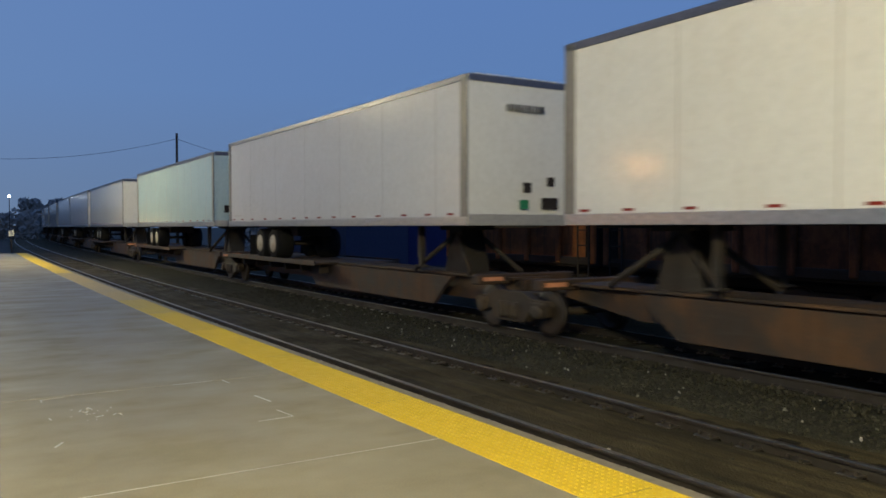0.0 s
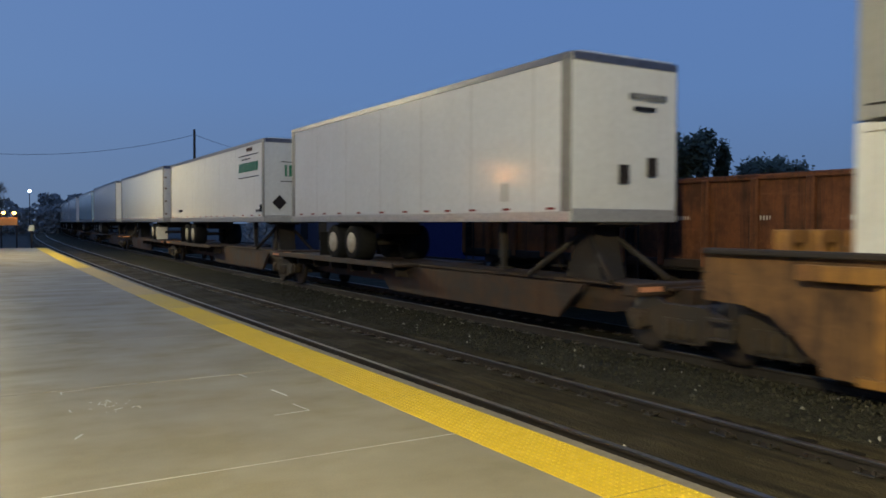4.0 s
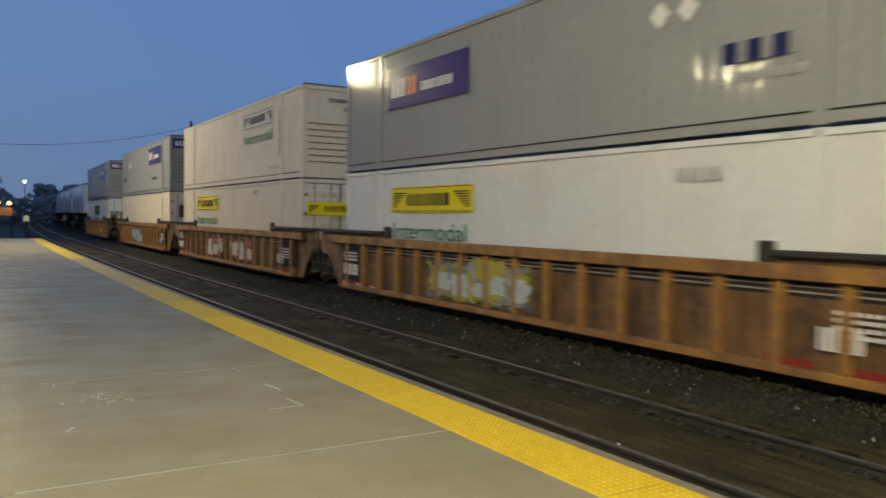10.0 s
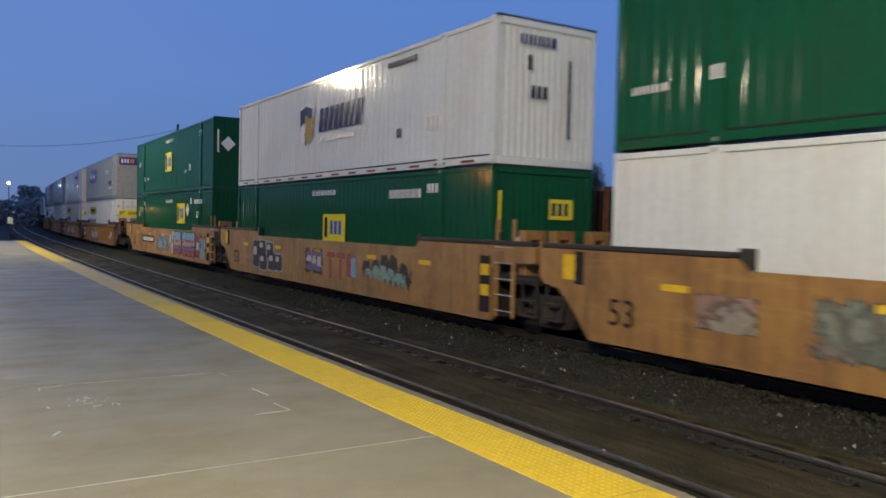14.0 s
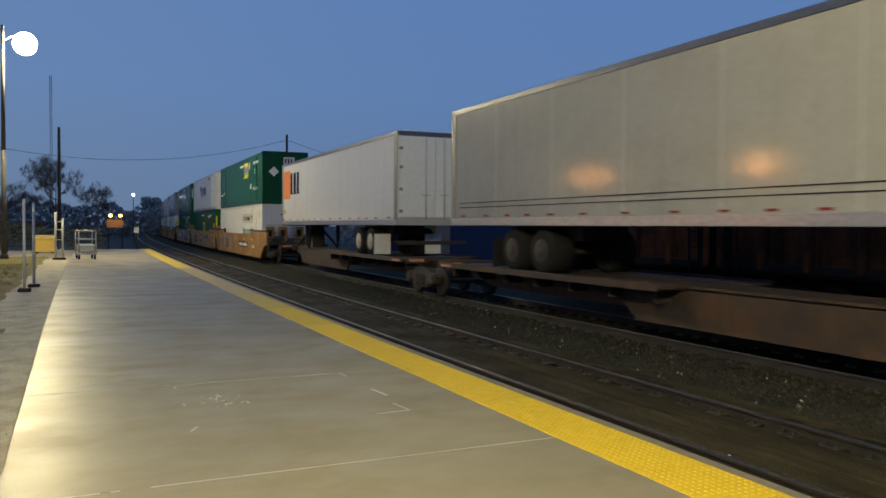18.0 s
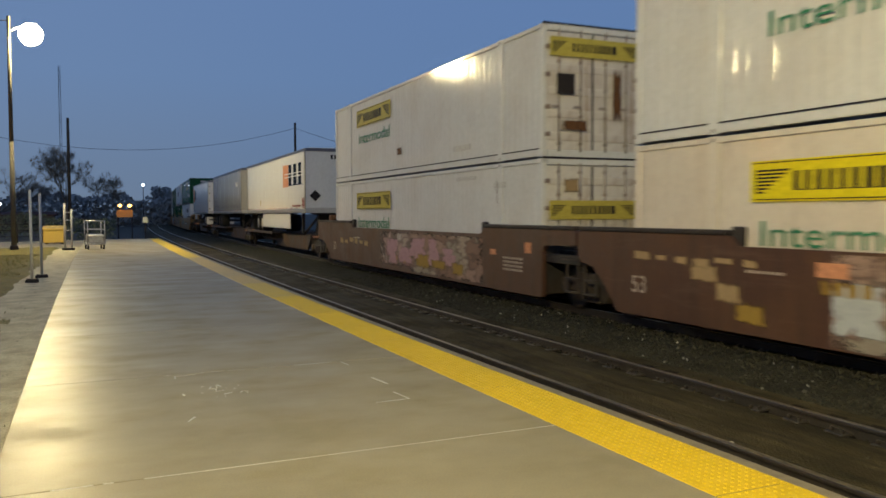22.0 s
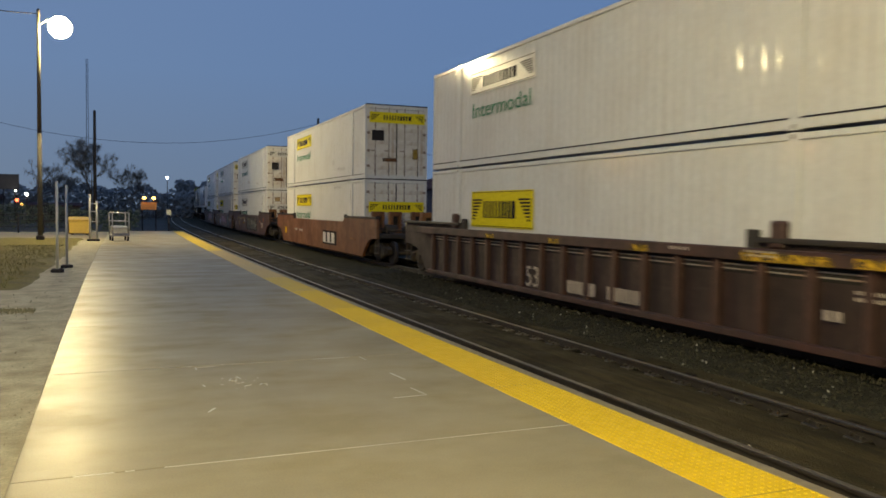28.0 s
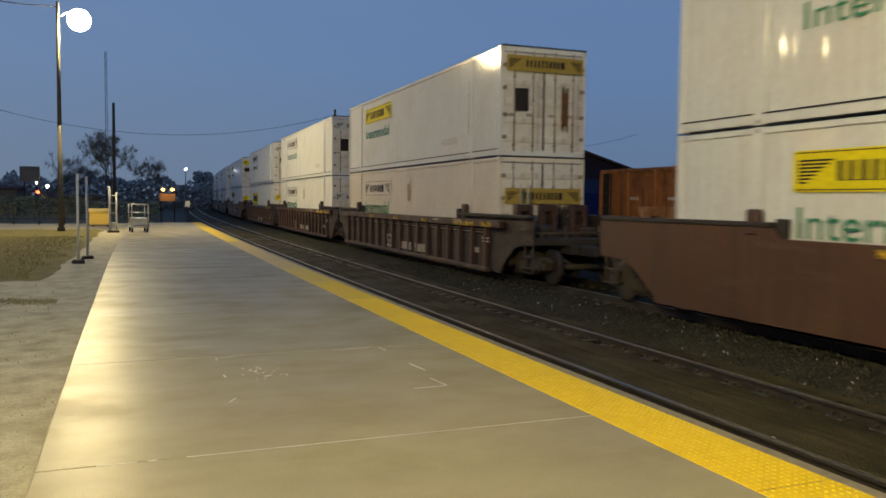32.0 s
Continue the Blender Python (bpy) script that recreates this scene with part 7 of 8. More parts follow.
        if n == 0:
            container(u, 0, "green_box", "plain", [emblem_box(-2.02, 1.47), diamond(0, -4.8, 2.1, r=0.3), small_bars(-0.4, 2.45, 1.4, 0.14, "white", 8), small_bars(-6.0, 2.35, 1.3, 0.18, "white", 8), small_bars(-5.3, 2.35, 0.3, 0.25, "white", 2), digits_c(-6.3, 1.75), digits_c(6.5, 1.8), small_bars(4.95, 2.35, 0.26, 0.24, "white", 2), emblem_end_box(1.95), diamond(-0.75, 0, 1.3, False, r=0.3), end_bars(0.3, 1.2, 0.4, 0.2, "white", 3)], "dark green container with a yellow panel")
            container(u, 1, "green_box", "plain", [emblem_box(0.6, 1.05, 1.42), small_bars(-0.3, 2.45, 1.5, 0.14, "white", 8), digits_c(-6.7, 2.3), digits_c(6.5, 1.6), small_bars(4.95, 0.75, 0.26, 0.25, "white", 2), small_bars(4.1, 0.8, 0.3, 0.12, "white", 3), small_bars(-5.0, 0.9, 0.35, 0.3, "white", 2), small_bars(-4.2, 0.85, 0.35, 0.12, "white", 3), emblem_end_box(2.2), diamond(-0.6, 0, 1.85, False, r=0.3), end_bars(0.35, 1.35, 0.4, 0.2, "white", 3), end_bars(-0.9, 1.5, 0.12, 0.9, "white", 1), end_bars(0.35, 0.7, 0.5, 0.2, "alu_dull", 3)], "dark green container with a yellow panel")
        elif n == 1:
            container(u, 0, "green_box", "plain", [emblem_box(0.2, 1.18, 1.48, 0.74), small_bars(0.2, 2.45, 1.6, 0.14, "white", 8), small_bars(-4.6, 2.3, 1.5, 0.2, "white", 8), digits_c(-6.7, 0.9), small_bars(-6.4, 2.4, 0.5, 0.2, "white", 3), emblem_end_box(1.85, 0.1, "yellow_panel"), diamond(-0.55, 0, 1.2, False, r=0.32), end_bars(-1.15, 1.6, 0.12, 0.8, "yellow_panel", 1), small_bars(7.2, 0.75, 0.35, 0.25, "white", 2)], "dark green container with a yellow panel")
            container(u, 1, "white_box", "plain", [shield(1.56, 1.6), big_bars_c(0.64, 1.34, 2.75, 0.66, 5, "navy", 0.12), small_bars(-0.2, 1.05, 2.3, 0.14, "alu_dull", 10), reflectors(0.06), end_bars(-0.5, 2.4, 0.9, 0.2, "navy", 5), end_bars(-0.2, 1.35, 0.45, 0.25, "dark_gap", 3), end_bars(0.75, 0.6, 0.1, 1.6, "dark_gap", 1), small_bars(-4.4, 2.5, 1.4, 0.14, "dark_gap", 8), small_bars(-6.3, 0.85, 0.6, 0.3, "alu_dull", 3), small_bars(-4.9, 0.8, 0.25, 0.22, "dark_gap", 2), end_bars(-0.3, 1.9, 0.16, 0.3, "dark_gap", 1)], "white container with a shield emblem and navy bars")
        else:
            container(u, 0, "white_box", "ribs", [line_panel(-1.65, 1.84, "white", "dark_gap", 3.6, 0.54), intermodal(-1.72, 1.15, "green_ink", 0.5, 3.3), small_bars(-5.4, 2.5, 1.0, 0.1, "alu_dull", 7), end_bars(0.0, 2.25, 0.9, 0.12, "dark_gap", 6), rust_run(-7.2, 2.3, 0.3, 0.5, 47, "cream_box")], "white container with pale panel and green lettering")
            container(u, 1, "green_box", "plain", [emblem_box(-2.21, 1.66, 1.5), diamond(0, -4.9, 2.35, r=0.26), small_bars(-1.6, 2.4, 1.2, 0.13, "white", 8), digits_c(-6.5, 1.8), small_bars(-6.2, 2.35, 1.5, 0.16, "white", 8), small_bars(-6.1, 0.85, 1.4, 0.16, "white", 8), small_bars(-5.2, 0.95, 0.35, 0.3, "white", 2), emblem_end_box(2.2), diamond(-0.55, 0, 1.8, False, r=0.28), end_bars(0.35, 1.6, 0.4, 0.25, "white", 3), end_bars(0.4, 0.65, 0.45, 0.25, "white", 3), small_bars(6.9, 0.85, 0.7, 0.12, "white", 5), small_bars(5.4, 0.9, 0.25, 0.2, "white", 2), end_bars(0.9, 1.3, 0.1, 0.7, "white", 1)], "dark green container with a yellow panel")

    # second run of trailers
    trailer(at(-192.2, -208.1), 16.15, "white_trailer", -1, "white highway trailer with an orange emblem and closed doors",
            [t_panel(7.7, 3.3, 1.35, 1.35, "orange_ink"), t_bars(6.3, 3.5, 1.9, 1.0, 3, "black"), t_end(8.07, 0.35, 4.0, 0.25, 0.28, "orange_ink"), t_end(8.07, 0.6, 4.0, 0.5, 0.26, "black", 3), t_end(8.07, 0.5, 3.72, 0.4, 0.1, "gold_panel"), t_bars(7.6, 2.6, 0.4, 0.2, 2, "gold_panel")])
    spine_car(-200.2, -1, "rusty articulated spine car under a trailer")
    trailer(at(-212.3, -228.5), 16.15, "grey_trailer", 1, "dull grey sheet-and-post highway trailer", tall=0.07, logos=[t_bars(-5.6, 3.9, 0.9, 0.3, 5, "seam_grey"), t_end(8.07, 0.2, 4.4, 0.9, 0.14, "dark_gap", 6), t_panel(7.6, 2.5, 15.2, 0.02, "dark_gap"), t_panel(7.6, 2.62, 15.2, 0.02, "dark_gap"), t_end(8.07, -0.6, 2.6, 0.4, 0.4, "dark_gap")])
    spine_car(at(-212.3, -228.5), 1, "rusty articulated spine car under a trailer")
    trailer(at(-231.1, -247.2), 16.15, "white_trailer", 1, "white highway trailer with an orange square and black bars",
            [t_panel(-3.1, 3.36, 1.3, 1.12, "orange_faded", "plain faded orange square"), t_bars(-4.5, 3.4, 3.2, 1.04, 3, "black", 0.0), t_panel(-3.6, 3.82, 4.1, 0.045, "white", "white line through the bars"), t_panel(-3.6, 3.98, 4.1, 0.045, "white", "white line through the bars"), t_bars(3.4, 2.5, 0.25, 0.3, 1, "gold_panel"), t_bars(-5.2, 2.35, 1.8, 0.1, 6, "red"), t_bars(-7.4, 2.35, 0.5, 0.4, 3, "red"), t_diamond(8.07, -0.85, 2.85), t_end(8.07, -0.1, 4.55, 0.5, 0.2, "black", 3), t_end(8.07, 0.6, 2.45, 0.45, 0.35, "black"), t_end(8.07, 0.6, 2.85, 0.2, 0.3, "dark_gap"), t_end(8.07, 0.95, 2.85, 0.2, 0.3, "dark_gap")], skirt=True)
    spine_car(at(-231.1, -247.2), 1, "rusty articulated spine car under a trailer")

    # brown smooth-sided set with white containers
    units = ((-252.45, -268.45), (-271.75, -287.95), (-291.42, -307.58))
    for n, (f, r) in enumerate(units):
        u = at(f, r)
        ex = [white_data(-6.6, 0.95, 0.9, 4, mat="chalky"), digits(7.95, 0.6, "53", 0.32, "chalky"), white_data(5.2, 1.12, 0.7, 1, 0.04, mat="chalky"), stripes((-7.75,), 1.12, 0.28, 0.24, "orange_faded"), stripes((-6.05,), 1.02, 0.3, 0.13, "orange_faded")]
        if n == 0:
            ex += [mural(2.5, 0.3, 7.9, 1.18, "mural_pink", 52), mural(-0.6, 0.25, 4.9, 1.16, "mural_rose", 54, 0.004), tag_letters(1.6, 0.85, 5.6, 0.85, 5, "spray_rose", 53, 0.006), tag_letters(-1.0, 0.6, 3.6, 0.5, 3, "stain_ochre", 50, 0.008), tag_letters(7.0, 1.0, 3.6, 0.3, 6, "stain_tan", 65), end_gear(1, "gear_rust")]
        elif n == 1:
            ex += [mural(3.7, 0.22, 9.0, 1.24, "mural_rose", 56), mural(-3.7, 0.2, 2.3, 1.24, "mural_teal", 57, 0.004), tag_letters(2.4, 0.85, 5.4, 0.75, 5, "spray_rose", 60, 0.006), tag_letters(-5.2, 1.0, 1.5, 0.6, 3, "stain_tan", 58), tag_letters(-6.6, 1.24, 1.3, 0.34, 3, "stain_tan", 55), tag_letters(7.9, 1.24, 3.0, 0.2, 6, "stain_tan", 59),
                   spray(6.1, 1.05, 0.8, 0.36, "stain_tan", 66), spray(5.6, 0.78, 0.7, 0.4, "stain_tan", 67), spray(5.1, 0.5, 0.8, 0.4, "stain_ochre", 68), big_bars(4.1, 0.86, 1.3, 0.28, 4, "stain_ochre"), stripes((3.7,), 1.14, 0.5, 0.2, "orange_faded"), spray(3.3, 0.75, 0.9, 0.8, "spray_pale", 69)]
        else:
            ex += [mural(1.6, 0.32, 6.8, 1.1, "mural_moss", 61), tag_letters(-1.6, 0.85, 3.0, 0.7, 4, "mural_teal", 63, 0.005), tag_letters(6.8, 1.2, 5.0, 0.3, 8, "stain_tan", 64), big_bars(3.3, 0.75, 1.5, 0.26, 4, "stain_ochre"), spray(5.6, 0.8, 1.2, 0.7, "stain_tan", 62), white_data(2.6, 1.05, 0.9, 2), end_gear(-1, "gear_rust")]
        well_car(u, "smooth", "well_brown", 2.2 if n == 0 else 1.6, 2.2 if n == 2 else 1.6, ((9.3, -9.7) if n == 0 else (-9.7,) if n == 1 else (-9.3,)), "brown smooth-sided well car with faded graffiti", ex)
        pan = ("gold_panel" if n == 1 else "yellow_faded") if n < 2 else "white"
        ink = "black" if n < 2 else "dark_gap"
        container(u, 0, "white_box" if n != 1 else "cream_box", "doors", [line_panel(5.3, 1.85, "yellow_faded" if n == 0 else "yellow_panel" if n == 1 else "white", ink), intermodal(5.15, 1.2), end_panel(1.55, "yellow_faded" if n < 2 else "white", "dark_gap"), rust_run(-6.05, 2.2, 0.3, 0.9, 70 + n), small_bars(-6.6, 2.3, 0.6, 0.14, "alu_dull", 4), small_bars(-4.4, 2.55, 1.2, 0.1, "alu_dull", 7), end_stain(0.55, 0.9, 0.35, 1.2, 80 + n), end_stain(-0.6, 2.3, 0.5, 0.4, 84 + n, "cream_box")], "white container with %s panel and green lettering" % ("yellow" if n < 2 else "pale"))
        container(u, 1, "white_box", "doors", [line_panel(5.25, 1.92, pan, ink), intermodal(5.05, 1.32), end_panel(2.2, "yellow_faded" if n != 2 else "white", "black"), small_bars(-4.2, 0.42, 1.1, 0.16, "alu_dull", 5), rust_run(0.8, 0.75, 0.5, 0.3, 74 + n), end_stain(0.6, 1.4, 0.3, 1.5, 88 + n), end_stain(-0.75, 1.6, 0.45, 0.45, 91 + n, "dark_gap"), end_stain(-0.5, 0.7, 0.9, 0.3, 94 + n)], "white container with %s panel, rust-streaked doors" % ("yellow" if n != 2 else "pale"))

    # single orange-brown car
    u = at(-315.03, -331.15)
    well_car(u, "smooth", "well_orange", 2.2, 2.2, (9.3, -9.3), "clean orange-brown smooth-sided well car with white bars", [big_bars(-1.78, 0.5, 2.4, 0.46, 3, "white", "dark_gap"), big_bars(5.0, 0.85, 0.9, 0.16, 4, "spray_white"), big_bars(3.8, 0.83, 1.1, 0.16, 6, "spray_white"), end_gear(-1, "well_orange"), end_gear(1, "well_orange"), stripes((7.55,), 1.05, 0.35, 0.35, "spray_white"), stripes((7.5,), 0.62, 0.45, 0.36), stripes((6.1,), 0.72, 0.8, 0.1, "spray_white"), stripes((-7.0,), 0.8, 0.9, 0.06, "well_yellow")])
    container(u, 0, "white_box", "doors", [line_panel(5.2, 1.85), intermodal(5.1, 1.22), end_panel(1.6, "yellow_panel", "black"), small_bars(-4.0, 2.6, 1.2, 0.1, "alu_dull", 7), rust_run(-6.05, 2.2, 0.3, 0.8, 98)], "white container with a yellow panel")
    container(u, 1, "white_box", "doors", [line_panel(5.3, 1.93), intermodal(5.2, 1.32), end_panel(2.2, "yellow_panel", "black"), small_bars(-3.6, 0.75, 0.5, 0.2, "alu_dull", 2), small_bars(-4.6, 0.45, 1.2, 0.16, "alu_dull", 5), end_stain(-0.8, 1.7, 0.5, 0.4, 99, "dark_gap"), end_stain(-0.3, 0.75, 0.8, 0.2, 101), end_stain(0.75, 1.0, 0.3, 0.6, 102, "gold_panel")], "white container with a yellow panel, rust-streaked doors")

    # maroon ribbed set
    units = ((-338.5, -354.65), (-358.1, -374.35), (-377.8, -394.05), (-401.5, -417.6))
    for n, (f, r) in enumerate(units):
        u = at(f, r)
        ex = [digits(1.4, 0.3, "53", 0.5, "chalky"), big_bars(-0.23, 0.32, 1.05, 0.26, 6, "chalky"), big_bars(-1.73, 0.32, 1.1, 0.26, 6, "chalky"), stripes((3.43, 0.25, -2.85), 1.34, 0.46, 0.11, "stripe_worn", 0.105), stripes((-6.25,), 1.33, 1.7, 0.13, "stripe_worn", 0.105), white_data(-3.7, 1.42, 0.5, 1, mat="chalky", proud=0.106), white_data(-5.5, 1.46, 0.6, 2, 0.03, 0.06, "chalky", 0.106), white_data(-7.4, 1.0, 0.5, 2, mat="chalky"), big_bars(-6.9, 0.6, 0.35, 0.14, 2, "chalky"), stripes((-7.8,), 1.34, 0.7, 0.13, "stripe_worn", 0.105), end_posts("well_maroon")]
        if n in (0, 3):
            ex.append(end_gear(1, "gear_rust"))
        if n == 2:
            ex.append(end_gear(-1, "well_maroon"))
        well_car(u, "ribbed" if n < 3 else "smooth", "well_maroon" if n < 3 else "well_brown", 2.2 if n in (0, 3) else 1.6, 2.2 if n == 2 else 1.6, ((9.3, -9.8) if n in (0, 3) else (-9.8,) if n == 1 else (-9.3,)), "maroon ribbed well car with white markings" if n < 3 else "dark brown well car at the back of the set", ex)
        if n == 0:
            low = [line_panel(5.13, 1.28, "yellow_panel", "black", 3.5, 0.95), end_panel(1.65, "yellow_panel", "black"), end_stain(0.6, 1.3, 0.55, 1.2, 105, "roof")]
            up = [line_panel(5.3, 1.92, "white", "dark_gap"), intermodal(5.2, 1.3, "green_ink", 0.42), end_panel(2.2, "white", "dark_gap"), end_stain(0.65, 1.3, 0.3, 1.9, 106), end_stain(-0.6, 1.6, 0.5, 0.4, 107, "dark_gap"), end_stain(0.2, 0.3, 2.0, 0.4, 108)]
        else:
            gold = n == 2
            low = [line_panel(5.35, 1.88, "white" if n < 2 else "yellow_panel" if n == 3 else "cream_box", "dark_gap"), intermodal(5.3, 1.2, "green_ink", 0.5), end_panel(1.65, "white" if n == 1 else "gold_panel", "dark_gap"), end_stain(0.6, 1.25, 0.5, 1.0, 110 + n, "roof"), rust_run(-0.5, 2.0, 0.4, 0.8, 114 + n, "cream_box")]
            up = [line_panel(5.35, 1.93, "yellow_panel" if gold else "white", "dark_gap"), intermodal(5.3, 1.31, "green_ink", 0.42), end_panel(2.25, "gold_panel" if gold else "white", "dark_gap"), end_stain(0.6, 1.3, 0.3, 1.6, 118 + n, "rustbar" if n == 1 else "spine"), end_stain(-0.7, 1.5, 0.4, 0.6, 121 + n, "dark_gap"), small_bars(-4.6, 0.5, 1.2, 0.2, "alu_dull", 5), rust_run(-6.05, 1.5, 0.3, 2.2, 125 + n, "cream_box")]
        container(u, 0, "white_box" if n != 2 else "cream_box", "doors", low, "white container with a panel and rusty lower door")
        container(u, 1, "white_box", "doors", up, "white container with a panel and streaked doors")


def big_bars_c(y, z, w, h, n, mat, slant=0.0):
    def f(c):
        put(c, "lettering", once("bbc%g%g%d%s" % (w, h, n, mat), lambda: bars_mesh("lettering", n, w, h, M[mat], 5, slant)), at_side(SX, y, z), "row of plain bars")
    return f


def digits_c(y, z, word="53'"):
    def f(c):
        put(c, "length_number", once("digc", lambda: letters(word, 0.28, M["white"])), at_side(SX - 0.002, y + 0.8, z), "the number 53 in feet")
    return f


def end_posts(paint):
    def f(car):
        for y in (-6.0, 6.0):
            piece("lock_post", simple("lock_post", (-0.08, 0.08, -0.14, 0.14, 0, 0.42), M["under"], 0.04), car, pose(-WX + 0.06, y, 1.52), material=M[paint])
        for y in (-8.6, -8.9):
            piece("grab_post", simple("grab_post", (-0.02, 0.02, -0.02, 0.02, 1.4, 2.5), M["alu_dull"]), car, pose(-0.9 - 0.2 * (y + 8.6), y, 0))
    return f


build_train()


# ---- the parked cars on the far track ----
def gondola(y0, y1, paint, label):
    c = tagged(new("gondola_car"), label, "rail car", "parked gondolas")
    c.matrix_basis = pose(FAR_X + bend((y0 + y1) / 2), (y0 + y1) / 2, RAIL_Z)
    h = (y1 - y0) / 2
    side = simple("gon_side%g%s" % (h, paint), (-0.03, 0.03, -h, h, 1.23, 2.97), M[paint])
    for s in (-1, 1):
        piece("side", side, c, pose(s * 1.3, 0, 0))
        piece("top_chord", simple("gon_chord%g%s" % (h, paint), (-0.07, 0.07, -h, h, 2.9, 3.02), M[paint], 0.02), c, pose(s * 1.33, 0, 0))
        piece("side_sill", simple("gon_sill%g" % h, (-0.07, 0.07, -h, h, 1.06, 1.26), M["under"], 0.02), c, pose(s * 1.33, 0, 0))
    n = int(2 * h / 1.15)
    stake = simple("gon_stake" + paint, (-0.07, 0.07, -0.09, 0.09, 1.1, 2.95), M[paint], 0.03)
    for i in range(n + 1):
        for s in (-1, 1):
            piece("side_post", stake, c, pose(s * 1.37, -h + 0.1 + i * (2 * h - 0.2) / n, 0))
    for e in (-1, 1):
        piece("end_wall", simple("gon_end" + paint, (-1.3, 1.3, -0.05, 0.05, 1.1, 2.97), M[paint]), c, pose(0, e * (h - 0.05), 0))
        piece("ladder_rail", simple("gon_lad", (-0.02, 0.02, -0.02, 0.02, 0.7, 2.9), M["under"]), c, pose(-1.42, e * (h - 0.25), 0))
        piece("ladder_rail", simple("gon_lad", (-0.02, 0.02, -0.02, 0.02, 0.7, 2.9), M["under"]), c, pose(-1.42, e * (h - 0.65), 0))
        for k in range(6):
            piece("rung", simple("gon_rung", (-0.015, 0.015, -0.2, 0.2, -0.015, 0.015), M["under"], 0), c, pose(-1.43, e * (h - 0.45), 0.8 + 0.38 * k))
        # dark box fills the end: steel plus the shadow between the cars
        piece("end_shade_box", simple("gon_shade_box", (-1.38, 1.38, -0.23, 0.23, 1.02, 2.94), M["dark_gap"], 0.03), c, pose(0, e * (h - 0.2), 0), "dark box for the end steel and the shadow there")
        add_truck(c, e * (h - 1.9))
        piece("coupler", simple("gon_coupler", (-0.12, 0.12, -0.45, 0.45, 0.75, 1.0), M["truck"], 0.03), c, pose(0, e * (h + 0.2), 0))
    piece("floor", simple("gon_floor%g" % h, (-1.3, 1.3, -h, h, 1.0, 1.12), M["under"]), c, pose(0, 0, 0))
    piece("centre_sill", simple("gon_centre%g" % h, (-0.25, 0.25, -h, h, 0.7, 1.0), M["under"]), c, pose(0, 0, 0))
    for k in range(3):
        piece("lettering", blob_patch(k), c, at_side(-1.335, -h + (k + 0.9) * 2 * h / 3.6, 2.1))
    return c


def blob_patch(k):
    return once("gonpatch%d" % k, lambda: bars_mesh("lettering", 4 + k, 0.5 + 0.1 * k, 0.1, M["spray_white"], 40 + k))


M["ore_brown"] = rusty("hopper_brown", (0.15, 0.047, 0.011), (0.06, 0.022, 0.009), 0.9, 0.75)
M["ore_grey"] = rusty("hopper_grey", (0.30, 0.31, 0.31), (0.16, 0.13, 0.1), 0.3, 0.6)
gondola(14.8, 21.6, "ore_orange", "rust-orange high-sided ore car parked on the far track")
gondola(6.9, 14.5, "ore_brown", "darker rust-brown high-sided ore car parked on the far track")
gondola(-0.9, 6.5, "ore_grey", "pale grey ore car parked at the end of the row")


# ---- lamp posts ----
def lamp_post(x, y, height, glow, reach=0.99):
    c = tagged(new("lamp_post"), "tall weathered post with a bright round lamp", "street lamp", "platform lamps")
    c.matrix_basis = pose(x, y, -0.1)
    bm = bmesh.new()
    tube(bm, (0, 0, 0), (0, 0, height * 0.5), 0.13, 14, 0.105)
    tube(bm, (0, 0, height * 0.5), (0, 0, height + 0.72), 0.105, 14, 0.075)
    part("pole", bm, M["lamp_pole"], c)
    bm = bmesh.new()
    lathe(bm, [(0, 0.2), (0.25, 0.19), (0.3, 0.14)], 14, "z")
    part("base", bm, M["dark_gap"], c)
    bm = bmesh.new()
    pts = [(0, 0, height - 0.1), (reach * 0.4, 0, height + 0.22), (reach * 0.8, 0, height + 0.3), (reach, 0, height + 0.3)]
    for a, b in zip(pts, pts[1:]):
        tube(bm, a, b, 0.03, 8)
    part("arm", bm, M["steel"], c)
    bm = bmesh.new()
    lathe(bm, [(0.50, 0.26), (0.56, 0.22), (0.62, 0.08), (0.68, 0.05)], 20, "z", centre=(reach, 0, height - 0.3))
    part("hood", bm, M["steel"], c)
    # globe made oversized: the lamp's glare is put into its shape
    bm = bmesh.new()
    ring = [(-0.55 * math.cos(0.2 + 2.5 * k / 9), 0.55 * math.sin(0.2 + 2.5 * k / 9)) for k in range(10)]
    lathe(bm, ring, 24, "z", centre=(reach, 0, height - 0.1))
    part("lens", bm, M[glow], c, "glowing globe, oversized to include its glare", smooth=True)
    return c


lamp_post(-2.93, 45.95, 11.0, "lamp_glow")
lamp_post(-5.5, -2.5, 8.2, "lamp_glow_near")


# ---- small things on and beside the platform ----
def pale_post(x, y, h, label="thin pale steel post in a dark foot beside the platform"):
    c = tagged(new("steel_post"), label, "post", "pale posts")
    c.matrix_basis = pose(x, y, -0.09)
    bm = bmesh.new()
    tube(bm, (0, 0, 0), (0, 0, h), 0.035, 10)
    lathe(bm, [(h, 0.037), (h + 0.02, 0.037), (h + 0.03, 0.01)], 10, "z")
    part("pole", bm, M["post"], c)
    bm = bmesh.new()
    box(bm, -0.16, 0.16, -0.16, 0.16, 0, 0.12, c=0.03)
    part("foot", bm, M["dark_gap"], c, "dark rubber foot")


pale_post(-1.08, 24.2, 2.46)
pale_post(-0.91, 25.8, 2.40)


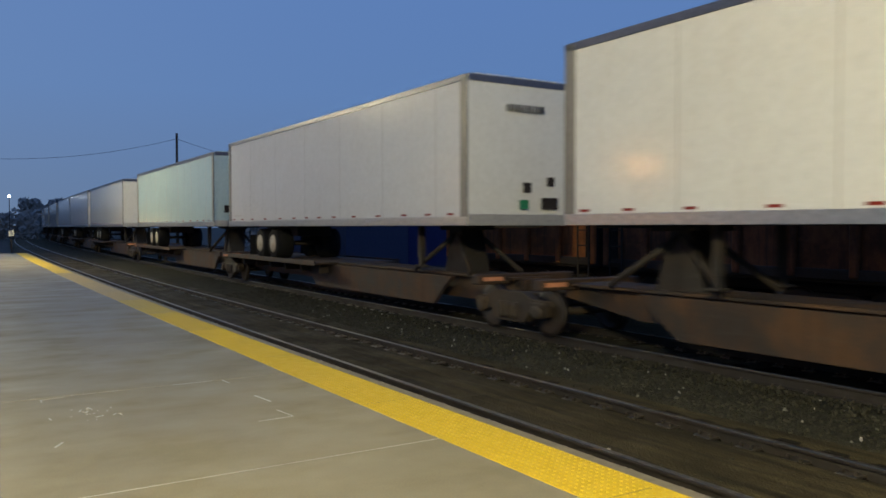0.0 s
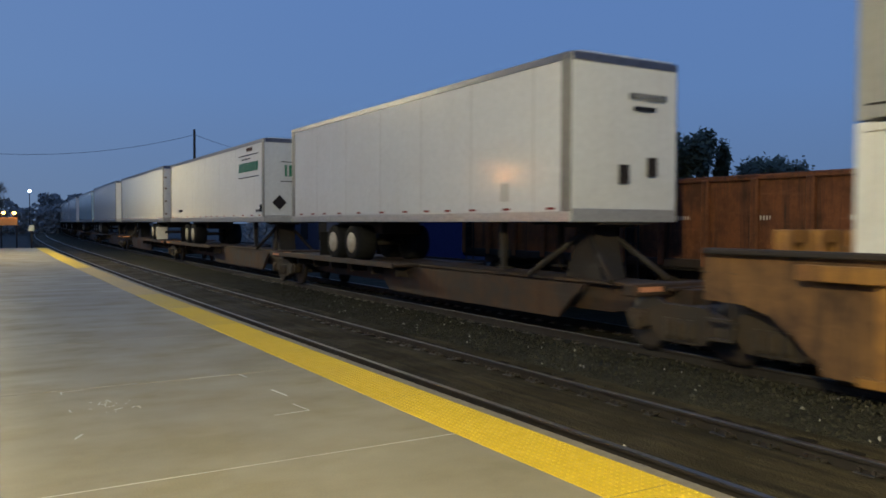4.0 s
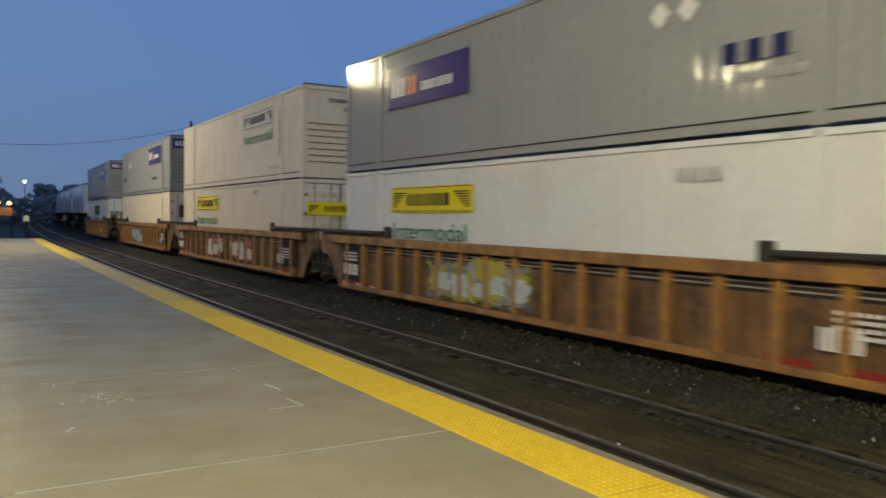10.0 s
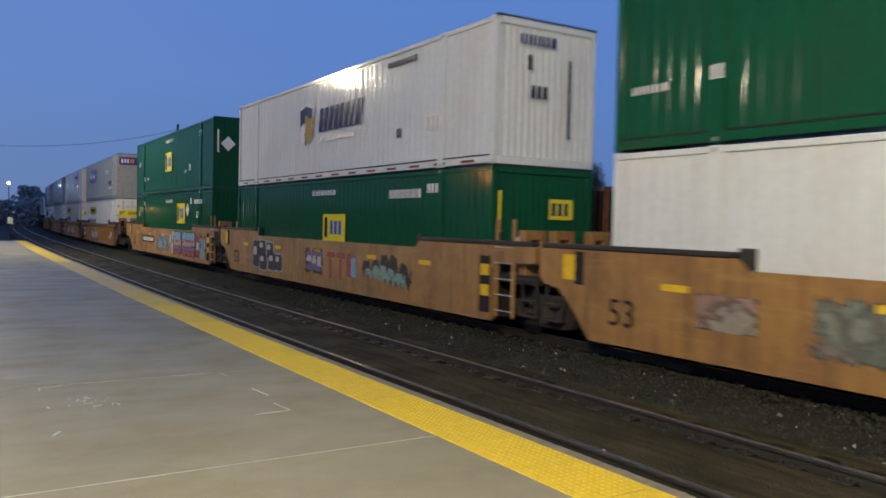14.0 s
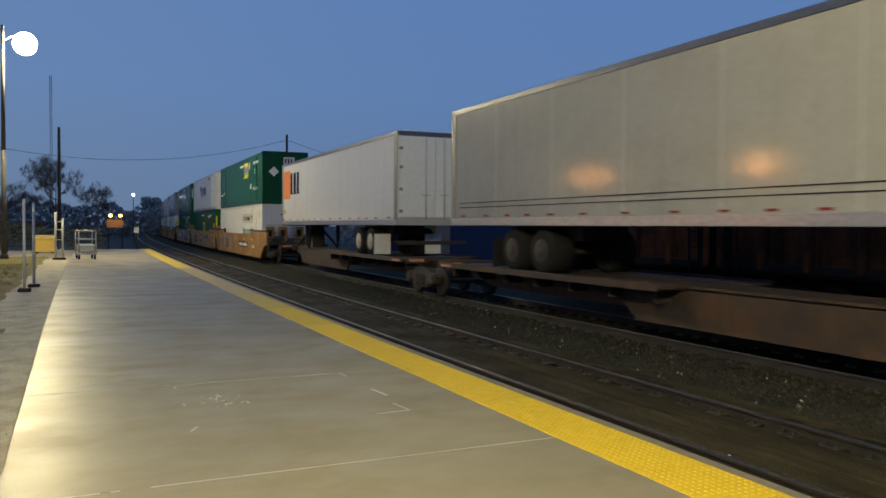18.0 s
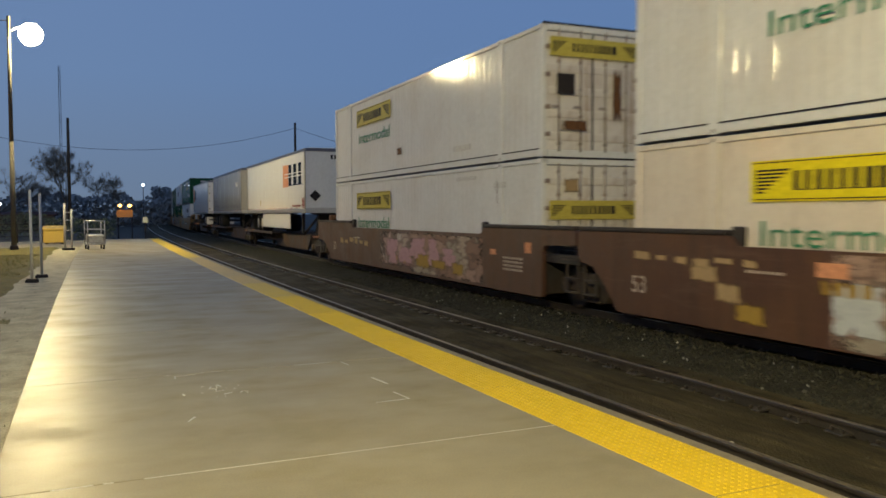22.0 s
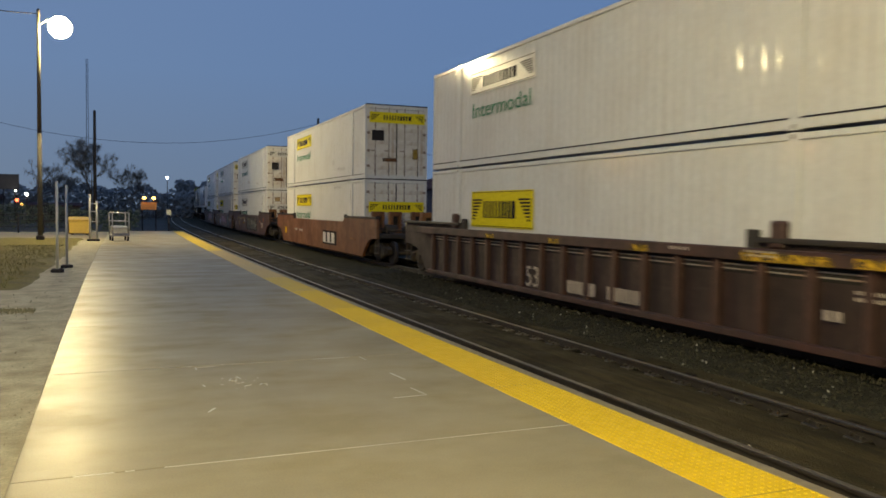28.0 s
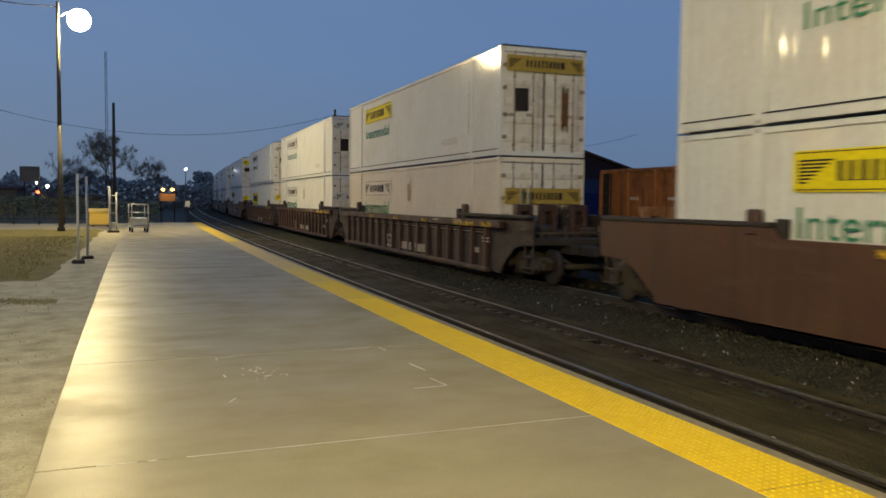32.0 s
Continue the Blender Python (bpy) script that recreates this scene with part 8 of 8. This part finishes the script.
def gate_frame(x, y, h):
    c = tagged(new("gate_frame"), "pale steel gate frame with two posts at the platform's end", "gate")
    c.matrix_basis = pose(x, y, -0.05)
    for dx in (-0.16, 0.16):
        bm = bmesh.new()
        tube(bm, (dx, 0, 0), (dx, 0, h + (0.0 if dx < 0 else -0.3)), 0.05, 10)
        part("post", bm, M["post"], c)
    for z in (0.5, 1.0, 1.5, 1.9):
        bm = bmesh.new()
        tube(bm, (-0.16, 0, z), (0.16, 0, z), 0.022, 8)
        part("bar", bm, M["post"], c)
    bm = bmesh.new()
    box(bm, -0.3, 0.3, -0.14, 0.14, 0, 0.1, c=0.02)
    part("foot", bm, M["dark_gap"], c)


gate_frame(-0.43, 44.76, 2.36)


def luggage_cart(x, y):
    c = tagged(new("luggage_cart"), "silver wheeled luggage cart standing on the wet platform", "cart")
    c.matrix_basis = pose(x, y, 0, 0, 0, 6)
    bm = bmesh.new()
    box(bm, -0.42, 0.42, -0.7, 0.7, 0.24, 0.32, c=0.02)
    part("deck", bm, M["steel"], c)
    for yy in (-0.66, 0.66):
        for dx in (-0.39, 0.39):
            bm = bmesh.new()
            tube(bm, (dx, yy, 0.3), (dx, yy, 1.42), 0.026, 8)
            part("upright", bm, M["steel"], c)
        for zz, r in ((1.42, 0.026), (1.0, 0.02), (0.65, 0.02)):
            bm = bmesh.new()
            tube(bm, (-0.4, yy, zz), (0.4, yy, zz), r, 8)
            part("cross_bar", bm, M["steel"], c)
    bm = bmesh.new()
    box(bm, -0.36, 0.36, -0.6, 0.55, 0.33, 0.75, c=0.04)
    part("load_box", bm, M["alu"], c)
    bm = bmesh.new()
    lathe(bm, [(-0.03, 0.06), (-0.03, 0.11), (0.03, 0.11), (0.03, 0.06)], 14, "x")
    wm = to_mesh(bm, "wheel", M["rubber"])
    for dx in (-0.36, 0.36):
        for yy in (-0.5, 0.5):
            piece("wheel", wm, c, pose(dx, yy, 0.112))
            piece("fork", simple("fork", (-0.05, 0.05, -0.03, 0.03, 0.12, 0.25), M["steel"]), c, pose(dx, yy, 0))


luggage_cart(0.77, 44.1)


def cabinet(x0, x1, y, top):
    c = tagged(new("grit_bin"), "yellow-tan grit bin with a sloping lid on the paved pad", "bin")
    c.matrix_basis = pose((x0 + x1) / 2, y, -0.05)
    w = (x1 - x0) / 2
    bm = bmesh.new()
    box(bm, -w, w, -0.4, 0.4, 0.08, top - 0.2, c=0.04)
    part("body", bm, M["bin"], c)
    bm = bmesh.new()
    prism(bm, [(-0.44, top - 0.2), (-0.44, top - 0.12), (0.4, top + 0.05), (0.42, top - 0.2)], -w - 0.03, w + 0.03)
    part("lid", bm, M["bin"], c)
    for s in (-1, 1):
        bm = bmesh.new()
        box(bm, s * w * 0.7 - 0.08, s * w * 0.7 + 0.08, -0.35, 0.35, 0, 0.09)
        part("skid", bm, M["dark_gap"], c)


cabinet(-1.92, -0.69, 54.4, 1.06)

sign = tagged(new("end_sign"), "small warning plate on a thin post at the platform's end", "sign")
sign.matrix_basis = pose(3.35 + bend(60.5), 60.5, 0)
bm = bmesh.new()
tube(bm, (0, 0, 0), (0, 0, 1.6), 0.035, 8)
part("post", bm, M["dark_gap"], sign)
bm = bmesh.new()
box(bm, -0.17, 0.17, -0.05, -0.03, 1.15, 1.55, c=0.005)
part("plate", bm, M["post"], sign)

fence = tagged(new("chain_fence"), "low dark rail fence across the end of the lawn", "fence")
for k in range(12):
    bm = bmesh.new()
    tube(bm, (-18 + k * 1.45, 57.5, -0.1), (-18 + k * 1.45, 57.5, 1.15), 0.04, 8)
    part("post", bm, M["dark_gap"], fence)
for z in (0.35, 0.75, 1.12):
    bm = bmesh.new()
    tube(bm, (-18, 57.5, z), (-2.05, 57.5, z), 0.025, 6)
    part("rail", bm, M["dark_gap"], fence)


def hedge(x0, x1, y, top, seed):
    rnd = random.Random(seed)
    verts, faces = [], []
    for i in range(int((x1 - x0) * 260)):
        x = rnd.uniform(x0, x1)
        z = -0.1 + (top + 0.25 * noise.noise((x * 0.9, seed, 0))) * rnd.random() ** 0.7
        d = Vector((rnd.gauss(0, 1), rnd.gauss(0, 1), rnd.gauss(0, 1))).normalized() * 0.1
        e = d.orthogonal().normalized() * 0.06
        q = Vector((x, y + rnd.gauss(0, 0.35), z))
        b = len(verts)
        verts += [tuple(q - d), tuple(q + e), tuple(q + d), tuple(q - e)]
        faces.append((b, b + 1, b + 2, b + 3))
    me = bpy.data.meshes.new("hedge")
    me.from_pydata(verts, [], faces)
    me.materials.append(M["leaf"])
    tagged(link("hedge", me), "dark rough hedge behind the paved pad", "hedge", kind="stuff")


hedge(-20, -2.2, 68, 1.9, 3)
hedge(-2.2, 2.6, 66, 1.5, 6)


# ---- poles and wires ----
def utility_pole(x, y, top, arms, r=0.16, label="dark wooden utility pole with cross-arms"):
    c = tagged(new("utility_pole"), label, "utility pole", "utility poles")
    c.matrix_basis = pose(x, y, -0.6)
    bm = bmesh.new()
    tube(bm, (0, 0, 0), (0, 0, top + 0.6), r, 10, r * 0.7)
    part("pole", bm, M["pole"], c)
    for z, w in arms:
        bm = bmesh.new()
        box(bm, -w / 2, w / 2, -0.16 - r, -r, z + 0.54, z + 0.68, c=0.01)
        part("cross_arm", bm, M["pole"], c)
        for k in range(4):
            bm = bmesh.new()
            lathe(bm, [(0, 0.03), (0.04, 0.06), (0.1, 0.05), (0.16, 0.03)], 8, "z", centre=(-w / 2 + 0.12 + k * (w - 0.24) / 3, -r - 0.08, z + 0.68))
            part("insulator", bm, M["steel"], c)
    return c


utility_pole(49.97, 60.0, 7.75, ((7.45, 1.9), (6.78, 1.75)), 0.12)
utility_pole(-0.85, 95.0, 12.0, (), 0.2, "plain dark wooden pole beside the line")
utility_pole(29.9, 120.0, 15.4, (), 0.24, "dark wooden utility pole with sagging wires")


def wire(points, sag, r, label):
    c = bpy.data.curves.new("wire", "CURVE")
    c.dimensions, c.bevel_depth, c.bevel_resolution = "3D", r, 1
    n = 24
    for a, b in zip(points, points[1:]):
        a, b = Vector(a), Vector(b)
        sp = c.splines.new("POLY")
        sp.points.add(n)
        for i in range(n + 1):
            u = i / n
            p = a.lerp(b, u)
            sp.points[i].co = (p.x, p.y, p.z - 4 * sag * u * (1 - u), 1)
    c.materials.append(M["wire"])
    tagged(new("wire", c), label, "wire")


wire([(-22, 119, 15.0), (29.9, 120, 14.6), (85, 121, 14.0)], 4.2, 0.028, "dark cable sagging between distant poles")
wire([(-2.93, 45.95, 11.4), (-14, 42, 13.4)], 0.9, 0.025, "dark cable leading from the lamp post")

mast = tagged(new("radio_mast"), "thin lattice radio mast far behind the trees", "mast")
mast.matrix_basis = pose(-2.57, 150, -0.6)
for a in range(3):
    w = a * 2.0944
    bm = bmesh.new()
    tube(bm, (0.28 * math.cos(w), 0.28 * math.sin(w), 0), (0.16 * math.cos(w), 0.16 * math.sin(w), 27.2), 0.035, 6)
    part("leg", bm, M["wire"], mast)
bm = bmesh.new()
for k in range(45):
    z = k * 0.6
    for a in range(3):
        w, v = a * 2.0944, (a + 1) * 2.0944
        tube(bm, (0.27 * math.cos(w), 0.27 * math.sin(w), z), (0.25 * math.cos(v), 0.25 * math.sin(v), z + 0.6), 0.014, 4)
tagged(part("lattice", bm, M["wire"], mast), kind="stuff")


# ---- trees ----
def limbs(rnd, base, height, spread, depth, twig_out, bm, r):
    """Grow limbs from base; twig ends are kept for leaves."""
    def grow(p, d, length, rad, level):
        q = p + d * length
        tube(bm, p, q, rad, 6 if level < 2 else 4, rad * 0.65, caps=False)
        if level == depth:
            twig_out.append(q)
            return
        if level >= 2:
            twig_out.append(q)
        for _ in range(3 if level < 3 else 2):
            e = (d + Vector((rnd.gauss(0, spread), rnd.gauss(0, spread), rnd.gauss(0.12, spread * 0.55)))).normalized()
            grow(q, e, length * rnd.uniform(0.6, 0.85), rad * 0.62, level + 1)
    grow(base, Vector((rnd.gauss(0, 0.04), rnd.gauss(0, 0.04), 1)).normalized(), height, r, 0)


def fitted(bm, top, width):
    """Bring the grown tree to its height and width."""
    zs = max(v.co.z for v in bm.verts)
    xs = max(v.co.x for v in bm.verts) - min(v.co.x for v in bm.verts)
    return top / zs, width / xs


def bare_tree(x, y, top, width, seed, z0=-0.6):
    rnd = random.Random(seed)
    c = tagged(new("bare_tree"), "leafless tree with a wide crown of fine twigs", "tree", "bare trees")
    c.matrix_basis = pose(x, y, z0)
    bm, tips = bmesh.new(), []
    limbs(rnd, Vector((0, 0, 0)), top * 0.2, 0.5, 6, tips, bm, 0.011 * top)
    fz, fx = fitted(bm, top - z0, width)
    for v in bm.verts:
        v.co = Vector((v.co.x * fx, v.co.y * fx, v.co.z * fz))
    part("trunk", bm, M["bark"], c)
    verts, faces = [], []
    for p in tips:
        for _ in range(26):
            q = Vector((p.x * fx, p.y * fx, p.z * fz))
            d = Vector((rnd.gauss(0, 1), rnd.gauss(0, 1), rnd.gauss(0.4, 0.8))).normalized() * rnd.uniform(0.3, 0.9)
            s = Vector((rnd.gauss(0, 1), rnd.gauss(0, 1), 0)).normalized() * 0.015
            b = len(verts)
            verts += [tuple(q - s), tuple(q + s), tuple(q + d)]
            faces.append((b, b + 1, b + 2))
    me = bpy.data.meshes.new("twig_mass")
    me.from_pydata(verts, [], faces)
    me.materials.append(M["twig"])
    tagged(link("twig_mass", me, c), kind="stuff")


def leafy_tree(x, y, top, width, seed, z0=-0.6, leaf=0.3, per=60, mat="leaf", clear=0.25):
    rnd = random.Random(seed)
    c = tagged(new("leafy_tree"), "dark dense evergreen tree beyond the siding", "tree", "leafy trees")
    c.matrix_basis = pose(x, y, z0)
    bm, tips = bmesh.new(), []
    limbs(rnd, Vector((0, 0, 0)), top * 0.24, 0.5, 4, tips, bm, 0.025 * top)
    fz, fx = fitted(bm, (top - z0) * 0.95, width * 0.9)
    for v in bm.verts:
        v.co = Vector((v.co.x * fx, v.co.y * fx, v.co.z * fz))
    part("trunk", bm, M["bark"], c)
    verts, faces = [], []
    for p in tips:
        q0 = Vector((p.x * fx, p.y * fx, p.z * fz))
        if q0.z < clear * top:
            continue
        for _ in range(per):
            q = q0 + Vector((rnd.gauss(0, 0.06 * width), rnd.gauss(0, 0.06 * width), rnd.gauss(0, 0.045 * top)))
            d = Vector((rnd.gauss(0, 1), rnd.gauss(0, 1), rnd.gauss(0, 1))).normalized() * leaf * rnd.uniform(0.5, 1.2)
            e = d.orthogonal().normalized() * leaf * 0.45
            b = len(verts)
            verts += [tuple(q - d), tuple(q + e), tuple(q + d), tuple(q - e)]
            faces.append((b, b + 1, b + 2, b + 3))
    me = bpy.data.meshes.new("crown")
    me.from_pydata(verts, [], faces)
    me.materials.append(M[mat])
    link("crown", me, c)


def far_woods(name, x0, x1, y, low, high, seed, count, leaf):
    """A belt of distant trees: trunks and many small leaf clumps."""
    rnd = random.Random(seed)
    verts, faces = [], []
    for i in range(count):
        x = rnd.uniform(x0, x1)
        hill = low + (high - low) * (0.5 + 0.5 * noise.noise((x * 0.12, seed, 0)) + 0.35 * noise.noise((x * 0.45, seed, 3)))
        z = -0.6 + (hill + 0.6) * rnd.random() ** 0.75
        yy = y + rnd.gauss(0, 2.0)
        d = Vector((rnd.gauss(0, 1), rnd.gauss(0, 1), rnd.gauss(0, 1))).normalized() * leaf * rnd.uniform(0.5, 1.3)
        e = d.orthogonal().normalized() * leaf * 0.5
        q = Vector((x, yy, z))
        b = len(verts)
        verts += [tuple(q - d), tuple(q + e), tuple(q + d), tuple(q - e)]
        faces.append((b, b + 1, b + 2, b + 3))
    me = bpy.data.meshes.new(name)
    me.from_pydata(verts, [], faces)
    me.materials.append(M["hazy_wood"])
    tagged(link(name, me), "belt of bare woods along the horizon, paled by painted-in haze", "woods", kind="stuff")


bare_tree(-1.4, 110, 9.9, 6.6, 3)
bare_tree(4.2, 150, 8.8, 6.5, 8)
bare_tree(-9.5, 125, 7.5, 8.0, 11)
bare_tree(62.0, 68, 8.2, 5.0, 14)
bare_tree(67.0, 74, 9.4, 5.0, 15)
bare_tree(57.5, 72, 6.2, 5.0, 16)
leafy_tree(77.4, 71, 13.3, 7.6, 21, per=110, leaf=0.42)
leafy_tree(86.3, 74, 14.0, 5.0, 22, per=110, leaf=0.42)
leafy_tree(96.0, 72, 11.0, 11.0, 23, per=90, leaf=0.42)
leafy_tree(56.15, 60, 7.5, 1.5, 24, per=22, leaf=0.13, clear=0.8)
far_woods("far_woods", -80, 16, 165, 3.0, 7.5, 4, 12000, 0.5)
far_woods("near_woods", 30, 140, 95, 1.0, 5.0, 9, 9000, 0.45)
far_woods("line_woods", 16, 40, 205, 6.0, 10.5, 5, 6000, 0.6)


# ---- buildings ----
def blue_building():
    c = tagged(new("blue_building"), "low blue sided building with a dark gabled roof beyond the siding", "building")
    c.matrix_basis = pose(24.3, 47.0, -0.6)
    w, d, e, r = 5.3, 7.0, 3.7, 5.2
    for name, x0, x1, y0, y1 in (("wall", -w, w, -d, -d + 0.2), ("wall", -w, w, d - 0.2, d), ("wall", -w, -w + 0.2, -d + 0.2, d - 0.2), ("wall", w - 0.2, w, -d + 0.2, d - 0.2)):
        bm = bmesh.new()
        box(bm, x0, x1, y0, y1, 0, e)
        part(name, bm, M["blue_wall"], c)
    bm = bmesh.new()
    vs = [bm.verts.new(p) for p in ((-w, -d + 0.02, e), (w, -d + 0.02, e), (0, -d + 0.02, r), (-w, -d + 0.2, e), (w, -d + 0.2, e), (0, -d + 0.2, r))]
    bm.faces.new(vs[:3])
    bm.faces.new(vs[3:])
    part("gable", bm, M["roof"], c, "dark red gable")
    for s in (-1, 1):
        bm = bmesh.new()
        a = [(s * (w + 0.35), -d - 0.3, e - 0.12), (0, -d - 0.3, r), (0, d + 0.3, r), (s * (w + 0.35), d + 0.3, e - 0.12)]
        lo = [bm.verts.new(p) for p in a]
        hi = [bm.verts.new((p[0], p[1], p[2] + 0.14)) for p in a]
        bm.faces.new(lo)
        bm.faces.new(hi)
        for i in range(4):
            bm.faces.new((lo[i], lo[(i + 1) % 4], hi[(i + 1) % 4], hi[i]))
        part("roof", bm, M["roof"], c)
    for y in (-4.5, -1.5, 1.5, 4.5):
        bm = bmesh.new()
        box(bm, -w - 0.03, -w - 0.005, y - 0.6, y + 0.6, 1.3, 2.5, c=0.01)
        part("window", bm, M["seam"], c)
    bm = bmesh.new()
    box(bm, -1.4, 1.4, -d - 0.03, -d - 0.005, 0.1, 2.9, c=0.01)
    part("door", bm, M["navy"], c)


blue_building()


def shed(x0, x1, y, top, label, lit=False):
    c = tagged(new("low_building"), label, "building", "far low buildings")
    c.matrix_basis = pose((x0 + x1) / 2, y, -0.6)
    w = (x1 - x0) / 2
    bm = bmesh.new()
    box(bm, -w, w, -3, 3, 0, top + 0.3)
    part("wall", bm, M["wall_dark"], c)
    bm = bmesh.new()
    prism(bm, [(-3.3, top + 0.3), (-3.3, top + 0.45), (0, top + 0.75), (3.3, top + 0.45), (3.3, top + 0.3)], -w - 0.3, w + 0.3)
    part("roof", bm, M["roof"], c)
    n = max(1, int(w / 1.6))
    for k in range(n):
        bm = bmesh.new()
        xx = -w + (k + 0.5) * 2 * w / n
        box(bm, xx - 0.5, xx + 0.5, -3.03, -3.005, 1.0, 2.0)
        part("window", bm, M["seam"], c)


shed(-19.5, -9.9, 94, 2.7, "dark low building beyond the lawn")
shed(-7.4, -2.4, 98, 1.9, "dark low building beyond the lawn")
shed(-34, -19, 96, 2.6, "long dark low building beyond the lawn")

bb = tagged(new("billboard"), "dark billboard on two legs beyond the lawn", "billboard")
bb.matrix_basis = pose(-8.6, 90, -0.6)
bm = bmesh.new()
box(bm, -0.9, 0.9, -0.08, 0.08, 3.85, 5.35, c=0.02)
part("panel", bm, M["wall_dark"], bb)
for s in (-0.5, 0.5):
    bm = bmesh.new()
    tube(bm, (s, 0, 0), (s, 0, 3.85), 0.06, 8)
    part("leg", bm, M["dark_gap"], bb)


def far_lamp(x, y, z, r, mat, label, foot=-0.6):
    c = tagged(new("distant_lamp"), label, "lamp", "distant lamps")
    c.matrix_basis = pose(x, y, foot)
    bm = bmesh.new()
    tube(bm, (0, 0.1, 0), (0, 0.1, z - foot), 0.06, 8)
    part("pole", bm, M["dark_gap"], c)
    bm = bmesh.new()
    lathe(bm, [(-0.95 * r, 0.3 * r), (-0.5 * r, 0.85 * r), (0, r), (0.5 * r, 0.85 * r), (0.95 * r, 0.3 * r)], 14, "z", centre=(0, -r * 0.4, z - foot))
    part("lens", bm, M[mat], c, "glowing lens", smooth=True)
    bm = bmesh.new()
    lathe(bm, [(0.96 * r, 0.7 * r), (1.15 * r, 0.5 * r), (1.3 * r, 0.1 * r)], 12, "z", centre=(0, 0, z - foot))
    part("hood", bm, M["dark_gap"], c)


far_lamp(10.28, 149.5, 6.85, 0.2, "far_glow", "white yard lamp far down the line")
far_lamp(126, 70, 11.0, 0.45, "far_glow", "white street lamp behind the dark trees")
far_lamp(-9.0, 26.9, 4.6, 0.17, "sodium_glow", "amber globe lamp on a thin post on the lawn", -0.1)
far_lamp(-9.0, 39.7, 4.75, 0.17, "sodium_glow", "amber globe lamp on a thin post on the lawn", -0.1)
far_lamp(-7.86, 89.5, 2.2, 0.17, "red_glow", "small red lamp beyond the lawn")
far_lamp(-7.0, 89.5, 2.8, 0.15, "far_glow", "small white lamp beyond the lawn")
far_lamp(-7.95, 89.4, 3.1, 0.08, "far_glow", "small white lamp beyond the lawn")
far_lamp(-7.4, 89.5, 1.75, 0.14, "amber_glow", "small amber lamp beyond the lawn")

rg = tagged(new("road_barrier"), "orange road barrier with two amber lamps beside the line", "barrier")
rg.matrix_basis = pose(3.92, 80, -0.6)
bm = bmesh.new()
box(bm, -0.72, 0.68, -0.06, 0.06, 2.05, 2.75, c=0.02)
part("panel", bm, M["sign_orange"], rg)
for s in (-0.6, 0.6):
    bm = bmesh.new()
    tube(bm, (s, 0, 0), (s, 0, 2.9), 0.05, 8)
    part("leg", bm, M["dark_gap"], rg)
for s in (-0.42, 0.42):
    bm = bmesh.new()
    lathe(bm, [(-0.14, 0.06), (-0.08, 0.14), (0, 0.17), (0.08, 0.14), (0.14, 0.06)], 14, "z", centre=(s, -0.15, 3.14))
    part("lens", bm, M["amber_glow"], rg, "glowing amber lens", smooth=True)


# ---- what moves ----
def motions():
    for ob, u, z in MOVERS:
        rows = []
        for k in range(17):
            t = 2.0 * k
            y = u + run(t)
            slope = 2 * K * min(y, 220)
            rows.append((t, pose(TRAIN_X + bend(y), y, RAIL_Z + z, 0, 0, -math.degrees(math.atan(slope)))))
        walk(ob, rows)


motions()
